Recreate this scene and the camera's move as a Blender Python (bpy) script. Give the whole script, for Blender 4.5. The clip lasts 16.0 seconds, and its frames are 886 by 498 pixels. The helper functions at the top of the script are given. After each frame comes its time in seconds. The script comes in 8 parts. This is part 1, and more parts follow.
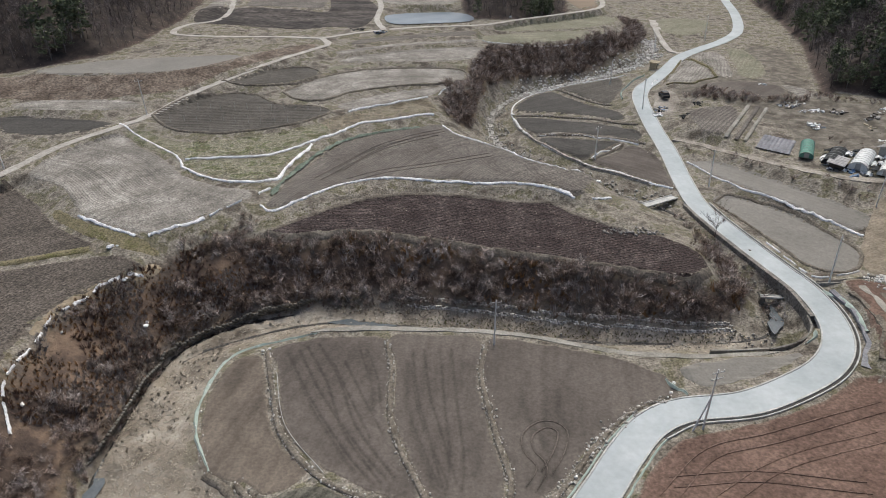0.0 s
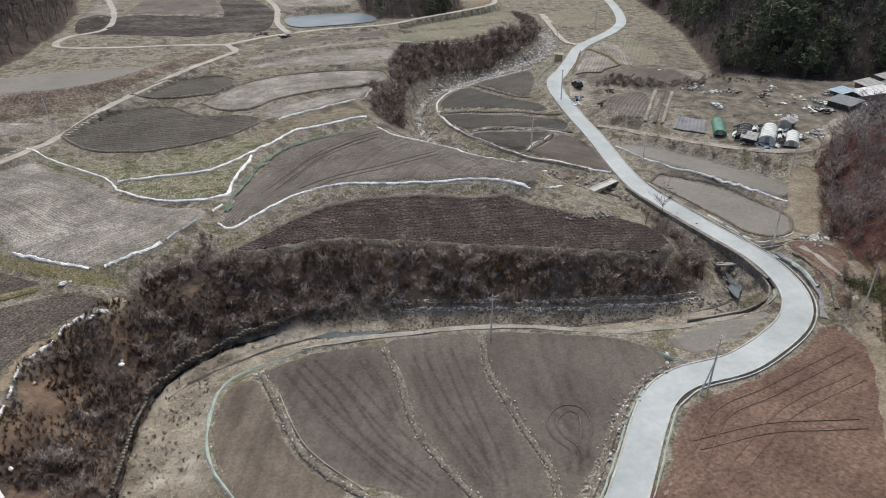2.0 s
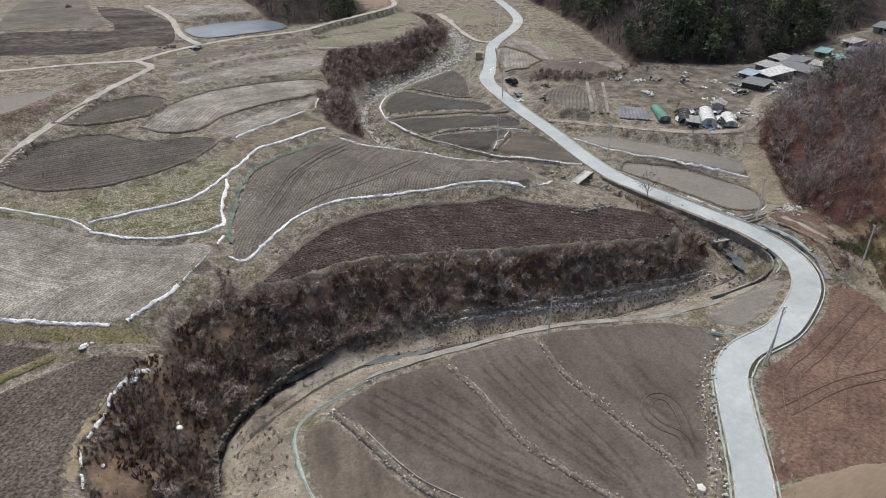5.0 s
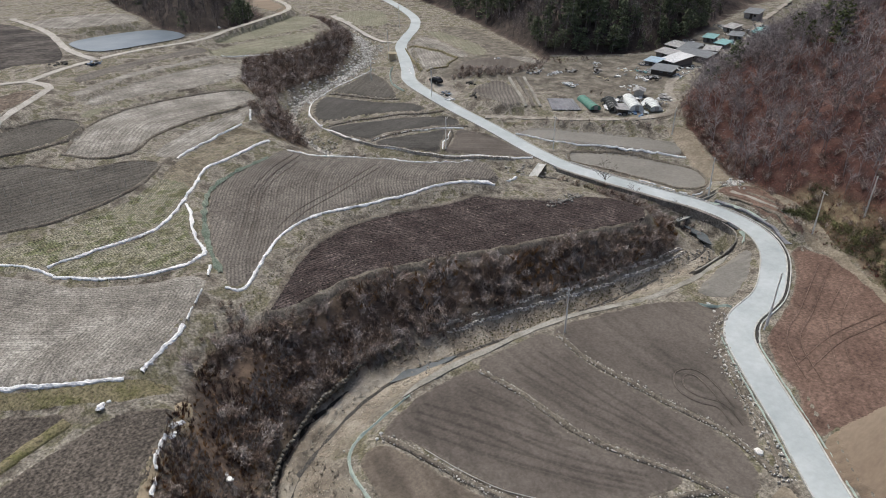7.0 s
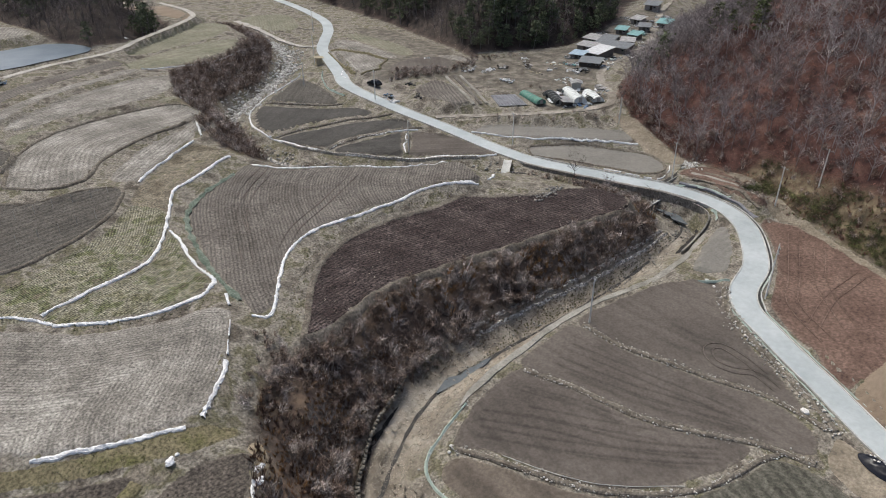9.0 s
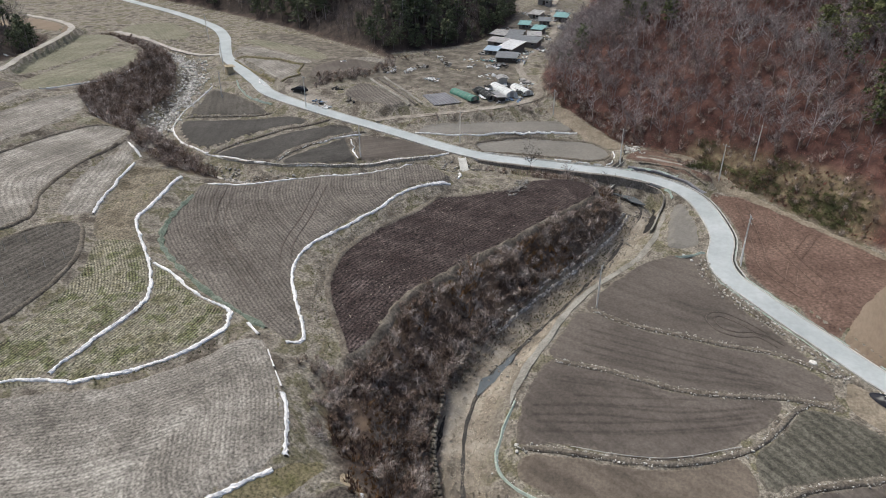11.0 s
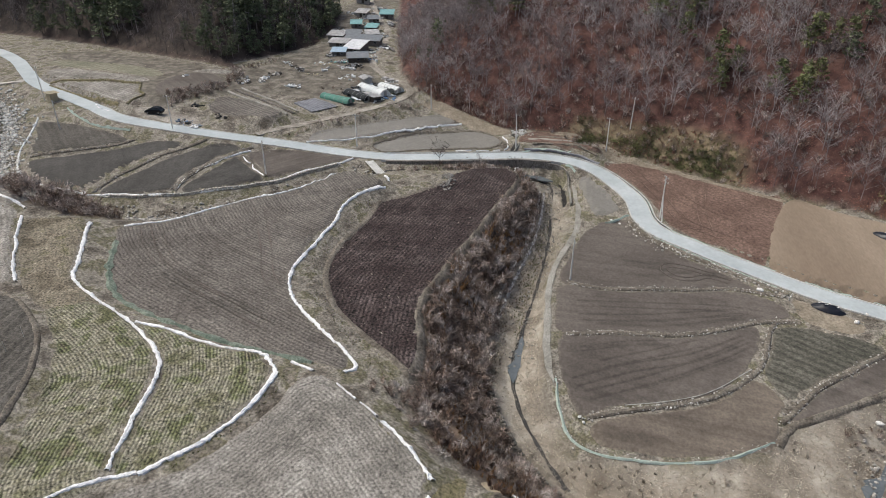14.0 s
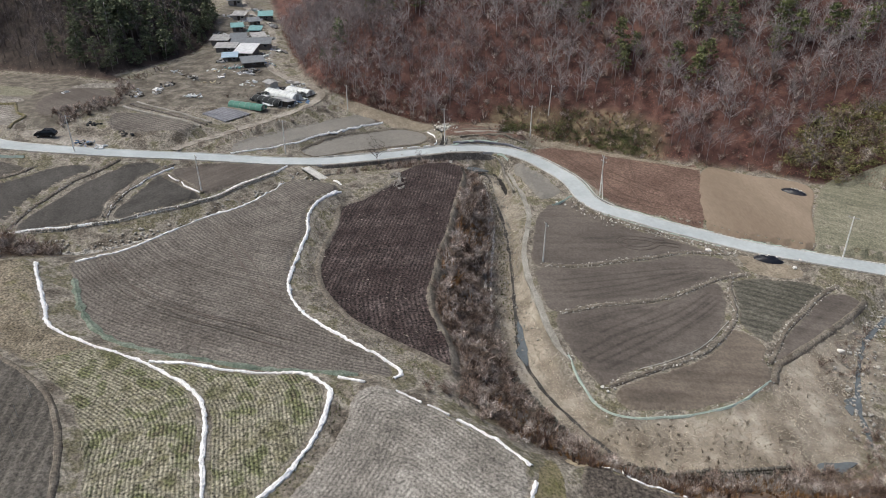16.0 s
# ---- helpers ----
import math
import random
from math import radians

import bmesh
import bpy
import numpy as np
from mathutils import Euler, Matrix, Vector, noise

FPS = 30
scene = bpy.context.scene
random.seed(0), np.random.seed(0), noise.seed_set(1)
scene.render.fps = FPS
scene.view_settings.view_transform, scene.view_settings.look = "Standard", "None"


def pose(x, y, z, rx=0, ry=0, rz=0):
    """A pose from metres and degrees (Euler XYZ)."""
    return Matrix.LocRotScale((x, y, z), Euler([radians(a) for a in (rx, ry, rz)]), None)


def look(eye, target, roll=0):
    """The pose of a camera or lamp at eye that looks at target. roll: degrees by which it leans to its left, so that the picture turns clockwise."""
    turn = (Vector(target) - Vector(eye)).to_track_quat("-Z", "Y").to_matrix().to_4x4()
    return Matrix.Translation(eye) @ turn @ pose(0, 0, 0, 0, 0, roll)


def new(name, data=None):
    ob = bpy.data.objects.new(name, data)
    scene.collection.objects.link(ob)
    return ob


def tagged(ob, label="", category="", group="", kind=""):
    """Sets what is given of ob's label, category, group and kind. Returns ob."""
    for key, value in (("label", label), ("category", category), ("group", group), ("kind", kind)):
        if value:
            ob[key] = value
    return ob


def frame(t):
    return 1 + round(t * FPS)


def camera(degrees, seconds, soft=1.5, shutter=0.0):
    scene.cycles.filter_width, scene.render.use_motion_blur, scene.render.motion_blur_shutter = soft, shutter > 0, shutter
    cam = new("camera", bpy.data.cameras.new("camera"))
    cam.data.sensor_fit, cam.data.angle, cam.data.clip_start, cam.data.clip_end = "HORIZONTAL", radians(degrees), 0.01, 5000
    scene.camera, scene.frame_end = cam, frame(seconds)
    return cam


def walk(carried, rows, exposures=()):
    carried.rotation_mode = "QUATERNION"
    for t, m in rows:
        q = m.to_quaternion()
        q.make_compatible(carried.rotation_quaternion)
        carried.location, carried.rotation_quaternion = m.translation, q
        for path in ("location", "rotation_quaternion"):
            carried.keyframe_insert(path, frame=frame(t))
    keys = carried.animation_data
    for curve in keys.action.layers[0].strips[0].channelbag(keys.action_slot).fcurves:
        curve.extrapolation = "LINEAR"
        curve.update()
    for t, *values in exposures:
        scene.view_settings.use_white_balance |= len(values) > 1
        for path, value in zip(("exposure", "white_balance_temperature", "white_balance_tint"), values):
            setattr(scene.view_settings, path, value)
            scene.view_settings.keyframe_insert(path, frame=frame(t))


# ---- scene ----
cam = camera(67.5, 16.0, 0.95)
METRES, EYE, TILT, LEAN, TURN = 156.64, 60.0, 5.878, 1.692, 0.0
ROWS = [
    (0.0, 0.0, 0.0, 0.0, 1.19, -34.07, -1.76),
    (0.5, -0.0268, -0.0008, -0.0003, -1.93, -34.02, -2.01),
    (1.0, -0.0511, 0.0004, -0.001, -5.08, -33.94, -2.23),
    (1.5, -0.0741, 0.0038, -0.002, -7.89, -33.81, -2.47),
    (2.0, -0.0984, 0.0091, -0.0033, -10.45, -33.69, -2.78),
    (2.5, -0.1237, 0.0162, -0.0048, -12.71, -33.56, -3.03),
    (3.0, -0.1501, 0.0252, -0.0064, -14.73, -33.45, -3.24),
    (5.5, -0.2858, 0.0941, -0.0158, -27.11, -32.71, -4.18),
    (6.0, -0.3123, 0.1123, -0.0184, -30.47, -32.48, -4.41),
    (6.5, -0.3382, 0.1317, -0.0209, -33.81, -32.24, -4.63),
    (7.0, -0.3634, 0.1525, -0.0238, -36.63, -32.02, -4.8),
    (7.5, -0.3875, 0.1744, -0.0266, -39.35, -31.79, -4.95),
    (8.0, -0.4106, 0.1977, -0.0294, -42.24, -31.55, -5.13),
    (8.5, -0.4327, 0.2221, -0.0325, -45.17, -31.3, -5.27),
    (9.0, -0.4537, 0.2474, -0.0355, -48.1, -31.05, -5.4),
    (11.5, -0.5405, 0.3882, -0.0512, -64.03, -29.54, -5.98),
    (12.0, -0.5535, 0.4184, -0.0543, -67.39, -29.2, -6.04),
    (12.5, -0.5648, 0.4495, -0.0575, -71.0, -28.84, -6.09),
    (13.0, -0.5745, 0.4809, -0.0607, -74.62, -28.48, -6.09),
    (13.5, -0.5825, 0.5128, -0.0638, -78.24, -28.13, -6.1),
    (14.0, -0.5889, 0.545, -0.0672, -81.84, -27.79, -6.08),
    (14.5, -0.5935, 0.5777, -0.0705, -85.46, -27.49, -6.04),
    (15.0, -0.5962, 0.6107, -0.0735, -89.08, -27.18, -5.98),
    (15.5, -0.597, 0.6436, -0.0764, -92.72, -26.87, -5.91),
    (16.0, -0.5955, 0.6769, -0.0795, -96.09, -26.57, -5.84),
]
walk(cam, [(t, pose(0, 0, EYE, TILT, LEAN, TURN) @ pose(METRES * x, METRES * y, METRES * z, 90 + pitch, roll, yaw)) for t, x, y, z, yaw, pitch, roll in ROWS])

# ---- world and light ----
world = bpy.data.worlds.new("sky")
scene.world = world
world.use_nodes = True
wn = world.node_tree.nodes
sky = wn.new("ShaderNodeTexSky")
sky.sky_type, sky.sun_disc = "NISHITA", False
SUN_UP, SUN_TURN = 58.0, 12.0
sky.sun_elevation, sky.sun_rotation = radians(SUN_UP), radians(SUN_TURN)
sky.air_density, sky.dust_density = 1.0, 6.0
world.node_tree.links.new(sky.outputs[0], wn["Background"].inputs[0])
wn["Background"].inputs[1].default_value = 0.14
sun = new("sun", bpy.data.lights.new("sun", "SUN"))
sun.data.energy, sun.data.angle, sun.data.color = 1.75, radians(14), (0.945, 0.985, 0.925)
sa, se = radians(SUN_TURN), radians(SUN_UP)
sun.matrix_world = look((math.sin(sa) * 300, math.cos(sa) * 300, 300 * math.tan(se)), (0, 0, 0))

# ---- materials ----
def material(name, colours, scale=0.25, fine=4.0, rough=0.9, bump=0.3, reach=0.05, metal=0.0, spread=0.12, stretch=None, island=0.0, row=0.0, mid=0.0, swath=0.0, wheel=0.0):
    """A surface whose colour wanders between colours at one scale and is broken up by grain at another;
    row: tillage lines, swath: broad passes of the harrow, wheel: wheel marks pressed into it."""
    m = bpy.data.materials.new(name)
    m.use_nodes = True
    nt = m.node_tree
    n, link = nt.nodes, nt.links.new
    b = n["Principled BSDF"]
    geo = n.new("ShaderNodeNewGeometry")
    src = geo.outputs["Position"]
    if stretch:
        mp = n.new("ShaderNodeMapping")
        mp.inputs["Rotation"].default_value = (0, 0, radians(stretch[0]))
        mp.inputs["Scale"].default_value = (stretch[1], 1.0, 1.0)
        link(src, mp.inputs["Vector"])
        src = mp.outputs["Vector"]

    def cloud(s, detail=5.0, rough_=0.62):
        node = n.new("ShaderNodeTexNoise")
        link(src, node.inputs["Vector"])
        node.inputs["Scale"].default_value, node.inputs["Detail"].default_value, node.inputs["Roughness"].default_value = s, detail, rough_
        return node.outputs["Fac"]

    def span(sock, lo, hi, a=0.0, c=1.0):
        node = n.new("ShaderNodeMapRange")
        for key, value in (("From Min", a), ("From Max", c), ("To Min", lo), ("To Max", hi)):
            node.inputs[key].default_value = value
        link(sock, node.inputs["Value"])
        return node.outputs["Result"]

    def times(sock, by):
        node = n.new("ShaderNodeMix")
        node.data_type, node.blend_type = "RGBA", "MULTIPLY"
        node.inputs["Factor"].default_value = 1.0
        link(sock, node.inputs["A"])
        link(by, node.inputs["B"])
        return node.outputs["Result"]

    def sums(op, p, q):
        node = n.new("ShaderNodeMath")
        node.operation = op
        for k, value in enumerate((p, q)):
            if isinstance(value, float):
                node.inputs[k].default_value = value
            else:
                link(value, node.inputs[k])
        return node.outputs[0]

    big, small = cloud(scale), cloud(fine, 6.0)
    ramp = n.new("ShaderNodeValToRGB")
    el = ramp.color_ramp.elements
    while len(el) < len(colours):
        el.new(0.5)
    for i, c in enumerate(colours):
        el[i].position = 0.34 + 0.32 * i / max(1, len(colours) - 1)
        el[i].color = (*c, 1)
    link(big, ramp.inputs["Fac"])
    out = times(ramp.outputs["Color"], span(small, 1 - spread * 3, 1 + spread * 3, 0.3, 0.7))
    if mid:
        out = times(out, span(cloud(0.75, 4.0, 0.7), 1 - mid * 2, 1 + mid * 2, 0.3, 0.7))
    relief = small
    if row:
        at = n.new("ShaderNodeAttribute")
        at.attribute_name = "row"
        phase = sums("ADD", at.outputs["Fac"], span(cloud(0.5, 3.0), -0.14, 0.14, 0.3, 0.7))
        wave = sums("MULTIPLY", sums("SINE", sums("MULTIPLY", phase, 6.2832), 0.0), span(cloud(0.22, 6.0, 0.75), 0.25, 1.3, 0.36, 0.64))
        # furrow shade is put into the colour here, along with paler stubble crests
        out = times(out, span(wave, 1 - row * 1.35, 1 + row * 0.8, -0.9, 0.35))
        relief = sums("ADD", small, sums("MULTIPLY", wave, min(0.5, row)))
        if swath:
            one = n.new("ShaderNodeTexNoise")
            one.noise_dimensions = "1D"
            link(sums("MULTIPLY", phase, 0.55), one.inputs["W"])
            one.inputs["Scale"].default_value, one.inputs["Detail"].default_value = 1.0, 3.0
            out = times(out, span(one.outputs["Fac"], 1 - swath, 1 + swath, 0.3, 0.7))
    if wheel:
        at = n.new("ShaderNodeAttribute")
        at.attribute_name = "track"
        out = times(out, span(sums("MULTIPLY", at.outputs["Fac"], span(cloud(0.5, 4.0, 0.7), 0.5, 1.2, 0.35, 0.65)), 1.0, 1 - wheel))
    if row:
        at = n.new("ShaderNodeAttribute")
        at.attribute_name = "rim"
        dry = n.new("ShaderNodeMix")
        dry.data_type = "RGBA"
        link(span(sums("ADD", at.outputs["Fac"], span(cloud(0.55, 6.0, 0.7), -0.45, 0.45, 0.3, 0.7)), 0.0, 0.85, 0.38, 0.95), dry.inputs["Factor"])
        link(out, dry.inputs["A"])
        worn = n.new("ShaderNodeRGB")
        worn.outputs[0].default_value = (*[0.5 * c + 0.5 * q for c, q in zip(colours[len(colours) // 2], (0.190, 0.165, 0.133))], 1)
        link(times(worn.outputs[0], span(small, 0.55, 1.45, 0.3, 0.7)), dry.inputs["B"])
        out = dry.outputs["Result"]
    if island:
        out = times(out, span(geo.outputs["Random Per Island"], 1 - island, 1 + island))
    link(out, b.inputs["Base Color"])
    b.inputs["Roughness"].default_value, b.inputs["Metallic"].default_value = rough, metal
    b.inputs["Specular IOR Level"].default_value = 0.25
    if bump:
        bp = n.new("ShaderNodeBump")
        bp.inputs["Strength"].default_value, bp.inputs["Distance"].default_value = bump, reach
        link(relief, bp.inputs["Height"])
        link(bp.outputs["Normal"], b.inputs["Normal"])
    return m


def plain(name, colour, rough=0.6, metal=0.0, vary=0.25):
    """Paint, plastic or metal with dirt on it; each object a little lighter or darker."""
    m = material(name, [[v * (1 - vary) for v in colour], colour], 0.9, 7.0, rough, 0.15, 0.01, metal, 0.06)
    return m


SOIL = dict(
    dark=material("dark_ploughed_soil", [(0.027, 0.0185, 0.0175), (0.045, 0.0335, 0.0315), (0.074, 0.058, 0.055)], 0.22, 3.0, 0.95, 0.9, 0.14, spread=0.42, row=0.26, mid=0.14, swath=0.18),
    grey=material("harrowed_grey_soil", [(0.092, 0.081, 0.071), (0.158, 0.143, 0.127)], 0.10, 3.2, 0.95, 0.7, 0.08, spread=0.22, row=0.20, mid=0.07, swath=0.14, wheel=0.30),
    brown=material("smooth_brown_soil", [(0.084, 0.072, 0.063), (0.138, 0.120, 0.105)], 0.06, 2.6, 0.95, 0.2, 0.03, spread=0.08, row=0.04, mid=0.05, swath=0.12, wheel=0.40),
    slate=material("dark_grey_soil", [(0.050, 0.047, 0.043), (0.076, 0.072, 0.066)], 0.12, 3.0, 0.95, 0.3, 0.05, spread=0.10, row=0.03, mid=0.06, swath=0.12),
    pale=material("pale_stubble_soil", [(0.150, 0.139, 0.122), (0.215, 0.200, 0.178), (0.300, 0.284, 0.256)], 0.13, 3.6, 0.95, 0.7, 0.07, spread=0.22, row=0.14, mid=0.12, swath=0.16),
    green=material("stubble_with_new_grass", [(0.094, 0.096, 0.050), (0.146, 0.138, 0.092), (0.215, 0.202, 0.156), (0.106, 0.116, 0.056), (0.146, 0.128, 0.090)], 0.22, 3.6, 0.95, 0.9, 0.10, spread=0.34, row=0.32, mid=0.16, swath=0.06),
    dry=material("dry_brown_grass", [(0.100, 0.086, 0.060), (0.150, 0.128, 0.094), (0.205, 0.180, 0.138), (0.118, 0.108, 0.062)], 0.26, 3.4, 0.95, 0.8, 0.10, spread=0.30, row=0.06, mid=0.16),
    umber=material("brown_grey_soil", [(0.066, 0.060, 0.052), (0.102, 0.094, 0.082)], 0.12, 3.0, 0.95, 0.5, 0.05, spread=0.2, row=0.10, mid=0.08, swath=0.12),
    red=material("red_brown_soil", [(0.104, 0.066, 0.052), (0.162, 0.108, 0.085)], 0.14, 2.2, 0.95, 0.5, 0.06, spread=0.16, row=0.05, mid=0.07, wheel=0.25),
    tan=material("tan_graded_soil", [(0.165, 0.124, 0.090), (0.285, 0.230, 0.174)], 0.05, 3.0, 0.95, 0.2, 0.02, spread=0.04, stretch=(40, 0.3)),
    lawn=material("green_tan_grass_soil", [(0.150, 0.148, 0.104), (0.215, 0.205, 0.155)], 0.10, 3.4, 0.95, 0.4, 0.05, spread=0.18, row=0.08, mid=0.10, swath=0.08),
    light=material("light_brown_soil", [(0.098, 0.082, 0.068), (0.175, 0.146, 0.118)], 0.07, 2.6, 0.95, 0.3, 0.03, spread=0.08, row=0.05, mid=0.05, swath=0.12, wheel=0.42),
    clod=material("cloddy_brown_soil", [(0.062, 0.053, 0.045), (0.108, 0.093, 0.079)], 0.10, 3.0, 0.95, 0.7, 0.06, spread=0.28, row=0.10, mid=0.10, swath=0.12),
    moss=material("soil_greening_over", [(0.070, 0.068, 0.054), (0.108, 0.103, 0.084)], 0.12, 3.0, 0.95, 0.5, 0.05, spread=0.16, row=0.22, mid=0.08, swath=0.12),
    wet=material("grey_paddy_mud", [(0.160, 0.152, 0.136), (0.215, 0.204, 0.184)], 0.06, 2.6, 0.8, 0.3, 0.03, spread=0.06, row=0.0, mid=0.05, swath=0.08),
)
CONCRETE = material("pale_concrete", [(0.348, 0.385, 0.396), (0.455, 0.492, 0.503)], 0.12, 1.2, 0.85, 0.1, 0.01, spread=0.025)
KERB = material("kerb_concrete", [(0.36, 0.36, 0.34), (0.56, 0.56, 0.54)], 0.5, 5.0, 0.85, 0.2, 0.02, spread=0.10)
# concrete toned darker than the other old concrete
DARKWALL = material("dark_wall_concrete", [(0.115, 0.106, 0.094), (0.250, 0.234, 0.208)], 0.5, 3.0, 0.9, 0.3, 0.02, spread=0.2)
OLDCONCRETE = material("old_concrete", [(0.20, 0.19, 0.165), (0.34, 0.325, 0.29)], 0.3, 4.0, 0.9, 0.3, 0.02, spread=0.12)
DIRTROAD = material("dusty_track", [(0.32, 0.30, 0.268), (0.46, 0.435, 0.40)], 0.25, 2.5, 0.95, 0.3, 0.03, spread=0.10)
YARDDIRT = material("trodden_yard_dirt", [(0.175, 0.152, 0.126), (0.35, 0.325, 0.285)], 0.22, 2.5, 0.95, 0.3, 0.03, spread=0.14, mid=0.12)
FILM = material("dusty_blue_grey_film", [(0.125, 0.130, 0.150), (0.215, 0.220, 0.240)], 0.6, 3.0, 0.55, 0.3, 0.02, spread=0.12)
WHITESHEET = material("white_plastic_sheet", [(0.78, 0.78, 0.78), (0.90, 0.90, 0.89)], 0.8, 4.0, 0.5, 0.4, 0.03, spread=0.08)
STONE = material("field_stone", [(0.17, 0.155, 0.138), (0.38, 0.36, 0.33)], 1.1, 6.0, 0.9, 0.5, 0.03, spread=0.16)
WALLSTONE = material("pale_wall_stone", [(0.24, 0.225, 0.20), (0.50, 0.48, 0.44)], 1.1, 6.0, 0.9, 0.5, 0.03, spread=0.16)
TIERSTONE = material("dusty_tier_stone", [(0.290, 0.267, 0.239), (0.725, 0.689, 0.638)], 0.9, 4.0, 0.9, 0.5, 0.03, spread=0.2, island=0.4)
MOSSYSTONE = material("dark_mossy_stone", [(0.085, 0.076, 0.064), (0.215, 0.20, 0.175)], 1.1, 6.0, 0.9, 0.5, 0.03, spread=0.2)
PALESTONE = material("pale_boulder", [(0.55, 0.53, 0.50), (0.75, 0.74, 0.71)], 1.1, 6.0, 0.85, 0.5, 0.03, spread=0.10)
TWIG = material("bare_brush_twigs", [(0.080, 0.054, 0.042), (0.188, 0.136, 0.109), (0.342, 0.287, 0.255), (0.536, 0.483, 0.451)], 0.42, 1.4, 0.95, 0, spread=0.2, island=0.65)
TREEWOOD = material("bare_tree_bark", [(0.160, 0.132, 0.130), (0.255, 0.228, 0.229), (0.390, 0.364, 0.364)], 0.07, 0.6, 0.95, 0, spread=0.14, island=0.45)
# far woods take a darker tone than the hillside bark
DARKTREE = material("dark_far_bark", [(0.073, 0.060, 0.058), (0.129, 0.110, 0.108), (0.219, 0.196, 0.193)], 0.07, 0.6, 0.95, 0, spread=0.14, island=0.45)
NEEDLE = material("pine_needles", [(0.078, 0.097, 0.060), (0.162, 0.184, 0.110)], 0.12, 1.4, 0.9, 0, spread=0.18, island=0.45)
OLIVEPINE = material("olive_pine_needles", [(0.085, 0.102, 0.045), (0.190, 0.205, 0.094)], 0.12, 1.4, 0.9, 0, spread=0.18, island=0.45)
DARKBARK = material("dark_tree_bark", [(0.045, 0.036, 0.032), (0.095, 0.080, 0.072)], 0.3, 1.0, 0.95, 0, spread=0.14, island=0.4)
LEAF = material("evergreen_shrub_leaves", [(0.050, 0.060, 0.026), (0.150, 0.152, 0.066)], 0.3, 2.0, 0.9, 0, spread=0.2, island=0.5)
OLIVE = material("olive_bamboo_leaves", [(0.115, 0.118, 0.050), (0.290, 0.262, 0.120)], 0.3, 2.0, 0.9, 0, spread=0.2, island=0.5)
DEADLEAF = material("dead_oak_leaves", [(0.115, 0.053, 0.044), (0.209, 0.100, 0.081), (0.273, 0.136, 0.088)], 0.16, 2.0, 0.9, 0, spread=0.2, island=0.5)
REEDGREY = material("grey_standing_reeds", [(0.20, 0.170, 0.138), (0.37, 0.325, 0.272)], 0.15, 1.5, 0.95, 0, spread=0.14, island=0.4)
STRAW = material("dry_grass_blades", [(0.25, 0.215, 0.158), (0.44, 0.385, 0.305)], 0.15, 1.5, 0.95, 0, spread=0.14, island=0.4)
GREENBLADE = material("new_grass_blades", [(0.085, 0.095, 0.035), (0.150, 0.150, 0.060)], 0.15, 1.5, 0.95, 0, spread=0.14, island=0.4)
PALESTRAW = material("bleached_reeds", [(0.34, 0.298, 0.236), (0.54, 0.485, 0.405)], 0.12, 1.5, 0.95, 0, spread=0.12, island=0.35)
MAROON = material("maroon_weeds", [(0.085, 0.054, 0.043), (0.170, 0.112, 0.086)], 0.3, 1.5, 0.95, 0, spread=0.14, island=0.5)
BROWNGRASS = material("brown_dead_grass", [(0.120, 0.092, 0.064), (0.230, 0.188, 0.138)], 0.2, 1.5, 0.95, 0, spread=0.16, island=0.45)
GREYWEED = material("grey_dead_weeds", [(0.20, 0.172, 0.155), (0.38, 0.342, 0.315)], 0.3, 1.5, 0.95, 0, spread=0.14, island=0.4)
RUST = material("rust_brown_grass", [(0.150, 0.084, 0.042), (0.290, 0.168, 0.078)], 0.3, 1.5, 0.95, 0, spread=0.14, island=0.4)
BUND = material("dry_earth_bank", [(0.105, 0.090, 0.072), (0.200, 0.178, 0.148)], 0.4, 3.0, 0.97, 0.6, 0.08, spread=0.2)
GRASSBANK = material("grassy_bank", [(0.140, 0.124, 0.075), (0.190, 0.165, 0.100), (0.120, 0.116, 0.052)], 0.3, 3.0, 0.97, 0.6, 0.1, spread=0.22)
EARTHRIM = material("smooth_tan_earth", [(0.24, 0.195, 0.135), (0.36, 0.30, 0.215)], 0.4, 2.5, 0.95, 0.2, 0.03, spread=0.08)
VERGE = material("tan_dry_verge", [(0.165, 0.138, 0.104), (0.270, 0.232, 0.180)], 0.3, 2.5, 0.95, 0.3, 0.03, spread=0.12, mid=0.08)
FALLOW = material("dark_fallow_grass", [(0.034, 0.030, 0.028), (0.062, 0.054, 0.049), (0.105, 0.093, 0.083)], 0.16, 1.6, 0.97, 0.6, 0.1, spread=0.26, stretch=(20, 0.35), mid=0.14)
BROWNBANK = material("brown_weedy_bank", [(0.088, 0.068, 0.053), (0.148, 0.118, 0.094), (0.200, 0.166, 0.136)], 0.25, 1.8, 0.97, 0.6, 0.1, spread=0.24, mid=0.14)
RUT = material("damp_wheel_rut", [(0.101, 0.084, 0.074), (0.151, 0.127, 0.110)], 0.5, 3.0, 0.9, 0.4, 0.04, spread=0.15)
RUTRED = material("red_wheel_rut", [(0.131, 0.088, 0.071), (0.199, 0.138, 0.111)], 0.5, 2.0, 0.95, 0.4, 0.04, spread=0.14)
GRAVEL = material("gravel_bed", [(0.24, 0.23, 0.21), (0.46, 0.445, 0.415)], 0.5, 2.2, 0.95, 0.8, 0.1, spread=0.2)
POLE = plain("pole_concrete", (0.82, 0.81, 0.78), 0.85)
STEEL = plain("galvanised_steel", (0.38, 0.39, 0.40), 0.45, 0.7)
PORCELAIN = plain("porcelain", (0.62, 0.60, 0.56), 0.3)
BLACKFILM = plain("black_plastic_film", (0.012, 0.014, 0.022), 0.32)
TEAL = plain("teal_netting", (0.115, 0.27, 0.215), 0.8)
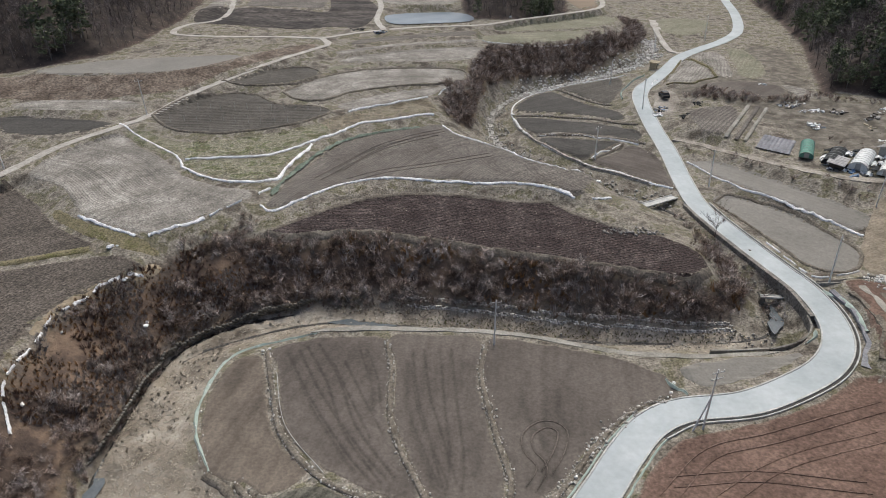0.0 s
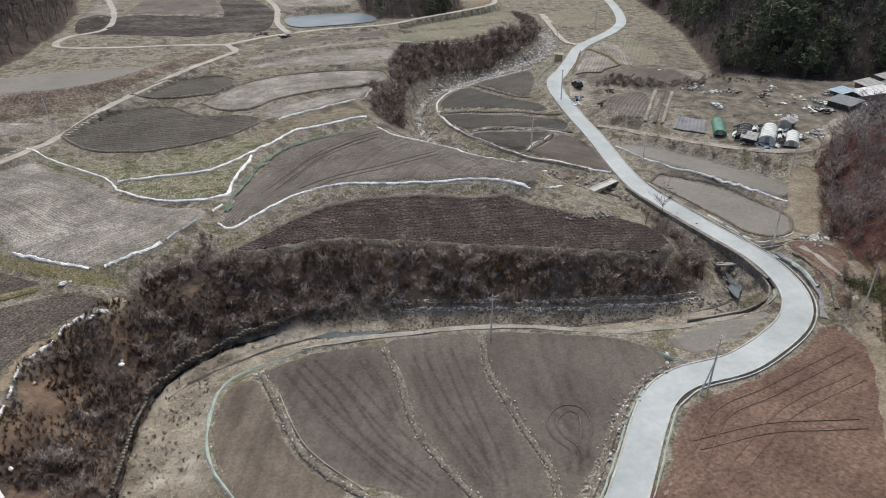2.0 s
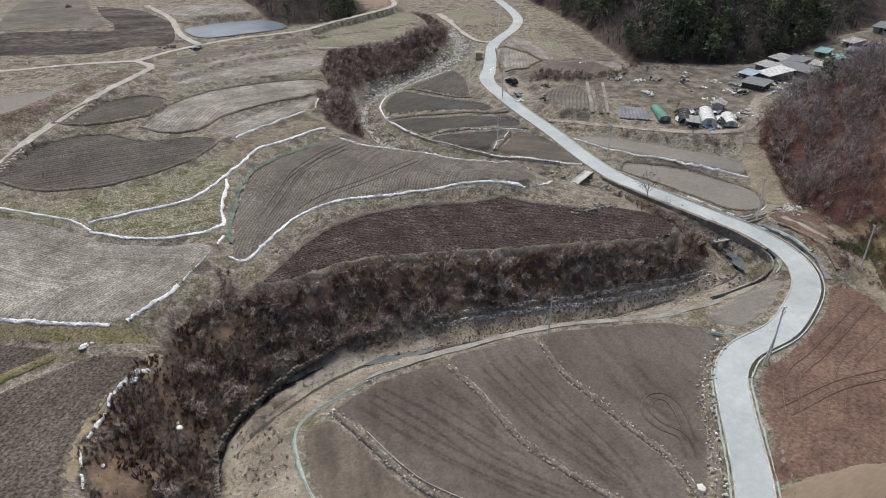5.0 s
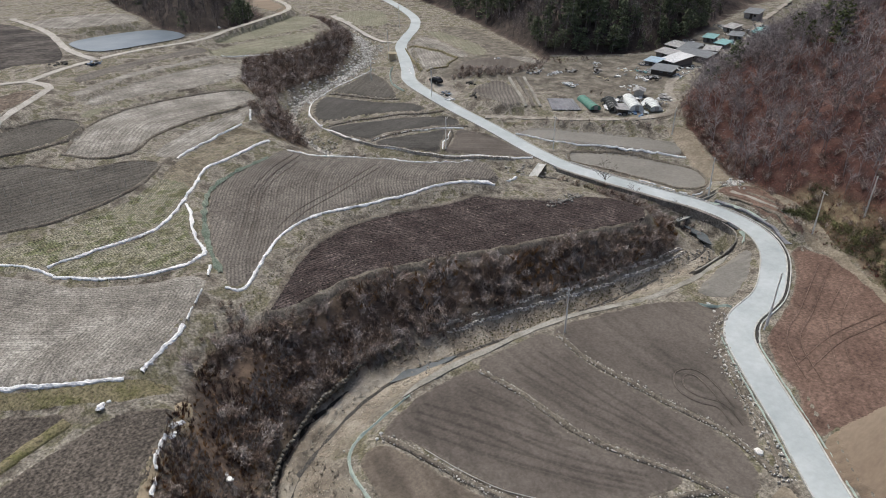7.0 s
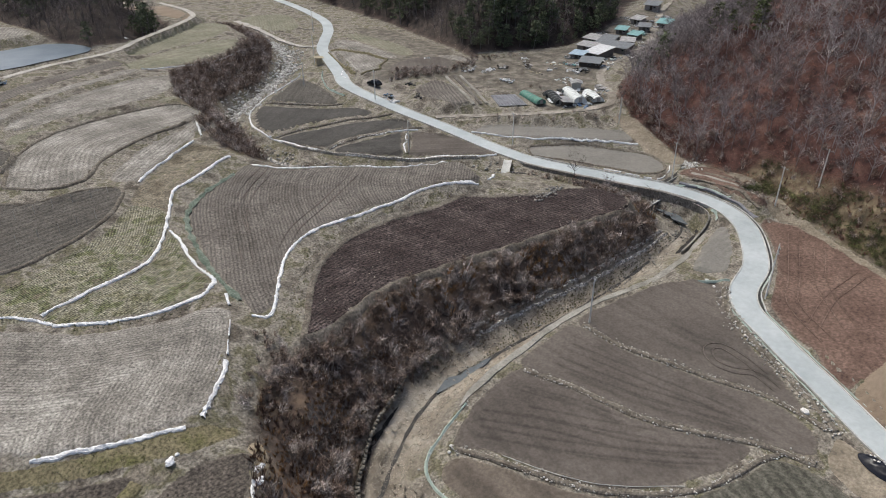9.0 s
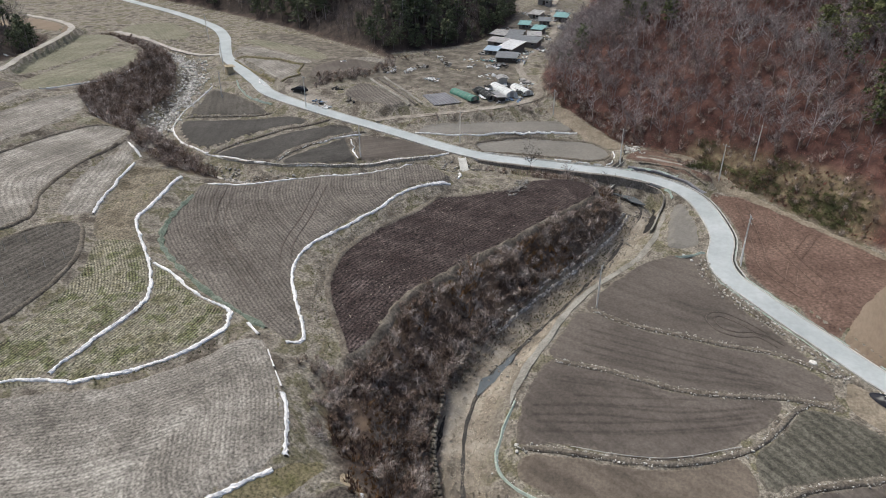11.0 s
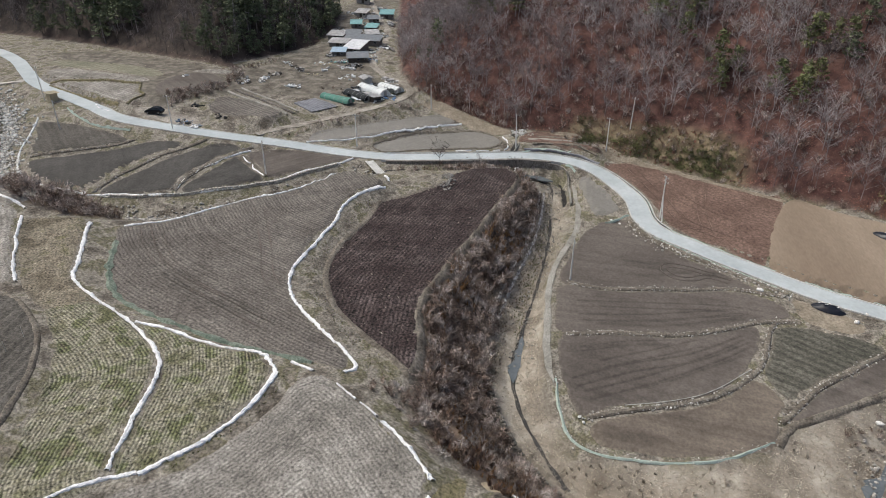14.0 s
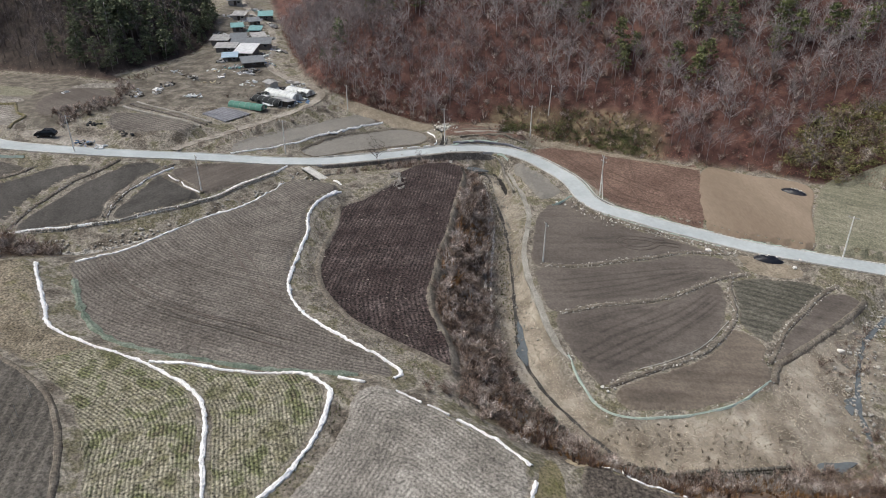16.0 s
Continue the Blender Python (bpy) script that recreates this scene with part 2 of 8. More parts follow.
VINYL = plain("white_vinyl", (0.72, 0.75, 0.74), 0.45)
DARKCLOTH = plain("dark_shade_cloth", (0.030, 0.034, 0.036), 0.85)
ROOFWHITE = plain("white_sheet_roof", (0.74, 0.75, 0.76), 0.45)
ROOFGREY = plain("grey_sheet_roof", (0.20, 0.215, 0.23), 0.55)
ROOFPALE = plain("weathered_sheet_roof", (0.46, 0.455, 0.45), 0.6, 0.0, 0.45)
BLUEROOF = plain("pale_blue_sheet_roof", (0.38, 0.50, 0.60), 0.5)
ROOFTEAL = plain("teal_sheet_roof", (0.22, 0.42, 0.42), 0.5)
WALLPAINT = plain("grimy_plaster", (0.40, 0.39, 0.37), 0.85)
WALLGREY = plain("dirty_block_wall", (0.20, 0.19, 0.18), 0.9)
DARKWOOD = plain("weathered_boards", (0.085, 0.075, 0.066), 0.85)
BLUETARP = plain("blue_tarpaulin", (0.13, 0.22, 0.36), 0.5)
CARPAINT = plain("black_car_paint", (0.012, 0.013, 0.016), 0.2, 0.0, 0.05)
GLASS = plain("dark_car_glass", (0.02, 0.025, 0.03), 0.08, 0.0, 0.05)
RUBBER = plain("tyre_rubber", (0.02, 0.02, 0.02), 0.8)
HUTPAINT = plain("beige_hut_paint", (0.50, 0.43, 0.30), 0.7)
# wet bottoms whose colour also holds the shade of a deep channel
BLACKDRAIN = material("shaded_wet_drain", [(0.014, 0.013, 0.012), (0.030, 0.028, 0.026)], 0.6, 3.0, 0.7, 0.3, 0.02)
DARKDRAIN = material("shaded_wet_bottom", [(0.030, 0.028, 0.026), (0.062, 0.058, 0.054)], 0.6, 3.0, 0.7, 0.3, 0.02)
WATER = material("stream_water", [(0.100, 0.114, 0.122), (0.135, 0.150, 0.158)], 0.4, 3.0, 0.12, 0.12, 0.02, spread=0.05)
PONDWATER = material("pond_water", [(0.110, 0.150, 0.190), (0.170, 0.210, 0.250)], 0.15, 3.0, 0.3, 0.1, 0.02, spread=0.04)


# ---- plan helpers ----
def curve(pts, step=1.0, closed=False):
    """A smooth line through plan points (any number of columns), cut at about step."""
    p = np.array(pts, float)
    p = np.vstack([p[-1], p, p[0], p[1]]) if closed else np.vstack([2 * p[0] - p[1], p, 2 * p[-1] - p[-2]])
    out = []
    for i in range(1, len(p) - 2):
        k = max(1, int(np.linalg.norm(p[i + 1, :2] - p[i, :2]) / step))
        t = (np.arange(k) / k)[:, None]
        a, b, c, d = p[i - 1], p[i], p[i + 1], p[i + 2]
        out.append(0.5 * (2 * b + (c - a) * t + (2 * a - 5 * b + 4 * c - d) * t ** 2 + (3 * b - a - 3 * c + d) * t ** 3))
    if not closed:
        out.append(p[-2][None])
    return np.vstack(out)


def inside(x, y, poly):
    r = np.zeros(np.shape(x), bool)
    a, b = poly, np.roll(poly, -1, 0)
    for (x0, y0), (x1, y1) in zip(a[:, :2], b[:, :2]):
        if y0 != y1:
            r ^= ((y0 > y) != (y1 > y)) & (x < (x1 - x0) * (y - y0) / (y1 - y0) + x0)
    return r


def to_line(x, y, line, closed=False):
    """Distance to a line of plan points, and the index with fraction of the nearest place on it."""
    best, where = np.full(np.shape(x), 1e9), np.zeros(np.shape(x))
    n = len(line) if closed else len(line) - 1
    for i in range(n):
        a, b = line[i, :2], line[(i + 1) % len(line), :2]
        d = b - a
        t = np.clip(((x - a[0]) * d[0] + (y - a[1]) * d[1]) / max(1e-9, d @ d), 0, 1)
        r = np.hypot(x - a[0] - t * d[0], y - a[1] - t * d[1])
        near = r < best
        best, where = np.where(near, r, best), np.where(near, i + t, where)
    return best, where


def mesh_object(name, verts, faces, mat, parent=None, smooth=False):
    me = bpy.data.meshes.new(name)
    me.from_pydata(np.asarray(verts).tolist(), [], np.asarray(faces).tolist() if isinstance(faces, np.ndarray) else faces)
    me.materials.append(mat)
    if smooth:
        me.polygons.foreach_set("use_smooth", np.ones(len(me.polygons), bool))
    me.update()
    ob = new(name, me)
    if parent:
        ob.parent = parent
    return ob


# ---- the plan: roads, fields, streams ----
ROAD = [(-40, -46, 3.2), (-22, -16, 3.3), (-9, 10, 3.3), (-3.8, 21, 3.3), (1.0, 30, 3.3), (5.7, 38, 3.1), (9.7, 42.8, 2.9), (13.0, 46.6, 2.85), (16.9, 51.8, 3.0), (20.3, 56.5, 3.4), (24.2, 61.0, 3.5),
        (29.1, 63.5, 3.75), (37.2, 64.5, 4.2), (44.8, 67.8, 4.6), (50.2, 71.3, 5.0), (53.7, 75.9, 5.4), (55.3, 81.8, 5.7), (55.0, 88.8, 6.0), (53.2, 95.5, 6.2), (51.0, 103, 6.5),
        (49.0, 111, 6.7), (47.6, 119, 6.9), (48, 130, 7.3), (49, 145, 8.4), (49.2, 160, 9.6), (50.5, 178, 11.0), (53.3, 188, 11.4), (58, 195.5, 11.7), (66.8, 210.8, 12.2), (74.6, 224.2, 12.8),
        (84, 234.4, 13.3), (96.8, 247.8, 13.7), (108.8, 266.5, 14.0), (120, 300, 14.9), (131, 346, 16), (150, 420, 19)]
STREAM = [(-30, 36, -0.9), (-38, 46, -0.7), (-41, 54, -0.5), (-41.6, 61, -0.35), (-41.6, 69, -0.2), (-40.6, 74.5, -0.1), (-37, 79.2, 0.05), (-31, 82.6, 0.25), (-25, 85.2, 0.4), (-17, 86.7, 0.5), (-7, 85.7, 0.6), (4, 84.0, 0.7), (14, 82.7, 0.8),
          (25, 81.6, 0.9), (38, 81.4, 1.3), (46.6, 81.6, 2.5), (49.6, 88, 3.0), (49.0, 97, 4.7), (47.0, 104, 5.3), (45.0, 112, 5.7), (41.0, 119.5, 6.0), (32, 129, 5.4), (22, 139, 5.6), (13.5, 150, 6.0),
          (9.5, 163, 6.6), (11, 178, 7.4), (20, 194, 8.2), (37, 206, 9.0), (55, 219, 10.0), (67, 234, 11.0), (72, 255, 12.5), (66, 290, 15), (60, 330, 18)]
CHANNEL = [(-41.9, 54, -0.9), (-42.0, 59.6, -0.6), (-42.1, 64.8, -0.5), (-42.0, 69.8, -0.4), (-41.2, 76, -0.3), (-38.7, 81.1, -0.1), (-36.3, 83.2, 0.0), (-31.3, 86.3, 0.2), (-25, 88.3, 0.4)]
SIDESTREAM = [(-6, 16, 0.2), (-13, 26, 0.0), (-18, 33, -0.2), (-25, 39, -0.6), (-31, 43, -0.8), (-38, 46, -0.9)]
TRACK = [(-100, 92, 11.5), (-88, 108, 12.6), (-81, 128, 14), (-74, 139, 14.7), (-69, 147.5, 15.2), (-65, 160, 16.3), (-59, 171, 17.4), (-49, 188, 18.9), (-40, 199.5, 19.9), (-38, 204, 20.2), (-41, 211, 20.5)]
TRACK_B = [(-41, 211, 20.5), (-30, 221.5, 20.5), (-12, 231.5, 20.5), (9, 236.5, 20.5), (23, 247.5, 20.6), (41, 260, 20.8), (55, 272, 21), (60, 286, 21.3), (60, 305, 22)]
TRACK_C = [(-41, 211, 20.5), (-57, 213, 20.5), (-71, 212.5, 20.5), (-86, 213.5, 20.8), (-90, 219, 21), (-88.5, 227, 21.5), (-80, 237, 22), (-84, 264, 23.5), (-94, 294, 25.5)]
TRACK_D = [(-23, 225, 20.6), (-27, 240, 21.5), (-28, 265, 22.8), (-34, 290, 24)]
YARDTRACK = [(52, 151.4, 9.1), (55, 149, 9.2), (63, 140, 9.5), (70.5, 130.5, 10.2), (79, 122.5, 11), (86.5, 120.8, 11.3), (93, 124, 11.8), (99, 130, 12.2), (107, 135.6, 12.8), (118, 138, 13.6), (130, 138.2, 14.4), (142, 139, 15.4), (152, 141.5, 16.2), (161, 145.5, 17), (172, 150, 18.2), (190, 156, 20), (230, 166, 24)]
PATH = [(46.5, 76.8, 2.9), (40, 76, 2.7), (31, 76, 2.6), (23, 77, 2.5), (13, 80, 2.5), (5, 81.6, 2.4), (-8, 82, 2.4), (-17, 81.8, 2.3), (-21, 81, 2.3)]
E_FOREST = [(18, 4), (24.5, 16.5), (30, 22), (37, 34), (48, 49), (57, 61), (65, 74), (66.8, 83), (69.5, 91), (74, 97.5), (79, 104.5), (82.5, 112), (91.5, 121.5), (102, 126.5), (118, 130), (140, 135), (170, 141), (260, 158), (700, 250), (700, -500), (-20, -500), (0, -120), (14, -40)]
N_FOREST = [(97, 174), (104, 180), (118, 170), (130, 162), (148, 159.5), (162, 161), (175, 166), (212, 186), (330, 220), (700, 340), (700, 700), (190, 700), (162, 420), (136, 320), (132, 285), (121, 239), (106, 200)]
L_FOREST = [(-126, 172), (-108, 181), (-98, 189), (-94.5, 203), (-94, 222), (-92.5, 236), (-95, 262), (-103, 289), (-140, 420), (-150, 700), (-800, 700), (-800, 120), (-180, 140)]
M_FOREST = [(2, 300), (3, 262), (7, 246), (20, 247), (43, 266), (46, 290), (40, 420), (-5, 420)]

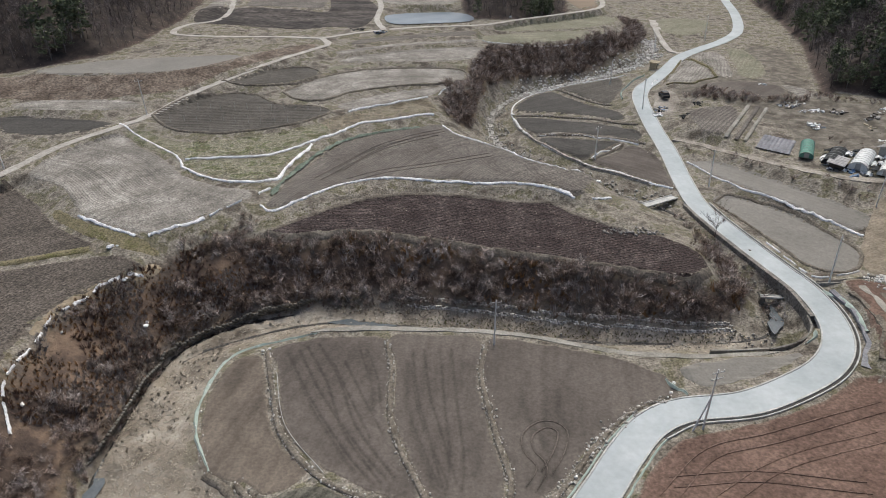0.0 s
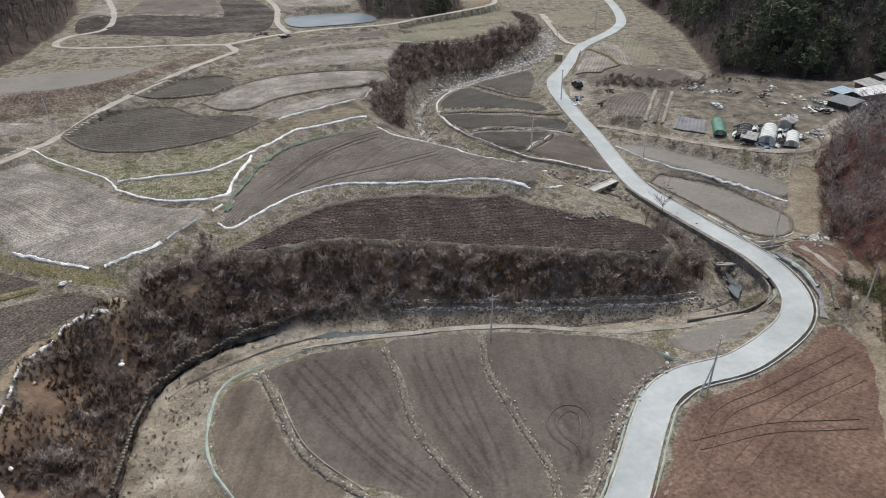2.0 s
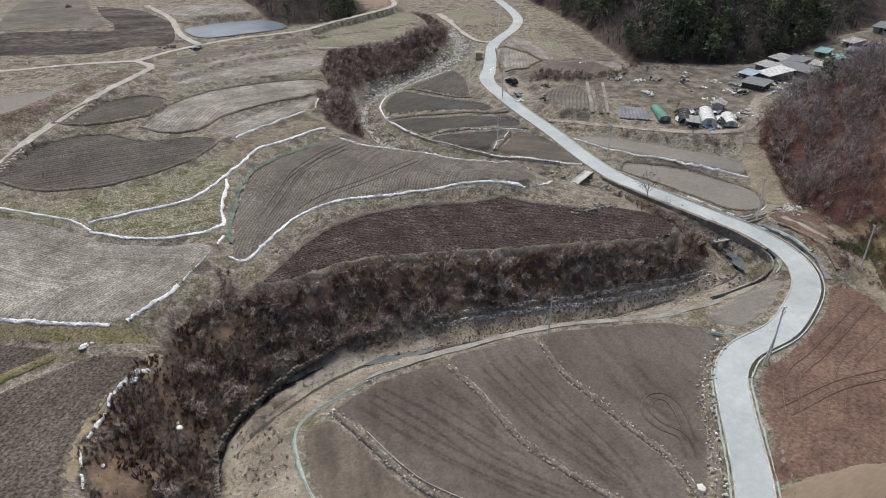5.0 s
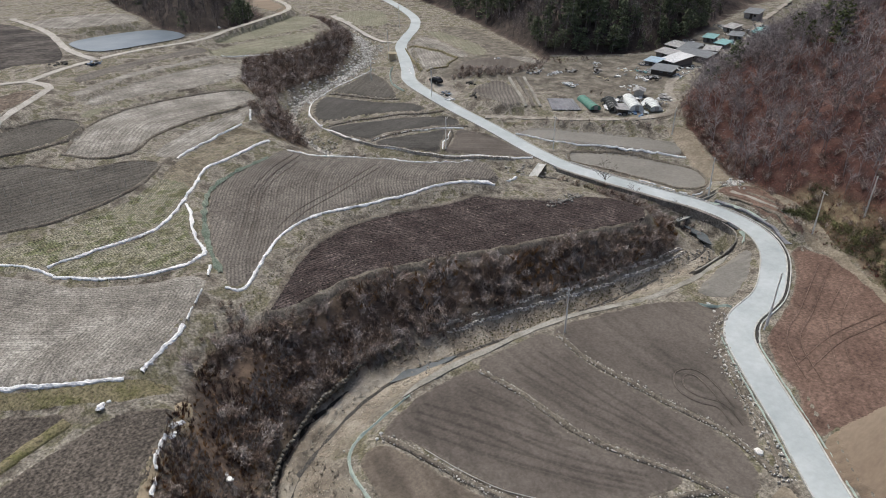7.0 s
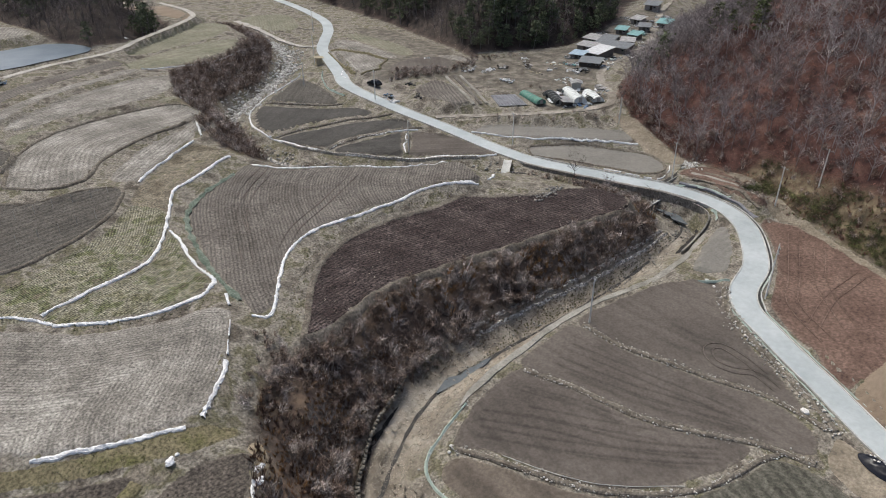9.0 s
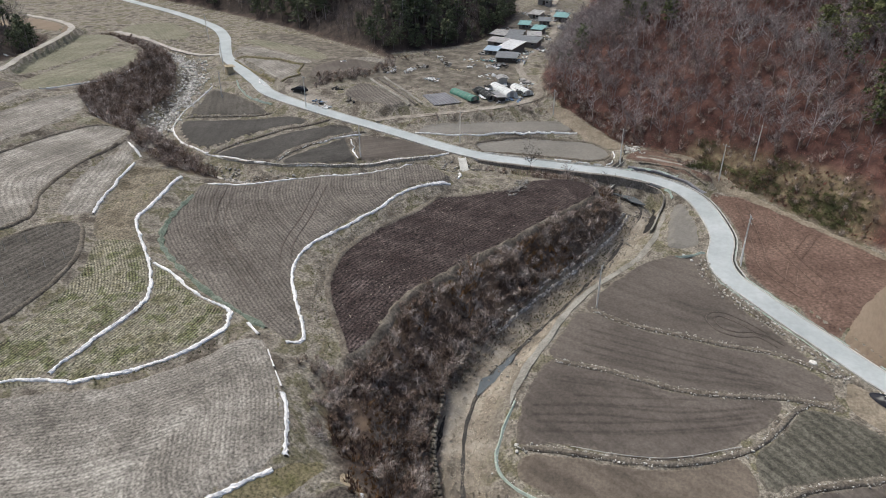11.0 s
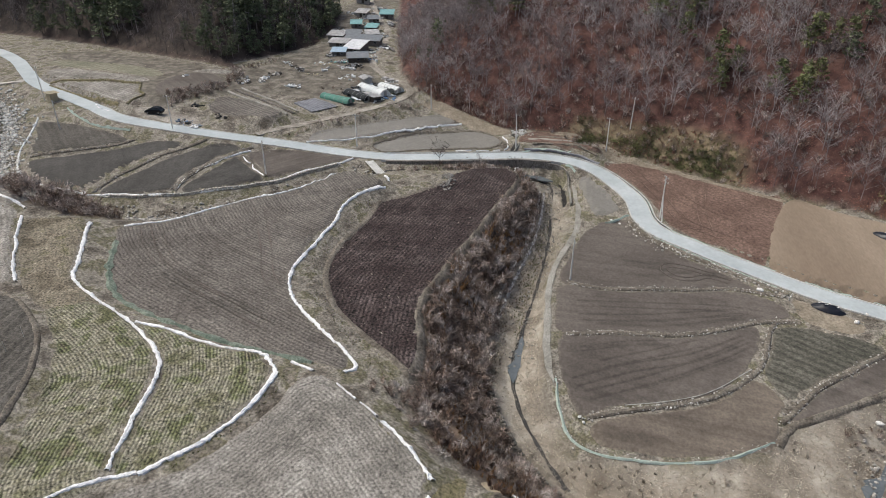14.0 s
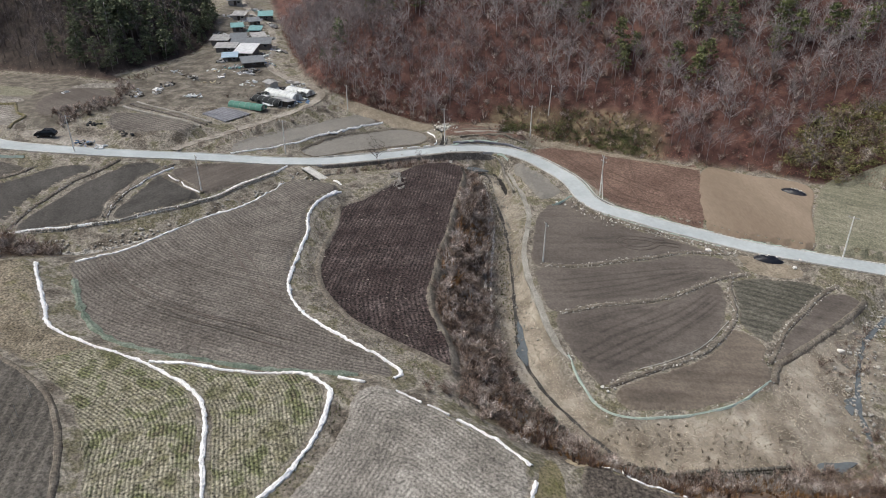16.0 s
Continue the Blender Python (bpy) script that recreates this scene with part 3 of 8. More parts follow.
# name: outline, height, rise per metre in x and y, soil, row direction in degrees, row gap, row height
FIELDS = dict(
    d=([(-31.5, 98.5), (-28, 102), (-24, 106.5), (-18.5, 111.5), (-11.5, 115), (-5, 116.3), (0, 116), (10, 114.3), (18.5, 113.5), (21.5, 110), (26, 106), (31, 102.5), (36, 101.5), (40, 97), (40.5, 91), (37, 88.2), (33, 88.5), (26, 90.2), (18, 92.3), (9, 94.3), (0, 96.8), (-6, 98.2), (-10, 99), (-14, 100), (-19, 99.7), (-26, 98.2)],
       9.4, -0.022, 0.0, "dark", -13, 0.6, 0.11),
    e=([(-3, 152.3), (0, 147), (2.5, 144), (7, 140.5), (11, 137), (16, 130.5), (22, 126.5), (27.3, 123.4), (26.5, 119), (24, 114.5), (21.5, 115), (19, 118), (13, 119.4), (5, 119), (-1, 120.2), (-10, 120.4), (-14, 119.6), (-17, 118.5), (-21, 115.8), (-25, 112.5), (-30, 107), (-33, 106.6), (-32, 112), (-31, 119), (-29, 125), (-26, 134), (-23, 140), (-18, 145), (-9, 149.5)],
       11.5, -0.005, 0.012, "grey", 48, 0.55, 0.06),
    wedge=([(-30.5, 133), (-30.5, 130), (-32.5, 125), (-33.4, 120), (-33.8, 116.5), (-34.8, 115.3), (-37, 113.7), (-42, 114.4), (-48.5, 117.5), (-52, 120), (-53.5, 122), (-46, 123.7), (-40, 124.7), (-36, 126.8), (-33, 130)],
           13.2, 0.0, 0.005, "green", 6, 0.39, 0.09),
    strip=([(-54, 124.2), (-46, 125.8), (-40, 126.8), (-35.5, 129.3), (-32, 133.5), (-27.6, 140), (-28.4, 143), (-30, 145), (-36, 139.5), (-42, 136), (-49, 133.5), (-56, 131.5), (-62, 134.5), (-67, 138), (-71, 138), (-64, 131), (-57, 125.5)],
           13.8, 0.0, 0.01, "green", 36, 0.39, 0.09),
    strip_dry=([(-27, 141), (-22, 148.6), (-14, 153), (-5, 157.5), (-6, 163), (-8, 165), (-14, 161), (-20, 156), (-26, 151), (-29.6, 145.4), (-27.8, 143)],
               13.8, 0.0, 0.01, "dry", 36, 0.5, 0.06),
    upper_strip=([(-25, 154.5), (-20, 158), (-13, 163.5), (-6, 168), (-3.5, 172), (-5, 173.5), (-15, 169.5), (-24, 162.5), (-28, 157.5)], 14.8, 0.0, 0.01, "pale", 40, 0.9, 0.06),
    stakes=([(-69, 147), (-67.5, 153), (-64, 160), (-57, 165), (-50, 164.5), (-46.5, 161), (-42, 156.5), (-33, 155.5), (-29, 152), (-31.5, 147), (-37, 141.5), (-45, 137.5), (-54, 136), (-62, 139)], 15.0, 0.0, 0.012, "umber", 5, 1.2, 0.1),
    pale_upper=([(-43, 165), (-40, 172), (-34.5, 181), (-27, 187), (-16, 190), (-3, 190.3), (3, 187.5), (3, 179), (-4, 175.5), (-16, 171.5), (-26, 165.5), (-31.5, 159.5), (-38, 159)], 16.0, 0.0, 0.01, "pale", 20, 0.9, 0.05),
    small_dark=([(-60, 170.5), (-56, 177), (-50, 183), (-42, 186), (-36.5, 182), (-38, 175), (-45, 169.5), (-52, 168)], 17.0, 0.0, 0.01, "umber", 30, 1.0, 0.08),
    far_pale=([(-33, 193), (-24, 202), (-11, 209), (6, 213), (15, 208), (6, 197.5), (-7, 193.5), (-20, 192.5)], 17.6, 0.0, 0.01, "pale", 12, 1.0, 0.05),
    far_a=([(7, 224), (14, 232), (39, 240), (53, 238), (50, 229), (32, 221.5), (17, 218.5)], 18.0, 0.0, 0.0, "lawn", 10, 1.0, 0.04),
    far_b=([(13, 240), (28, 254), (52, 268), (62, 262), (51, 247), (30, 238), (16, 236)], 18.6, 0.0, 0.0, "lawn", 25, 1.0, 0.04),
    terrace_a=([(-4, 174.6), (3, 178), (5, 172), (1, 168.5), (-3, 170)], 15.2, 0.0, 0.0, "pale", 40, 0.9, 0.05),
    terrace_b=([(-32, 190.5), (-26, 190.4), (-16, 192), (-4, 192.4), (4, 193.4), (4.5, 190.8), (-3, 191.4), (-16, 191.2), (-28, 188.6), (-33, 184.5), (-35.5, 186)], 16.9, 0.0, 0.0, "lawn", 10, 1.0, 0.05),
    terrace_c=([(-31, 203), (-18, 212), (-4, 217), (6, 220), (8, 216.5), (-8, 212), (-22, 205), (-31.5, 196.5), (-35, 199)], 18.8, 0.0, 0.0, "pale", 25, 1.0, 0.05),
    terrace_d=([(-31, 212), (-20, 219.5), (-6, 226), (6, 230), (7, 223), (-6, 219.5), (-20, 213.5), (-30, 206.5)], 19.6, 0.0, 0.0, "grey", 25, 1.0, 0.05),
    far_d=([(-88, 240), (-81, 262), (-88, 286), (-94, 286), (-91, 262)], 24.0, 0.0, 0.0, "pale", 60, 1.0, 0.05),
    far_e=([(-24, 264), (-10, 262), (0, 266), (-2, 285), (-20, 288), (-30, 280)], 23.4, 0.0, 0.0, "pale", 60, 1.0, 0.05),
    far_f=([(46, 292), (48, 268), (56, 276), (57, 300), (46, 306)], 21.6, 0.0, 0.0, "tan", 60, 1.0, 0.05),
    far_g=([(78, 262), (86, 254), (96, 266), (104, 286), (90, 292), (80, 280)], 14.4, 0.0, 0.0, "lawn", 60, 1.0, 0.05),
    far_c=([(-78, 262), (-76, 330), (-58, 330), (-52, 290), (-48, 254), (-60, 254), (-68, 256)], 23.5, 0.0, 0.0, "grey", 10, 1.0, 0.05),
    pale_big=([(-80.5, 116), (-81, 121), (-78.5, 129), (-73, 137), (-65, 130.5), (-56, 122), (-52, 117.3), (-48, 114.3), (-42, 111.3), (-37.5, 110.3), (-35.8, 108), (-38, 104.5), (-41, 100.5), (-44, 97), (-48.5, 93.8), (-56, 96.3), (-62.5, 100.3), (-70, 109.5), (-75, 113)], 12.4, 0.0, 0.03, "pale", -25, 0.46, 0.06),
    left_dark=([(-92, 118), (-86, 116.5), (-75, 107.5), (-69, 101), (-63, 96), (-57, 91.8), (-61, 89.8), (-68, 86.6), (-80, 92), (-92, 100)], 10.7, 0.0, 0.0, "clod", 60, 0.8, 0.06),
    left_low=([(-72, 82), (-66, 84.4), (-59, 87.5), (-53, 89), (-47.5, 87.5), (-47, 85.8), (-50, 82.3), (-53, 77.5), (-54.7, 73), (-55.3, 68), (-55, 60), (-62, 58), (-70, 65)], 10.2, 0.0, 0.0, "clod", 60, 0.7, 0.07),
    left_far=([(-103, 145), (-90, 144.6), (-76, 142), (-81.5, 135), (-88, 133.5), (-97, 135.5)], 14.8, 0.0, 0.0, "slate", 0, 1.0, 0.05),
    left_tan=([(-103, 152), (-91, 156), (-76, 154), (-73, 150), (-83, 146.8), (-99, 147.2)], 16.2, 0.0, 0.0, "pale", 0, 1.0, 0.03),
    left_pale=([(-105, 166), (-104, 173), (-93, 181), (-74, 186.5), (-60, 188), (-61, 177.5), (-72, 169), (-85, 166)], 20.0, 0.0, 0.0, "wet", 0, 1.0, 0.03),
    s_road=([(5.5, 79.3), (14, 77.9), (22.6, 75.2), (28.8, 71.2), (28.8, 66.6), (23.8, 64.5), (17, 59.1), (12.6, 53.6), (8.8, 49.4), (6.6, 48), (7.4, 54), (6.6, 58), (5.6, 64), (4.6, 71)], 2.5, 0.0, 0.0, "brown", 80, 1.6, 0.03),
    s_end=([(31.5, 72.3), (36, 73.5), (40, 74.3), (46, 75), (47.8, 74), (43.6, 71.4), (38, 69.2), (33, 68.4)], 3.0, 0.02, 0.0, "wet", 20, 1.6, 0.02),
    s_two=([(-8.6, 80), (-2, 80.3), (4, 79.5), (3.2, 71), (4.1, 64), (5, 58), (5.8, 53), (5, 48.5), (3, 45.5), (0, 45), (-1.6, 49), (-4.8, 57), (-6.8, 63), (-7.1, 68), (-7.4, 74)], 2.35, 0.01, 0.0, "brown", 84, 1.8, 0.04),
    s_three=([(-9.8, 79.4), (-8.8, 73), (-8.6, 68), (-8.2, 63), (-6.4, 57), (-3.6, 51), (-8, 51.6), (-14, 54.8), (-18, 58.4), (-20.5, 62.5), (-22.3, 68), (-24, 74), (-25.6, 77.6), (-18, 79.8)], 2.2, 0.01, 0.0, "brown", 75, 1.8, 0.04),
    s_four=([(-27.8, 76), (-26.4, 73), (-24.4, 67), (-22.7, 62), (-20.4, 58), (-16.5, 54), (-20, 51.6), (-23, 53), (-28.2, 54.8), (-30.2, 60), (-31.4, 66), (-31.2, 72), (-30.2, 75.6)], 2.0, 0.01, 0.0, "light", 80, 1.6, 0.03),
    s_five=([(-8.5, 49.2), (-4, 47.6), (-3, 42.5), (-6.5, 34), (-9, 37), (-13.3, 43), (-17, 48), (-19, 50.4), (-15, 51.8)], 2.2, 0.01, 0.0, "moss", 58, 1.5, 0.05),
    s_six=([(-23.4, 51), (-21, 49), (-17.4, 45), (-13, 39.6), (-8.6, 33.4), (-10.5, 29.5), (-14, 33), (-18, 39.3), (-22, 46.4)], 2.0, 0.01, 0.0, "brown", 60, 1.4, 0.04),
    k_one=([(50.5, 206.5), (41, 201), (33, 196.6), (31, 194.5), (34.5, 188), (38.3, 181.5), (42, 179), (45, 184), (49.5, 196)], 10.0, 0.0, 0.0, "umber", 40, 1.4, 0.03),
    k_two=([(28, 193), (23.5, 189.6), (18.6, 182), (16.6, 175.5), (17.6, 172.6), (26, 172), (36, 169.2), (42, 165.8), (44, 168.5), (42.5, 174), (37, 178.5), (32, 186.5)], 9.2, 0.0, 0.0, "slate", 30, 1.4, 0.03),
    k_three=([(16.6, 169.2), (17.6, 162), (20.4, 157.4), (26, 158), (31, 157.2), (38, 155.2), (44, 152.4), (45, 158), (41, 161.8), (35, 165), (25, 168)], 8.5, 0.0, 0.0, "slate", 15, 1.4, 0.03),
    k_four=([(21, 154.3), (24, 147), (28.3, 142.2), (30, 142), (33.6, 146), (37.2, 149.6), (39, 151.2), (36, 152), (30, 153.4), (26, 154.3)], 8.1, 0.0, 0.0, "slate", -40, 1.4, 0.03),
    k_five=([(31.5, 140.6), (35.3, 136.3), (41, 130), (45, 127.5), (45.6, 133), (45.8, 142), (43.6, 148.2), (41, 149), (36.4, 144.4)], 7.6, 0.0, 0.0, "brown", -45, 1.4, 0.03),
    m_one=([(52.5, 138.6), (59.5, 137.4), (70.5, 122.3), (76, 112), (72, 106.5), (67.2, 112.5), (61.2, 122.5), (54.8, 132.5)], 8.0, 0.0, 0.0, "wet", -50, 1.4, 0.03),
    m_two=([(51.6, 121), (56, 124), (64, 116.5), (67.5, 108), (69.5, 101), (66.3, 95.3), (62.5, 93.8), (58.8, 96), (56.8, 103), (54.3, 112)], 6.3, 0.0, 0.0, "wet", -50, 1.4, 0.02),
    n_one=([(61.5, 89.5), (67.5, 85.5), (63, 75.5), (57.5, 70), (58.6, 76), (60.3, 83)], 6.4, 0.02, 0.0, "red", 60, 2.2, 0.06),
    n_two=([(56, 68.5), (54.6, 61.5), (47, 50), (39.5, 40), (36.3, 36.3), (15.4, 44.4), (19.4, 49.4), (22.6, 53.8), (26.4, 57.8), (30.6, 59.4), (38.2, 61.2), (46.4, 64.6), (52.4, 68.6)], 4.2, 0.04, -0.055, "red", 35, 1.1, 0.07),
    n_three=([(35.8, 35.4), (31, 27), (23.8, 18.5), (13.2, 24.2), (4.2, 29.2), (8.6, 36.2), (15, 43.6)], 4.6, 0.04, -0.03, "tan", 45, 2.0, 0.02),
    n_four=([(22.6, 16.4), (24, 8.6), (20, -4), (6, -2), (-2, 14), (0.6, 23.5), (4.6, 28.4)], 4.3, 0.04, -0.03, "lawn", 45, 2.0, 0.02),
    yard_plot=([(58, 152), (61, 148.6), (64, 151), (71, 163), (70.5, 169.5), (60, 166)], 10.5, 0.02, 0.0, "grey", 55, 1.0, 0.08),
    yard_brown=([(67.5, 183), (73, 175), (83.5, 173.5), (90, 180), (88.5, 187), (80, 190), (71.5, 187.5)], 12.6, 0.01, 0.0, "brown", 45, 1.4, 0.04),
    yard_olive=([(83.4, 196), (86.2, 207), (89.6, 222), (94, 235), (98, 231), (96.5, 214), (92, 199), (86.5, 192.5)], 13.6, 0.0, 0.0, "lawn", 60, 1.3, 0.06),
    yard_grid=([(91.5, 186.5), (96, 184), (96, 176.5), (92.6, 172.5), (91.2, 178)], 13.1, 0.0, 0.0, "pale", 20, 1.6, 0.08),
    yard_pale=([(60.4, 190), (65.4, 187.4), (70.5, 192.4), (75.2, 194.6), (76.6, 207), (74.4, 219), (67.5, 206.6)], 12.5, 0.01, 0.0, "pale", 60, 1.0, 0.05),
    yard_upper=([(77, 222), (79, 226), (83, 228), (87, 226.4), (87, 218), (84, 206), (81, 194.8), (77, 194.2), (78.4, 207)], 13.1, 0.01, 0.0, "pale", 70, 1.0, 0.04),
)

# lines that the tillage follows, and wheel marks: line, half width, depth of tone
GUIDES = dict(pale_big=[(-80, 136), (-66, 130.5), (-56, 122), (-52, 117.3), (-45, 113), (-38, 110.5), (-35.8, 108), (-41, 100.5), (-48.5, 93.8)], e=[(-37, 104), (-33.5, 113.5), (-28.6, 122.3), (-23.8, 131), (-18.5, 140.6), (-11, 149.5), (-1, 157)],
              d=[(-33, 98.5), (-19, 99.7), (-14, 100), (-6, 98.2), (9, 94.3), (26, 90.2), (37, 88.2)], strip=[(-53, 123), (-45.5, 124.5), (-40, 125.4), (-36, 127.4), (-31.5, 132.6), (-27, 139.6), (-22, 147.3), (-14, 151.7), (-4.8, 156.3)],
              wedge=[(-53, 123), (-45.5, 124.5), (-40, 125.4), (-36, 127.4), (-31.5, 132.6)], pale_upper=[(-43, 165), (-40, 172), (-34.5, 181), (-27, 187), (-16, 190), (-3, 190.3)])


def pair(pts, gap=1.7, half=0.2, tone=1.0):
    """The two wheels of a tractor."""
    line = curve([(*p, 0) for p in pts], 0.7)[:, :2]
    t = np.gradient(line, axis=0)
    t /= np.linalg.norm(t, axis=1)[:, None]
    s = np.stack([t[:, 1], -t[:, 0]], 1)
    return [(line - s * gap / 2, half, tone), (line + s * gap / 2, half, tone)]


def single(pts, half, tone):
    return [(curve([(*p, 0) for p in pts], 1.5)[:, :2], half, tone)]


WHEELS = dict(
    e=pair([(-2.5, 148.2), (-9.2, 143.6), (-16.6, 135.8), (-21.5, 126.8), (-26.1, 118.3)], 1.6, 0.22) + pair([(-4, 145.3), (-12, 139.3), (-18.2, 132.1), (-22.5, 123.3)], 1.6, 0.2) + pair([(3.7, 131.5), (-0.1, 131.5), (-2.6, 128.9), (-1.6, 126.2), (1.8, 126.5), (4, 129)], 1.1, 0.26, 0.8)
    + pair([(-20, 118), (-13.9, 122.8), (-5.8, 126.3), (8, 133)], 1.6, 0.18, 0.8) + pair([(12, 121), (8, 126), (9, 131), (14, 129), (16, 124)], 1.2, 0.26, 0.7),
    s_road=pair([(8.9, 51.6), (10.5, 54.9), (9.2, 57.5), (9.4, 60.2), (11.7, 62.0), (13.6, 60.8), (12.8, 57.5), (10.9, 54)], 1.2, 0.2) + single([(10.3, 72), (9.5, 64), (11.9, 57)], 0.5, 0.6) + single([(17, 74), (14, 67), (14, 60)], 0.6, 0.5),
    s_two=pair([(-4.7, 76.8), (-3.5, 67.1), (-1.8, 60), (0, 52)], 1.6, 0.22, 0.9) + pair([(-0.8, 77), (0, 66), (0.8, 55.5), (0.1, 48.7)], 1.6, 0.22, 0.9) + single([(-6, 74), (-5.6, 66), (-3.6, 58), (-1, 50)], 0.5, 0.7) + pair([(-6, 72.5), (-4.6, 64), (-2.6, 57.6), (-0.6, 52)], 1.1, 0.22, 0.8) + single([(2.4, 74), (2.2, 64), (3, 54)], 0.9, 0.4),
    s_three=pair([(-22.5, 76.4), (-17.5, 66.8), (-11.8, 57.9), (-8, 53)], 1.6, 0.24, 1.0) + pair([(-15.6, 74), (-11.3, 64.8), (-9, 60)], 1.6, 0.22, 0.9) + pair([(-20, 78), (-15.8, 70), (-12.4, 61.2), (-7, 53)], 1.7, 0.24, 1.0) + single([(-23, 76), (-19.8, 69), (-16.7, 63.1), (-10.9, 54)], 0.3, 0.8) + pair([(-12.6, 77), (-10.4, 70.5), (-9.4, 64.8)], 1.0, 0.22, 0.8) + single([(-12, 76), (-10.4, 68), (-9.8, 62)], 0.5, 0.7),
    s_four=single([(-29, 74), (-28.8, 66), (-26, 60), (-22, 55)], 0.9, 0.4), s_six=single([(-20, 48), (-15, 40), (-11, 33)], 0.5, 0.5),
    n_two=pair([(22.8, 49.4), (29.8, 56.1), (38.5, 58.7), (53.4, 63.5)], 1.7, 0.3) + pair([(43.9, 50), (33.4, 52), (24.1, 52)], 1.7, 0.3) + pair([(26.8, 47.6), (35, 53), (41.5, 55.7), (50, 58)], 1.7, 0.18, 0.8))
# ---- the lie of the land ----
def axis(lo, hi, out_lo, out_hi, step=1.0, grow=1.22):
    mid = list(np.arange(lo, hi + 0.01, step))
    a, s = [lo], step
    while a[-1] > out_lo:
        s *= grow
        a.append(a[-1] - s)
    b, s = [hi], step
    while b[-1] < out_hi:
        s *= grow
        b.append(b[-1] + s)
    return np.array(a[:0:-1] + mid + b[1:])


GX, GY = axis(-120, 150, -1600, 1600), axis(0, 300, -1600, 1700)
X, Y = np.meshgrid(GX, GY)
fixed, level = np.zeros(X.shape, bool), np.zeros(X.shape)


def set_line(pts, half, dz=0.0):
    line = curve(pts, 2.0)
    x0, x1, y0, y1 = line[:, 0].min() - half, line[:, 0].max() + half, line[:, 1].min() - half, line[:, 1].max() + half
    i0, i1, j0, j1 = np.searchsorted(GX, x0), np.searchsorted(GX, x1) + 1, np.searchsorted(GY, y0), np.searchsorted(GY, y1) + 1
    sub = (slice(j0, j1), slice(i0, i1))
    d, w = to_line(X[sub], Y[sub], line)
    m = d <= half
    level[sub][m] = np.interp(w[m], np.arange(len(line)), line[:, 2]) + dz
    fixed[sub][m] = True


# the fields above the road dip towards its edge
low_edge = 0.95 * np.clip(1 - (to_line(X, Y, curve(ROAD[:14], 4.0))[0] - 2.6) / 9, 0, 1) * np.clip((62 - Y) / 8, 0, 1)
for key, (pts, z, gx, gy, *_) in FIELDS.items():
    poly = curve(pts, 1.5, True)
    m = inside(X, Y, poly)
    plane = z + gx * X + gy * (Y - (100 if key == "pale_big" else poly[:, 1].mean()))
    if key in ("n_two", "n_three", "n_four"):
        plane = 4.0 + 0.09 * np.maximum(0, (X - 16) * 0.54 - (Y - 50) * 0.84) - low_edge
    level[m], fixed[m] = plane[m], True
m = inside(X, Y, np.array([(-27, 250), (-18, 258.5), (0, 261), (8, 252), (7, 238.5), (-9, 233), (-23, 232)], float))
level[m], fixed[m] = 21.0, True
# hill feet, verge and far ground
for x, y, z in [(-900, -900, 6), (0, -900, 10), (900, -900, 60), (900, 0, 60), (900, 900, 60), (0, 900, 45), (-900, 900, 45), (-900, 0, 14), (-130, 60, 9), (-110, 130, 14.5), (-60, 20, 1), (-30, 0, 1), (-100, 30, 6),
                (-120, 165, 20), (-60, 300, 26), (0, 330, 26), (-20, 300, 24.5), (90, 300, 15), (-100, 200, 21), (30, 300, 23), (-48, 50, 1.0), (-46, 60, 1.2), (-36, 56, 1.0), (-37, 66, 1.1), (-36, 75, 1.2), (-33, 50, 0.8),
                (70, 150, 10.6), (78, 150, 11), (86, 150, 11.2), (92, 160, 11.8), (84, 168, 12), (80, 140, 11), (84, 132, 11.3), (90, 136, 11.8), (58, 178, 11), (56, 172, 10.4), (64, 180, 11.6), (100, 160, 13), (110, 150, 13.6),
                (120, 150, 14.8), (112, 143, 13.6), (104, 138, 12.8), (135, 150, 15.8), (150, 154, 17), (165, 150, 18), (98, 172, 13.6), (100, 190, 14), (96, 215, 14), (104, 240, 14.6), (88, 205, 13.4),
                (3, 200, 17), (8, 186, 16), (2, 165, 14), (20, 212, 17.4), (40, 226, 17.6), (58, 246, 18), (62, 270, 19), (-47, 91.5, 10.2), (-43, 92, 9.6), (-38, 99, 10.6), (-36, 103, 11.3), (-34.5, 110, 12.4), (28, 108, 9.6), (32, 112, 9.8), (34, 106, 9.2), (36, 116, 8.2),
                (26, 8, 6.5), (32, 24, 7.2), (40, 36, 7.6), (50, 49, 7.8), (60, 61, 8), (68, 74, 8.2), (75, 88, 8.8), (84, 107, 10.5), (94, 120, 11.5), (70, 92, 7.2), (74, 100, 8), (80, 112, 9.4), (118, 132, 13.6), (140, 138, 15.4)]:
    i, j = np.argmin(abs(GX - x)), np.argmin(abs(GY - y))
    fixed[j, i], level[j, i] = True, z
set_line(PATH, 0.9)
for pts, half in ((TRACK, 1.8), (TRACK_B, 1.8), (TRACK_C, 1.6), (TRACK_D, 1.6), (YARDTRACK, 1.8)):
    set_line(pts, half)
set_line(STREAM, 1.3, -0.35)
set_line(SIDESTREAM, 1.4, -0.3)
set_line([(-41.8, 56, 0.1), (-41.5, 61, 0.2), (-41.2, 70.4, 0.3), (-40.3, 76.4, 0.4), (-37.6, 80.6, 0.5), (-35.6, 82.4, 0.6), (-32, 84.8, 0.7), (-28, 86.9, 0.8), (-22.2, 88.9, 0.9), (-16, 89.8, 1.0)], 0.8)
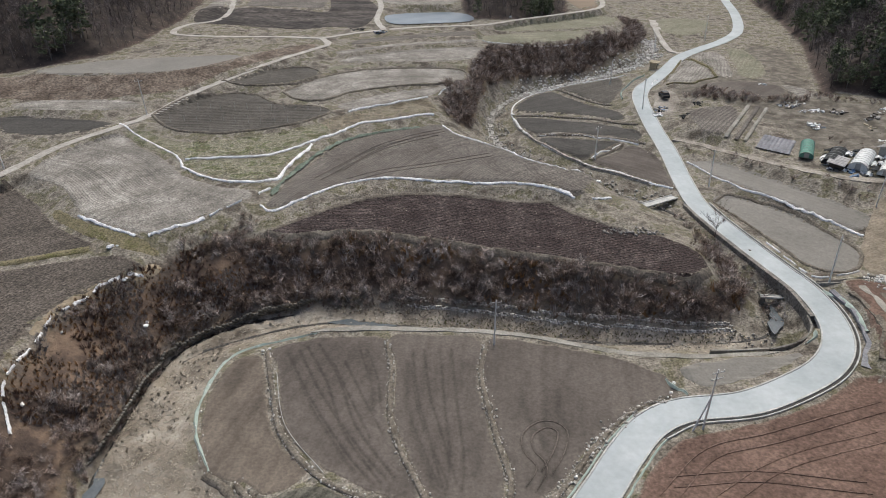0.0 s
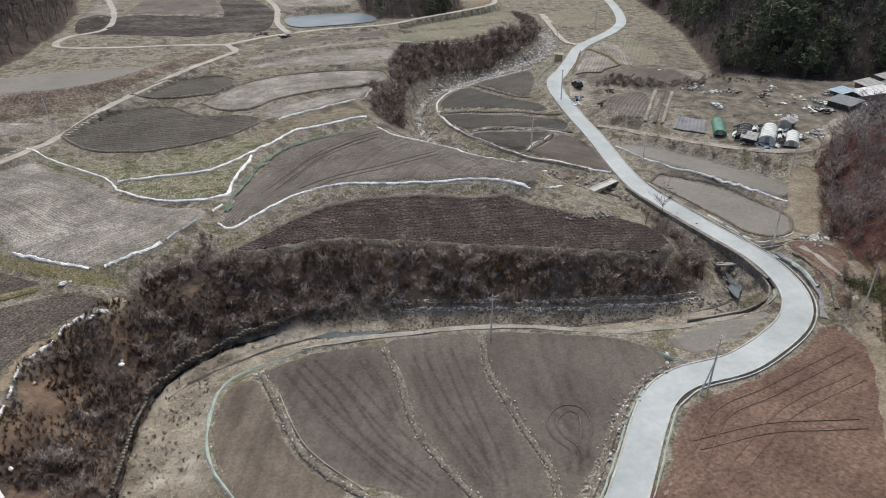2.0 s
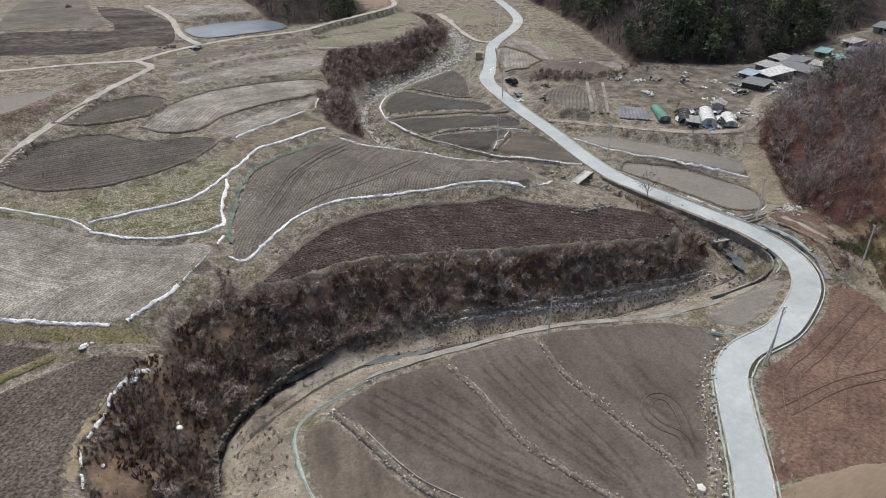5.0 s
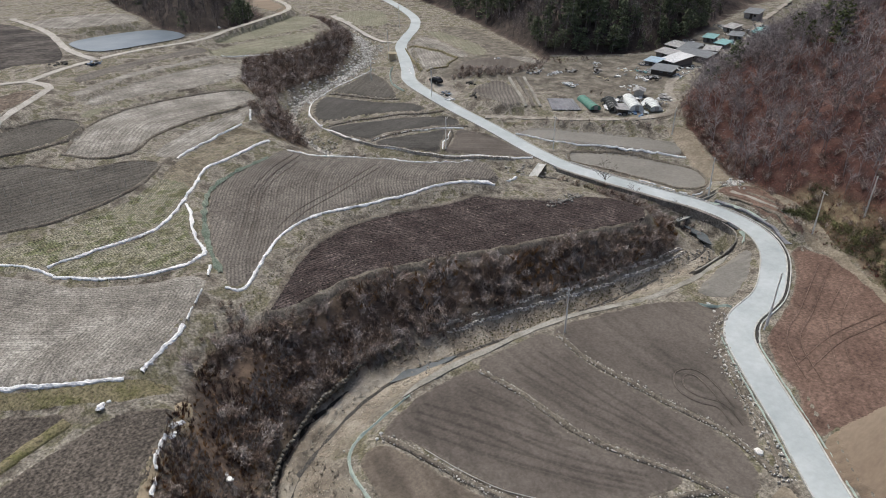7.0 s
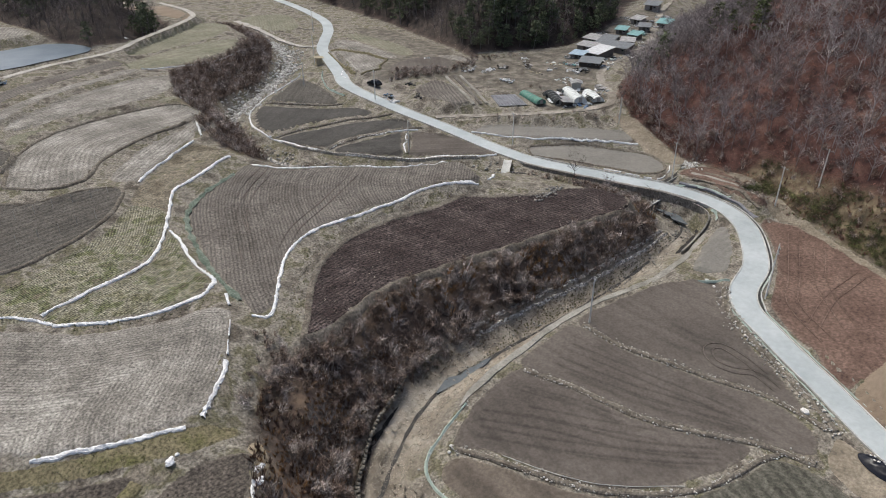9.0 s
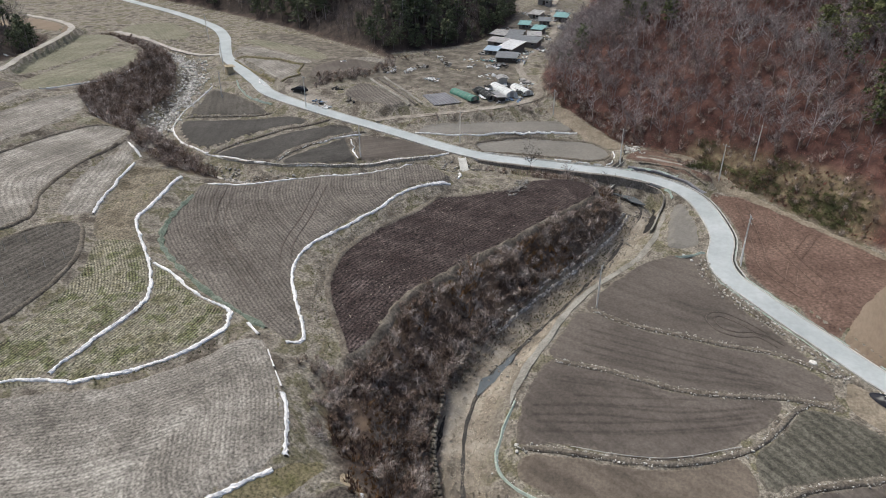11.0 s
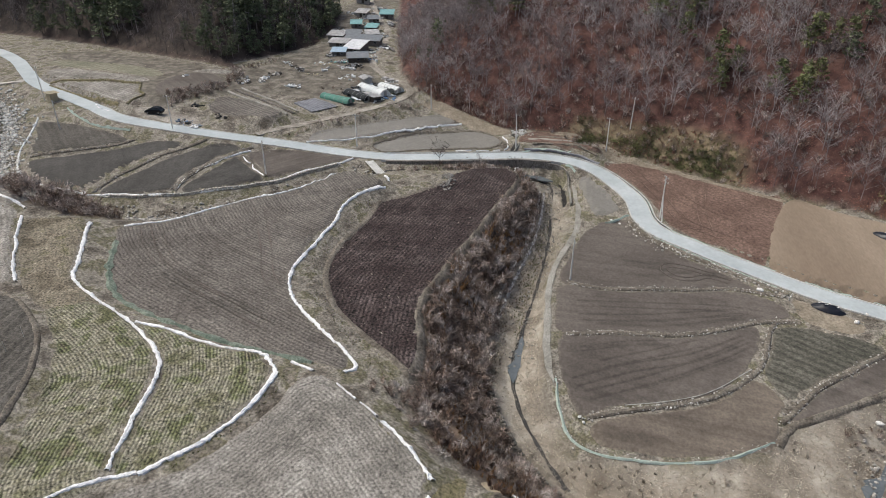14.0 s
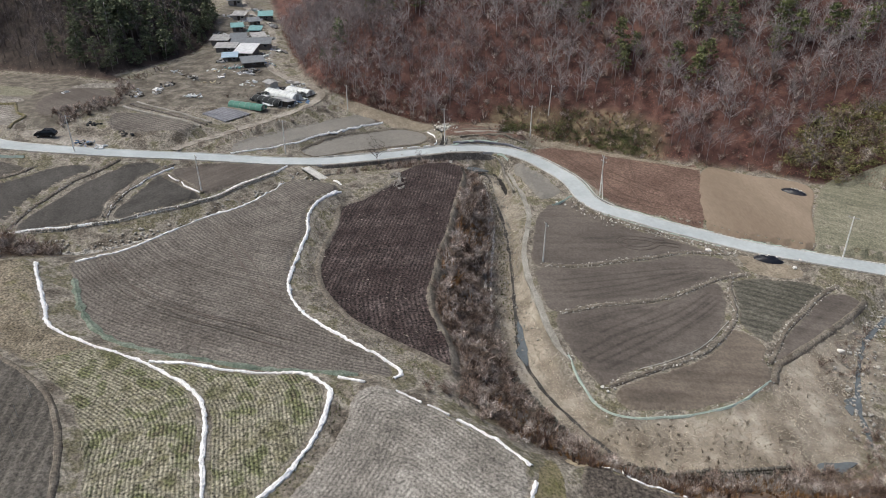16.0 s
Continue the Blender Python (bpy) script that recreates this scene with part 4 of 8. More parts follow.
set_line([(-44.2, 56, 1.7), (-44, 61, 1.8), (-43.7, 71, 2.0), (-42.8, 78, 2.1), (-39.8, 82.8, 2.2), (-37.2, 84.8, 2.3), (-33.4, 87.4, 2.5), (-29, 89.8, 2.6), (-22.8, 91.8, 2.8), (-16, 92.6, 3.0)], 0.8)
set_line(CHANNEL, 0.75)
set_line([(-16, 89.2, 1.0), (-7, 88.8, 1.15), (2, 87.5, 1.2), (9, 86.1, 1.25), (18, 84.3, 1.35), (26, 83.2, 1.45), (34, 82.6, 1.6), (43, 82.3, 2.0)], 0.6)
set_line(ROAD, 3.4, -0.05)
# the stream runs in a deep cut beside the road
road_x = np.interp(Y, [p[1] for p in ROAD[14:22]], [p[0] for p in ROAD[14:22]])
cut_z = np.interp(Y, (78, 84, 90, 97, 104, 112, 120), (2.7, 2.8, 2.8, 4.6, 5.5, 6.0, 6.3))
m = (Y > 79.5) & (Y < 120) & (X < road_x - 1.3) & (X > road_x - np.interp(Y, (79, 90, 97, 120), (5.6, 6.0, 4.3, 4.2)))
road_z = np.interp(Y, [p[1] for p in ROAD[14:22]], [p[2] for p in ROAD[14:22]])
bank = cut_z + 1.7 * np.clip((X - road_x + 4.4) / 1.8, 0, 1)
level[m], fixed[m] = np.minimum(bank, np.maximum(cut_z, road_z - 0.7))[m], True
WALLWATER = [(49.8, 79.8, 1.5), (48, 79.0, 1.4), (45, 78.7, 1.3), (41.5, 78.5, 1.2), (38, 78.7, 1.2)]
set_line(WALLWATER, 0.8)
# even slopes between everything that is known
pj, pi = np.nonzero(fixed)
known = level[pj, pi]
pick = np.random.RandomState(3).permutation(len(pj))[:1500]
pick = np.concatenate([pick, np.nonzero(np.hypot(GX[pi], GY[pj] - 120) > 260)[0][:120]])
ground = np.zeros(X.shape)
for j in range(X.shape[0]):
    w = 1 / ((X[j][:, None] - GX[pi[pick]]) ** 2 + (Y[j][:, None] - GY[pj[pick]]) ** 2 + 4) ** 1.5
    ground[j] = (w * known[pick]).sum(1) / w.sum(1)
ground = np.where(fixed, level, ground)
for it in range(700):
    g = np.pad(ground, 1, mode="edge")
    ground = np.where(fixed, level, 0.25 * (g[:-2, 1:-1] + g[2:, 1:-1] + g[1:-1, :-2] + g[1:-1, 2:]))
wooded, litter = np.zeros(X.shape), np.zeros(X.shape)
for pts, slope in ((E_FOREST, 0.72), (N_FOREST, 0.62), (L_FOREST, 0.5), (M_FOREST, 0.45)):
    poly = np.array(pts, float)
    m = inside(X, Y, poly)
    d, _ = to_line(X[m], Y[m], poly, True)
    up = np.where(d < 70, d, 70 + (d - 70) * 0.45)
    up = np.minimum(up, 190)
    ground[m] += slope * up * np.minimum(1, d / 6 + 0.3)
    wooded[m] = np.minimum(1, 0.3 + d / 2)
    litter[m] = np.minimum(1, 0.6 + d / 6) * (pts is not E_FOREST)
# small unevenness away from roads and fields
soft = np.where(fixed, 0.15, 1.0)
rough = np.array([noise.fractal(Vector((x * 0.11, y * 0.11, 0)), 0.9, 2.1, 4) for x, y in zip(X.ravel(), Y.ravel())]).reshape(X.shape)
ground += 0.32 * soft * rough * np.clip(1 - np.hypot(X, Y - 120) / 500, 0.2, 1) + wooded * 2.0 * np.array([noise.noise(Vector((x * 0.035, y * 0.035, 7))) for x, y in zip(X.ravel(), Y.ravel())]).reshape(X.shape)


def Z(x, y):
    """Height of the ground."""
    x, y = np.asarray(x, float), np.asarray(y, float)
    i = np.clip(np.searchsorted(GX, x) - 1, 0, len(GX) - 2)
    j = np.clip(np.searchsorted(GY, y) - 1, 0, len(GY) - 2)
    u, v = (x - GX[i]) / (GX[i + 1] - GX[i]), (y - GY[j]) / (GY[j + 1] - GY[j])
    return (ground[j, i] * (1 - u) + ground[j, i + 1] * u) * (1 - v) + (ground[j + 1, i] * (1 - u) + ground[j + 1, i + 1] * u) * v


# scrub: 1 on the overgrown banks of the stream; green: 1 on grassy banks
SCRUB_D = [(-32, 98), (-26, 97.4), (-19, 98.9), (-14, 99.2), (-6, 97.5), (0, 96.1), (9, 93.7), (18, 91.7), (26, 89.6), (33, 87.9), (38, 87.6), (42, 89.5), (45, 94), (46.4, 90), (44.6, 86.6), (40, 83.7), (33, 83.9), (26, 84.4), (18, 85.5), (9, 87.4), (2, 88.7), (-8, 89.7), (-16, 90.4), (-22.4, 89.9), (-28.6, 88.4), (-32.8, 86.4), (-36.4, 83.8), (-38.7, 82), (-41.6, 77.4), (-42.6, 70.8), (-42.9, 61), (-43.4, 54), (-42.5, 49), (-43, 43), (-54, 44), (-53.4, 56), (-53, 64), (-53.5, 70), (-52, 77), (-48.5, 83), (-45.5, 87), (-44, 91), (-40.5, 94), (-37, 97)]
SCRUB_U = [(72, 280), (72, 262), (67, 246), (57, 229), (42, 213), (24, 203), (12, 192), (7, 178), (5, 162), (4, 156), (0, 157), (-2, 160), (-2, 170), (4, 178), (5, 192), (10, 205), (22, 215), (40, 224), (55, 236), (62, 250), (66, 270), (66, 285)]
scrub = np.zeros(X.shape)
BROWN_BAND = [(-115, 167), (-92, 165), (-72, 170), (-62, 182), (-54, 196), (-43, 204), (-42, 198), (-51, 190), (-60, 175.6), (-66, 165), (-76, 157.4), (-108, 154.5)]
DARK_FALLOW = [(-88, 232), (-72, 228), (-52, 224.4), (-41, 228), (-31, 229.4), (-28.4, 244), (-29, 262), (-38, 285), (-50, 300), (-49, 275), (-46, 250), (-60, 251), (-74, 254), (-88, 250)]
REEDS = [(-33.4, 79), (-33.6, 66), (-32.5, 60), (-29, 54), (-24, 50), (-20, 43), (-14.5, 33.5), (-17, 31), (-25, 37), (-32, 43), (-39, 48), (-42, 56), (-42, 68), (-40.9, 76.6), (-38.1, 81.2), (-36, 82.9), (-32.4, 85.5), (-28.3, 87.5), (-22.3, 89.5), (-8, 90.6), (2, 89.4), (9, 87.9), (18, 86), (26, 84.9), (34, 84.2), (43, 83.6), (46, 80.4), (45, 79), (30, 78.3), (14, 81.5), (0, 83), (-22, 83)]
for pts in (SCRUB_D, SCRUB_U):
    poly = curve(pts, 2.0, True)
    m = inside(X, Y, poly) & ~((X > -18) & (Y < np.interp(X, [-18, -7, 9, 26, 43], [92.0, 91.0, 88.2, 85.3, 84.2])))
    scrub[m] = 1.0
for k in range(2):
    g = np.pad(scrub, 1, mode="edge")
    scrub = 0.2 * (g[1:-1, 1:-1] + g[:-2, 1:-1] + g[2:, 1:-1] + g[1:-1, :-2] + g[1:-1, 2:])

me = bpy.data.meshes.new("ground")
nx, ny = len(GX), len(GY)
idx = np.arange(nx * ny).reshape(ny, nx)
quads = np.stack([idx[:-1, :-1], idx[:-1, 1:], idx[1:, 1:], idx[1:, :-1]], -1).reshape(-1, 4)
me.from_pydata(np.stack([X, Y, ground], -1).reshape(-1, 3).tolist(), [], quads.tolist())
CUTBANK = [(60, 78), (57, 61), (48.2, 50), (43.2, 43), (47, 40.5), (55.5, 43), (61.4, 52.5), (66.6, 65), (69.4, 76)]
bare = np.zeros(X.shape)
bare[inside(X, Y, curve(CUTBANK, 2.0, True))] = 1.0
for k in range(2):
    g = np.pad(bare, 1, mode="edge")
    bare = 0.2 * (g[1:-1, 1:-1] + g[:-2, 1:-1] + g[2:, 1:-1] + g[1:-1, :-2] + g[1:-1, 2:])
YARD = [(60, 182), (72, 172), (80, 150), (76, 142), (84, 136), (92, 130), (100, 133), (118, 141), (150, 146), (185, 150), (190, 162), (150, 160), (128, 160), (112, 168), (98, 172), (94, 178), (104, 200), (112, 230), (104, 240), (92, 220), (86, 200), (70, 190)]
yard = np.where(inside(X, Y, np.array(YARD, float)), 1.0, 0.0)
for k in range(3):
    g = np.pad(yard, 1, mode="edge")
    yard = 0.2 * (g[1:-1, 1:-1] + g[:-2, 1:-1] + g[2:, 1:-1] + g[1:-1, :-2] + g[1:-1, 2:])
reedy = np.where(inside(X, Y, np.array(REEDS, float)), 1.0, 0.0)
for k in range(2):
    g = np.pad(reedy, 1, mode="edge")
    reedy = 0.2 * (g[1:-1, 1:-1] + g[:-2, 1:-1] + g[2:, 1:-1] + g[1:-1, :-2] + g[1:-1, 2:])
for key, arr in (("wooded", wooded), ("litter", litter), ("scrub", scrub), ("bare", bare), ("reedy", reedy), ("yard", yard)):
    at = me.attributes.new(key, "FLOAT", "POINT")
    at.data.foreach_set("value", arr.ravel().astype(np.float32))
me.polygons.foreach_set("use_smooth", np.ones(len(me.polygons), bool))


def ground_material():
    m = material("dry_grass_and_litter", [(0.082, 0.070, 0.056), (0.150, 0.133, 0.110), (0.250, 0.228, 0.192), (0.118, 0.110, 0.068), (0.180, 0.158, 0.128)], 0.22, 3.0, 0.97, 0.8, 0.12, spread=0.20, mid=0.12)
    n, link = m.node_tree.nodes, m.node_tree.links.new
    b = n["Principled BSDF"]
    src = b.inputs["Base Color"].links[0].from_socket
    geo = [q for q in n if q.bl_idname == "ShaderNodeNewGeometry"][0]
    # scrub: brown earth with the shade of the brush's gaps in its colour
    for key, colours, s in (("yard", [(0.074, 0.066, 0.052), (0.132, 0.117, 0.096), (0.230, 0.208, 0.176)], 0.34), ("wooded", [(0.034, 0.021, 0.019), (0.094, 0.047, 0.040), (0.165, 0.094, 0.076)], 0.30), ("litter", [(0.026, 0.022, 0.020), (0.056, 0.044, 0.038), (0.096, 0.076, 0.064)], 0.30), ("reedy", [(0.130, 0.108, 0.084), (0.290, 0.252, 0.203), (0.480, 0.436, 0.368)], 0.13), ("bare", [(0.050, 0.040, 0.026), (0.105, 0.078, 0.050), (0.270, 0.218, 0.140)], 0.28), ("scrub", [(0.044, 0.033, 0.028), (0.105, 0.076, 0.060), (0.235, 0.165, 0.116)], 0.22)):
        at, tex, ramp, mix, grain = n.new("ShaderNodeAttribute"), n.new("ShaderNodeTexNoise"), n.new("ShaderNodeValToRGB"), n.new("ShaderNodeMix"), n.new("ShaderNodeMath")
        at.attribute_name = key
        tex.inputs["Scale"].default_value, tex.inputs["Detail"].default_value, tex.inputs["Roughness"].default_value = s, 8, 0.7
        link(geo.outputs["Position"], tex.inputs["Vector"])
        el = ramp.color_ramp.elements
        el.new(0.5)
        for i, c in enumerate(colours):
            el[i].position, el[i].color = 0.36 + 0.14 * i, (*c, 1)
        link(tex.outputs["Fac"], ramp.inputs["Fac"])
        mix.data_type = "RGBA"
        grain.operation = "MULTIPLY"
        grain.inputs[1].default_value = 1.0
        link(at.outputs["Fac"], grain.inputs[0])
        link(grain.outputs[0], mix.inputs["Factor"])
        link(src, mix.inputs["A"])
        link(ramp.outputs["Color"], mix.inputs["B"])
        src = mix.outputs["Result"]
    link(src, b.inputs["Base Color"])
    return m


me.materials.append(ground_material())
tagged(new("ground", me), "dry grassy valley floor rising to wooded hills", "ground", kind="structure")


def laid_on_ground(pts, step=0.6):
    line = curve(pts, step)
    return np.column_stack([line[:, :2], Z(line[:, 0], line[:, 1])])


def ribbon(name, pts, half, lift, mat, label, category="road", step=1.0, edge=0.25, kind="structure", crown=0.0, drop=0.6, taper=0, worn=0.0):
    """A road or path laid along a line, with thickness and a slightly uneven edge."""
    line = curve(pts, step)
    t = np.gradient(line[:, :2], axis=0)
    t /= np.linalg.norm(t, axis=1)[:, None]
    nrm = np.stack([t[:, 1], -t[:, 0]], 1)
    ends = np.ones(len(line))
    if taper:
        k = np.arange(len(line))
        ends = np.clip(np.minimum(k, len(line) - 1 - k) / taper, 0.03, 1) ** 0.6
    if worn:
        ends = ends * np.clip([1 - worn + 2.4 * worn * noise.noise(Vector((p[0] * 0.16, p[1] * 0.16, 5))) for p in line], 0.02, 1)
    offs = [-half, -half, -half * 0.5, 0, half * 0.5, half, half]
    rows = []
    for k, o in enumerate(offs):
        wob = edge * np.array([noise.noise(Vector((i * 0.35, k // 3, half))) for i in range(len(line))]) if abs(o) == half else 0
        p = line[:, :2] + nrm * ((o + wob) * ends)[:, None]
        z = line[:, 2] + lift + crown * (1 - (o / half) ** 2)
        z = z - drop if k in (0, 6) else z
        rows.append(np.column_stack([p, z]))
    v = np.stack(rows, 1)
    n, m = v.shape[:2]
    ii = np.arange(n * m).reshape(n, m)
    f = np.stack([ii[:-1, :-1], ii[:-1, 1:], ii[1:, 1:], ii[1:, :-1]], -1).reshape(-1, 4)
    return tagged(mesh_object(name, v.reshape(-1, 3), f, mat), label, category, kind=kind)


ribbon("road", ROAD, 1.98, 0.06, CONCRETE, "pale concrete country road winding up the valley", edge=0.12)
for pts in (TRACK, TRACK_B, TRACK_C, TRACK_D):
    ribbon("farm_track", pts, 1.0, 0.1, DIRTROAD, "dusty pale farm track between the fields", edge=0.5)
ribbon("yard_track", YARDTRACK, 1.1, 0.07, YARDDIRT, "dusty track leading to the farmyard and hamlet", edge=0.8)
ribbon("farm_track", laid_on_ground([(81, 286), (77.4, 262), (76.6, 249), (75.4, 236), (76, 229)], 1.0), 1.5, 0.08, DIRTROAD, "pale gravel track fording the upper stream", edge=0.6)
ribbon("footpath", PATH, 0.5, 0.09, OLDCONCRETE, "narrow old concrete path along the stream", "path", edge=0.25, taper=5)


def water(name, pts, half, dz, label, mat=WATER):
    line = curve(pts, 1.5)
    line[:, 2] += dz
    ribbon(name, line, half, 0.0, mat, label, "stream", 0.7, half * 1.3, drop=0.2, taper=4)


water("stream_pool", [(-40.6, 50, -0.55), (-41.4, 56, -0.45), (-41.7, 62, -0.33), (-41.6, 67, -0.25)], 0.55, -0.18, "grey water at the foot of a stone wall")
# the trickle's dark colour includes the shade of its narrow cut
water("stream", STREAM[3:], 0.26, -0.31, "narrow dark trickle of a stream among stones and dry grass", DARKDRAIN)
water("stream", CHANNEL, 0.42, 0.08, "channel water at the foot of the wall, coloured black for shade", BLACKDRAIN)
water("stream_pool", [(-19.4, 86.5, 0.46), (-16, 86.5, 0.5), (-12.5, 85.9, 0.53), (-8.5, 85.6, 0.6)], 0.6, -0.12, "grey pool in the stream")
water("stream_pool", [(47.6, 81.0, 3.05), (48.8, 83.6, 3.05), (49.9, 86.4, 3.08), (50.2, 88.8, 3.08)], 0.8, 0.02, "grey pool below the road")
water("stream", WALLWATER, 0.62, 0.06, "black still water at the foot of the path wall", BLACKDRAIN)
water("side_stream", SIDESTREAM, 0.32, -0.18, "grey stream with stones beside the road")
water("side_pool", [(-29, 41.5, -0.75), (-30.6, 44, -0.8), (-32.5, 45, -0.85)], 0.9, -0.12, "still grey pool where two streams meet")
ribbon("stream_bed", [(x, y, float(Z(x, y))) for x, y, _ in STREAM[21:31]], 2.2, 0.06, GRAVEL, "pale gravel bed of the upper stream", "stream", 1.0, 0.9, drop=0.2)
# gravel crossing of the upper stream


def sheet(pts, along, across, ang=0.0, lift=0.06, gap=0.0, high=0.0, grow=0.0, guide=None, wheels=()):
    """A piece of worked ground draped on the land, its rim following the outline, with real ridges along ang."""
    ca, sa_ = math.cos(radians(ang)), math.sin(radians(ang))
    poly = curve(pts, 0.5, True)[:, :2]
    if grow:
        t = np.roll(poly, -2, 0) - np.roll(poly, 2, 0)
        t /= np.linalg.norm(t, axis=1)[:, None] + 1e-9
        turn = np.sign((poly[:, 0] * np.roll(poly[:, 1], -1) - np.roll(poly[:, 0], -1) * poly[:, 1]).sum())
        poly = poly + turn * grow * np.stack([t[:, 1], -t[:, 0]], 1)
    wob = np.array([noise.noise(Vector((p[0] * 0.45, p[1] * 0.45, 3))) for p in poly])
    poly = poly + 0.3 * np.stack([wob, np.roll(wob, 7)], 1)
    poly = np.column_stack([poly[:, 0] * ca + poly[:, 1] * sa_, -poly[:, 0] * sa_ + poly[:, 1] * ca])
    x, y = np.meshgrid(np.arange(poly[:, 0].min() - along, poly[:, 0].max() + along, along), np.arange(poly[:, 1].min() - across, poly[:, 1].max() + across, across))
    keep = inside(x[:-1, :-1] + along / 2, y[:-1, :-1] + across / 2, poly)
    used, full = np.zeros(x.shape, bool), np.zeros(x.shape, bool)
    for a in (slice(None, -1), slice(1, None)):
        for b in (slice(None, -1), slice(1, None)):
            used[a, b] |= keep
    full[1:-1, 1:-1] = keep[:-1, :-1] & keep[1:, :-1] & keep[:-1, 1:] & keep[1:, 1:]
    rim = used & ~full
    rx, ry = x[rim], y[rim]
    best, bx, by = np.full(rx.shape, 1e9), rx.copy(), ry.copy()
    for p, q in zip(poly, np.roll(poly, -1, 0)):
        d = q - p
        t = np.clip(((rx - p[0]) * d[0] + (ry - p[1]) * d[1]) / max(1e-9, d @ d), 0, 1)
        u, v = p[0] + t * d[0], p[1] + t * d[1]
        r = np.hypot(rx - u, ry - v)
        m = r < best
        best, bx, by = np.where(m, r, best), np.where(m, u, bx), np.where(m, v, by)
    x[rim], y[rim] = bx, by
    px, py = x * ca - y * sa_, x * sa_ + y * ca
    z = Z(px, py) + np.where(rim, -0.02, lift)
    near_rim = np.exp(-to_line(px, py, np.column_stack([poly[::2, 0] * ca - poly[::2, 1] * sa_, poly[::2, 0] * sa_ + poly[::2, 1] * ca]), True)[0] / 0.5)
    wave, mark = np.zeros(x.shape), np.zeros(x.shape)
    for line, half, tone in wheels:
        mark = np.maximum(mark, tone * np.exp(-(to_line(px, py, line)[0] / half) ** 2))
    if high:
        rg = np.random.RandomState(int(abs(pts[0][0] * 10)) % 1000)
        wave = y + 0.8 * np.sin(x * 0.06 + pts[0][0]) + 0.15 * np.sin(x * 0.4) if guide is None else to_line(px, py, curve([(*p, 0) for p in guide], 3.0))[0]
        wave = wave / gap
        z += full * (high * ((0.5 + 0.5 * np.sin(wave * 6.2832)) * (gap > 1.1) + (0.28 if high > 0.1 else 0.07) * rg.normal(0, 1, x.shape)) - 0.05 * mark)
    idx = -np.ones(x.shape, int)
    idx[used] = np.arange(used.sum())
    f = np.stack([idx[:-1, :-1], idx[:-1, 1:], idx[1:, 1:], idx[1:, :-1]], -1)[keep]
    return np.column_stack([px[used], py[used], z[used]]), f, wave[used], mark[used], near_rim[used]


FIELD_WORDS = dict(dark="dark freshly ploughed field with rough ridges", grey="grey harrowed field with curving tractor marks", brown="smooth brown tilled field with wheel marks", slate="dark grey tilled field", umber="brown-grey tilled field with faint rows", dry="terrace of dry brown grass", pale="pale stubble field with fine rows",
                   green="stubble terrace with patches of new green grass", red="red-brown tilled field with coarse clods", tan="tan graded bare earth field", lawn="thin greenish grass field", wet="smooth grey paddy field", light="light brown tilled field", clod="cloddy brown tilled field", moss="grey field greening over in strips")
for key, (pts, z, gx, gy, soil, ang, gap, high) in FIELDS.items():
    far = np.mean([p[1] for p in pts]) > 165 or np.mean([p[0] for p in pts]) < -84
    fine = 0.9 if far else 0.22 if key == "e" else 0.25 if key[:2] in ("s_", "n_") else 0.3 if key[0] in "dsw" else 0.4
    v, f, wave, mark, worn_rim = sheet(pts, fine, fine, ang, 0.12 if key in ("n_three", "far_c") else 0.06, gap, high * (0.5 if key[:2] in ("s_", "k_", "m_") else 1.0), 0.7 if key[:5] == "strip" else 0.35 if key[:2] in ("s_", "k_") else 0.15, GUIDES.get(key), WHEELS.get(key, ()))
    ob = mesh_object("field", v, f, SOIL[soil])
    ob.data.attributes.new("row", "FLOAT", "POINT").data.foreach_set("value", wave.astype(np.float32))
    ob.data.attributes.new("track", "FLOAT", "POINT").data.foreach_set("value", mark.astype(np.float32))
    ob.data.attributes.new("rim", "FLOAT", "POINT").data.foreach_set("value", worn_rim.astype(np.float32))
    tagged(ob, FIELD_WORDS[soil], "field", kind="structure")
# narrow ruts pressed by tractor wheels
for key, lines in WHEELS.items():
    for line, half, tone in lines:
        if key in ("e", "s_road", "n_two") and half < (0.25 if key == "e" else 0.31):
            ribbon("wheel_rut", laid_on_ground([tuple(p) for p in line], 1.2), 0.13 if key == "n_two" else 0.12, 0.115, RUTRED if key == "n_two" else RUT, "narrow dark wheel rut across a tilled field", "rut", 1.2, 0.05, "structure", 0.0, 0.08, 4, 0.62)
v, f, *_ = sheet([(-25, 249), (-18, 256), (-1, 259), (6, 251), (5, 240), (-9, 235), (-21, 234)], 1.0, 1.0, 0.0, 0.1)
v[:, 2] = 21.22
tagged(mesh_object("pond", v, f, PONDWATER), "flat blue-grey farm pond", "pond", kind="structure")


def patch(name, pts, mat, label, lift=0.05, grid=0.35):
    """A worn or bare piece of ground with its own outline."""
    v, f, *_ = sheet(pts, grid, grid, 0.0, lift)
    return tagged(mesh_object(name, v, f, mat), label, "ground", kind="structure")


patch("earth_turnout", [(4.3, 42.8), (2.2, 43.4), (-0.6, 42.8), (-2.4, 40.6), (-3.8, 36.6), (-2.6, 34.6), (0, 36), (2.4, 39)], VERGE, "bare tan earth beside the road")
patch("earth_rim", [(-44.8, 88.6), (-45.8, 86), (-48.2, 83.2), (-50.4, 80.4), (-51.8, 78), (-53.2, 74.6), (-53.8, 70), (-54.9, 70), (-54.5, 75), (-53, 79), (-51.4, 81.8), (-49.2, 84.4), (-47.4, 86.4), (-46.6, 88.6)], EARTHRIM, "smooth tan bare earth rim of a field")
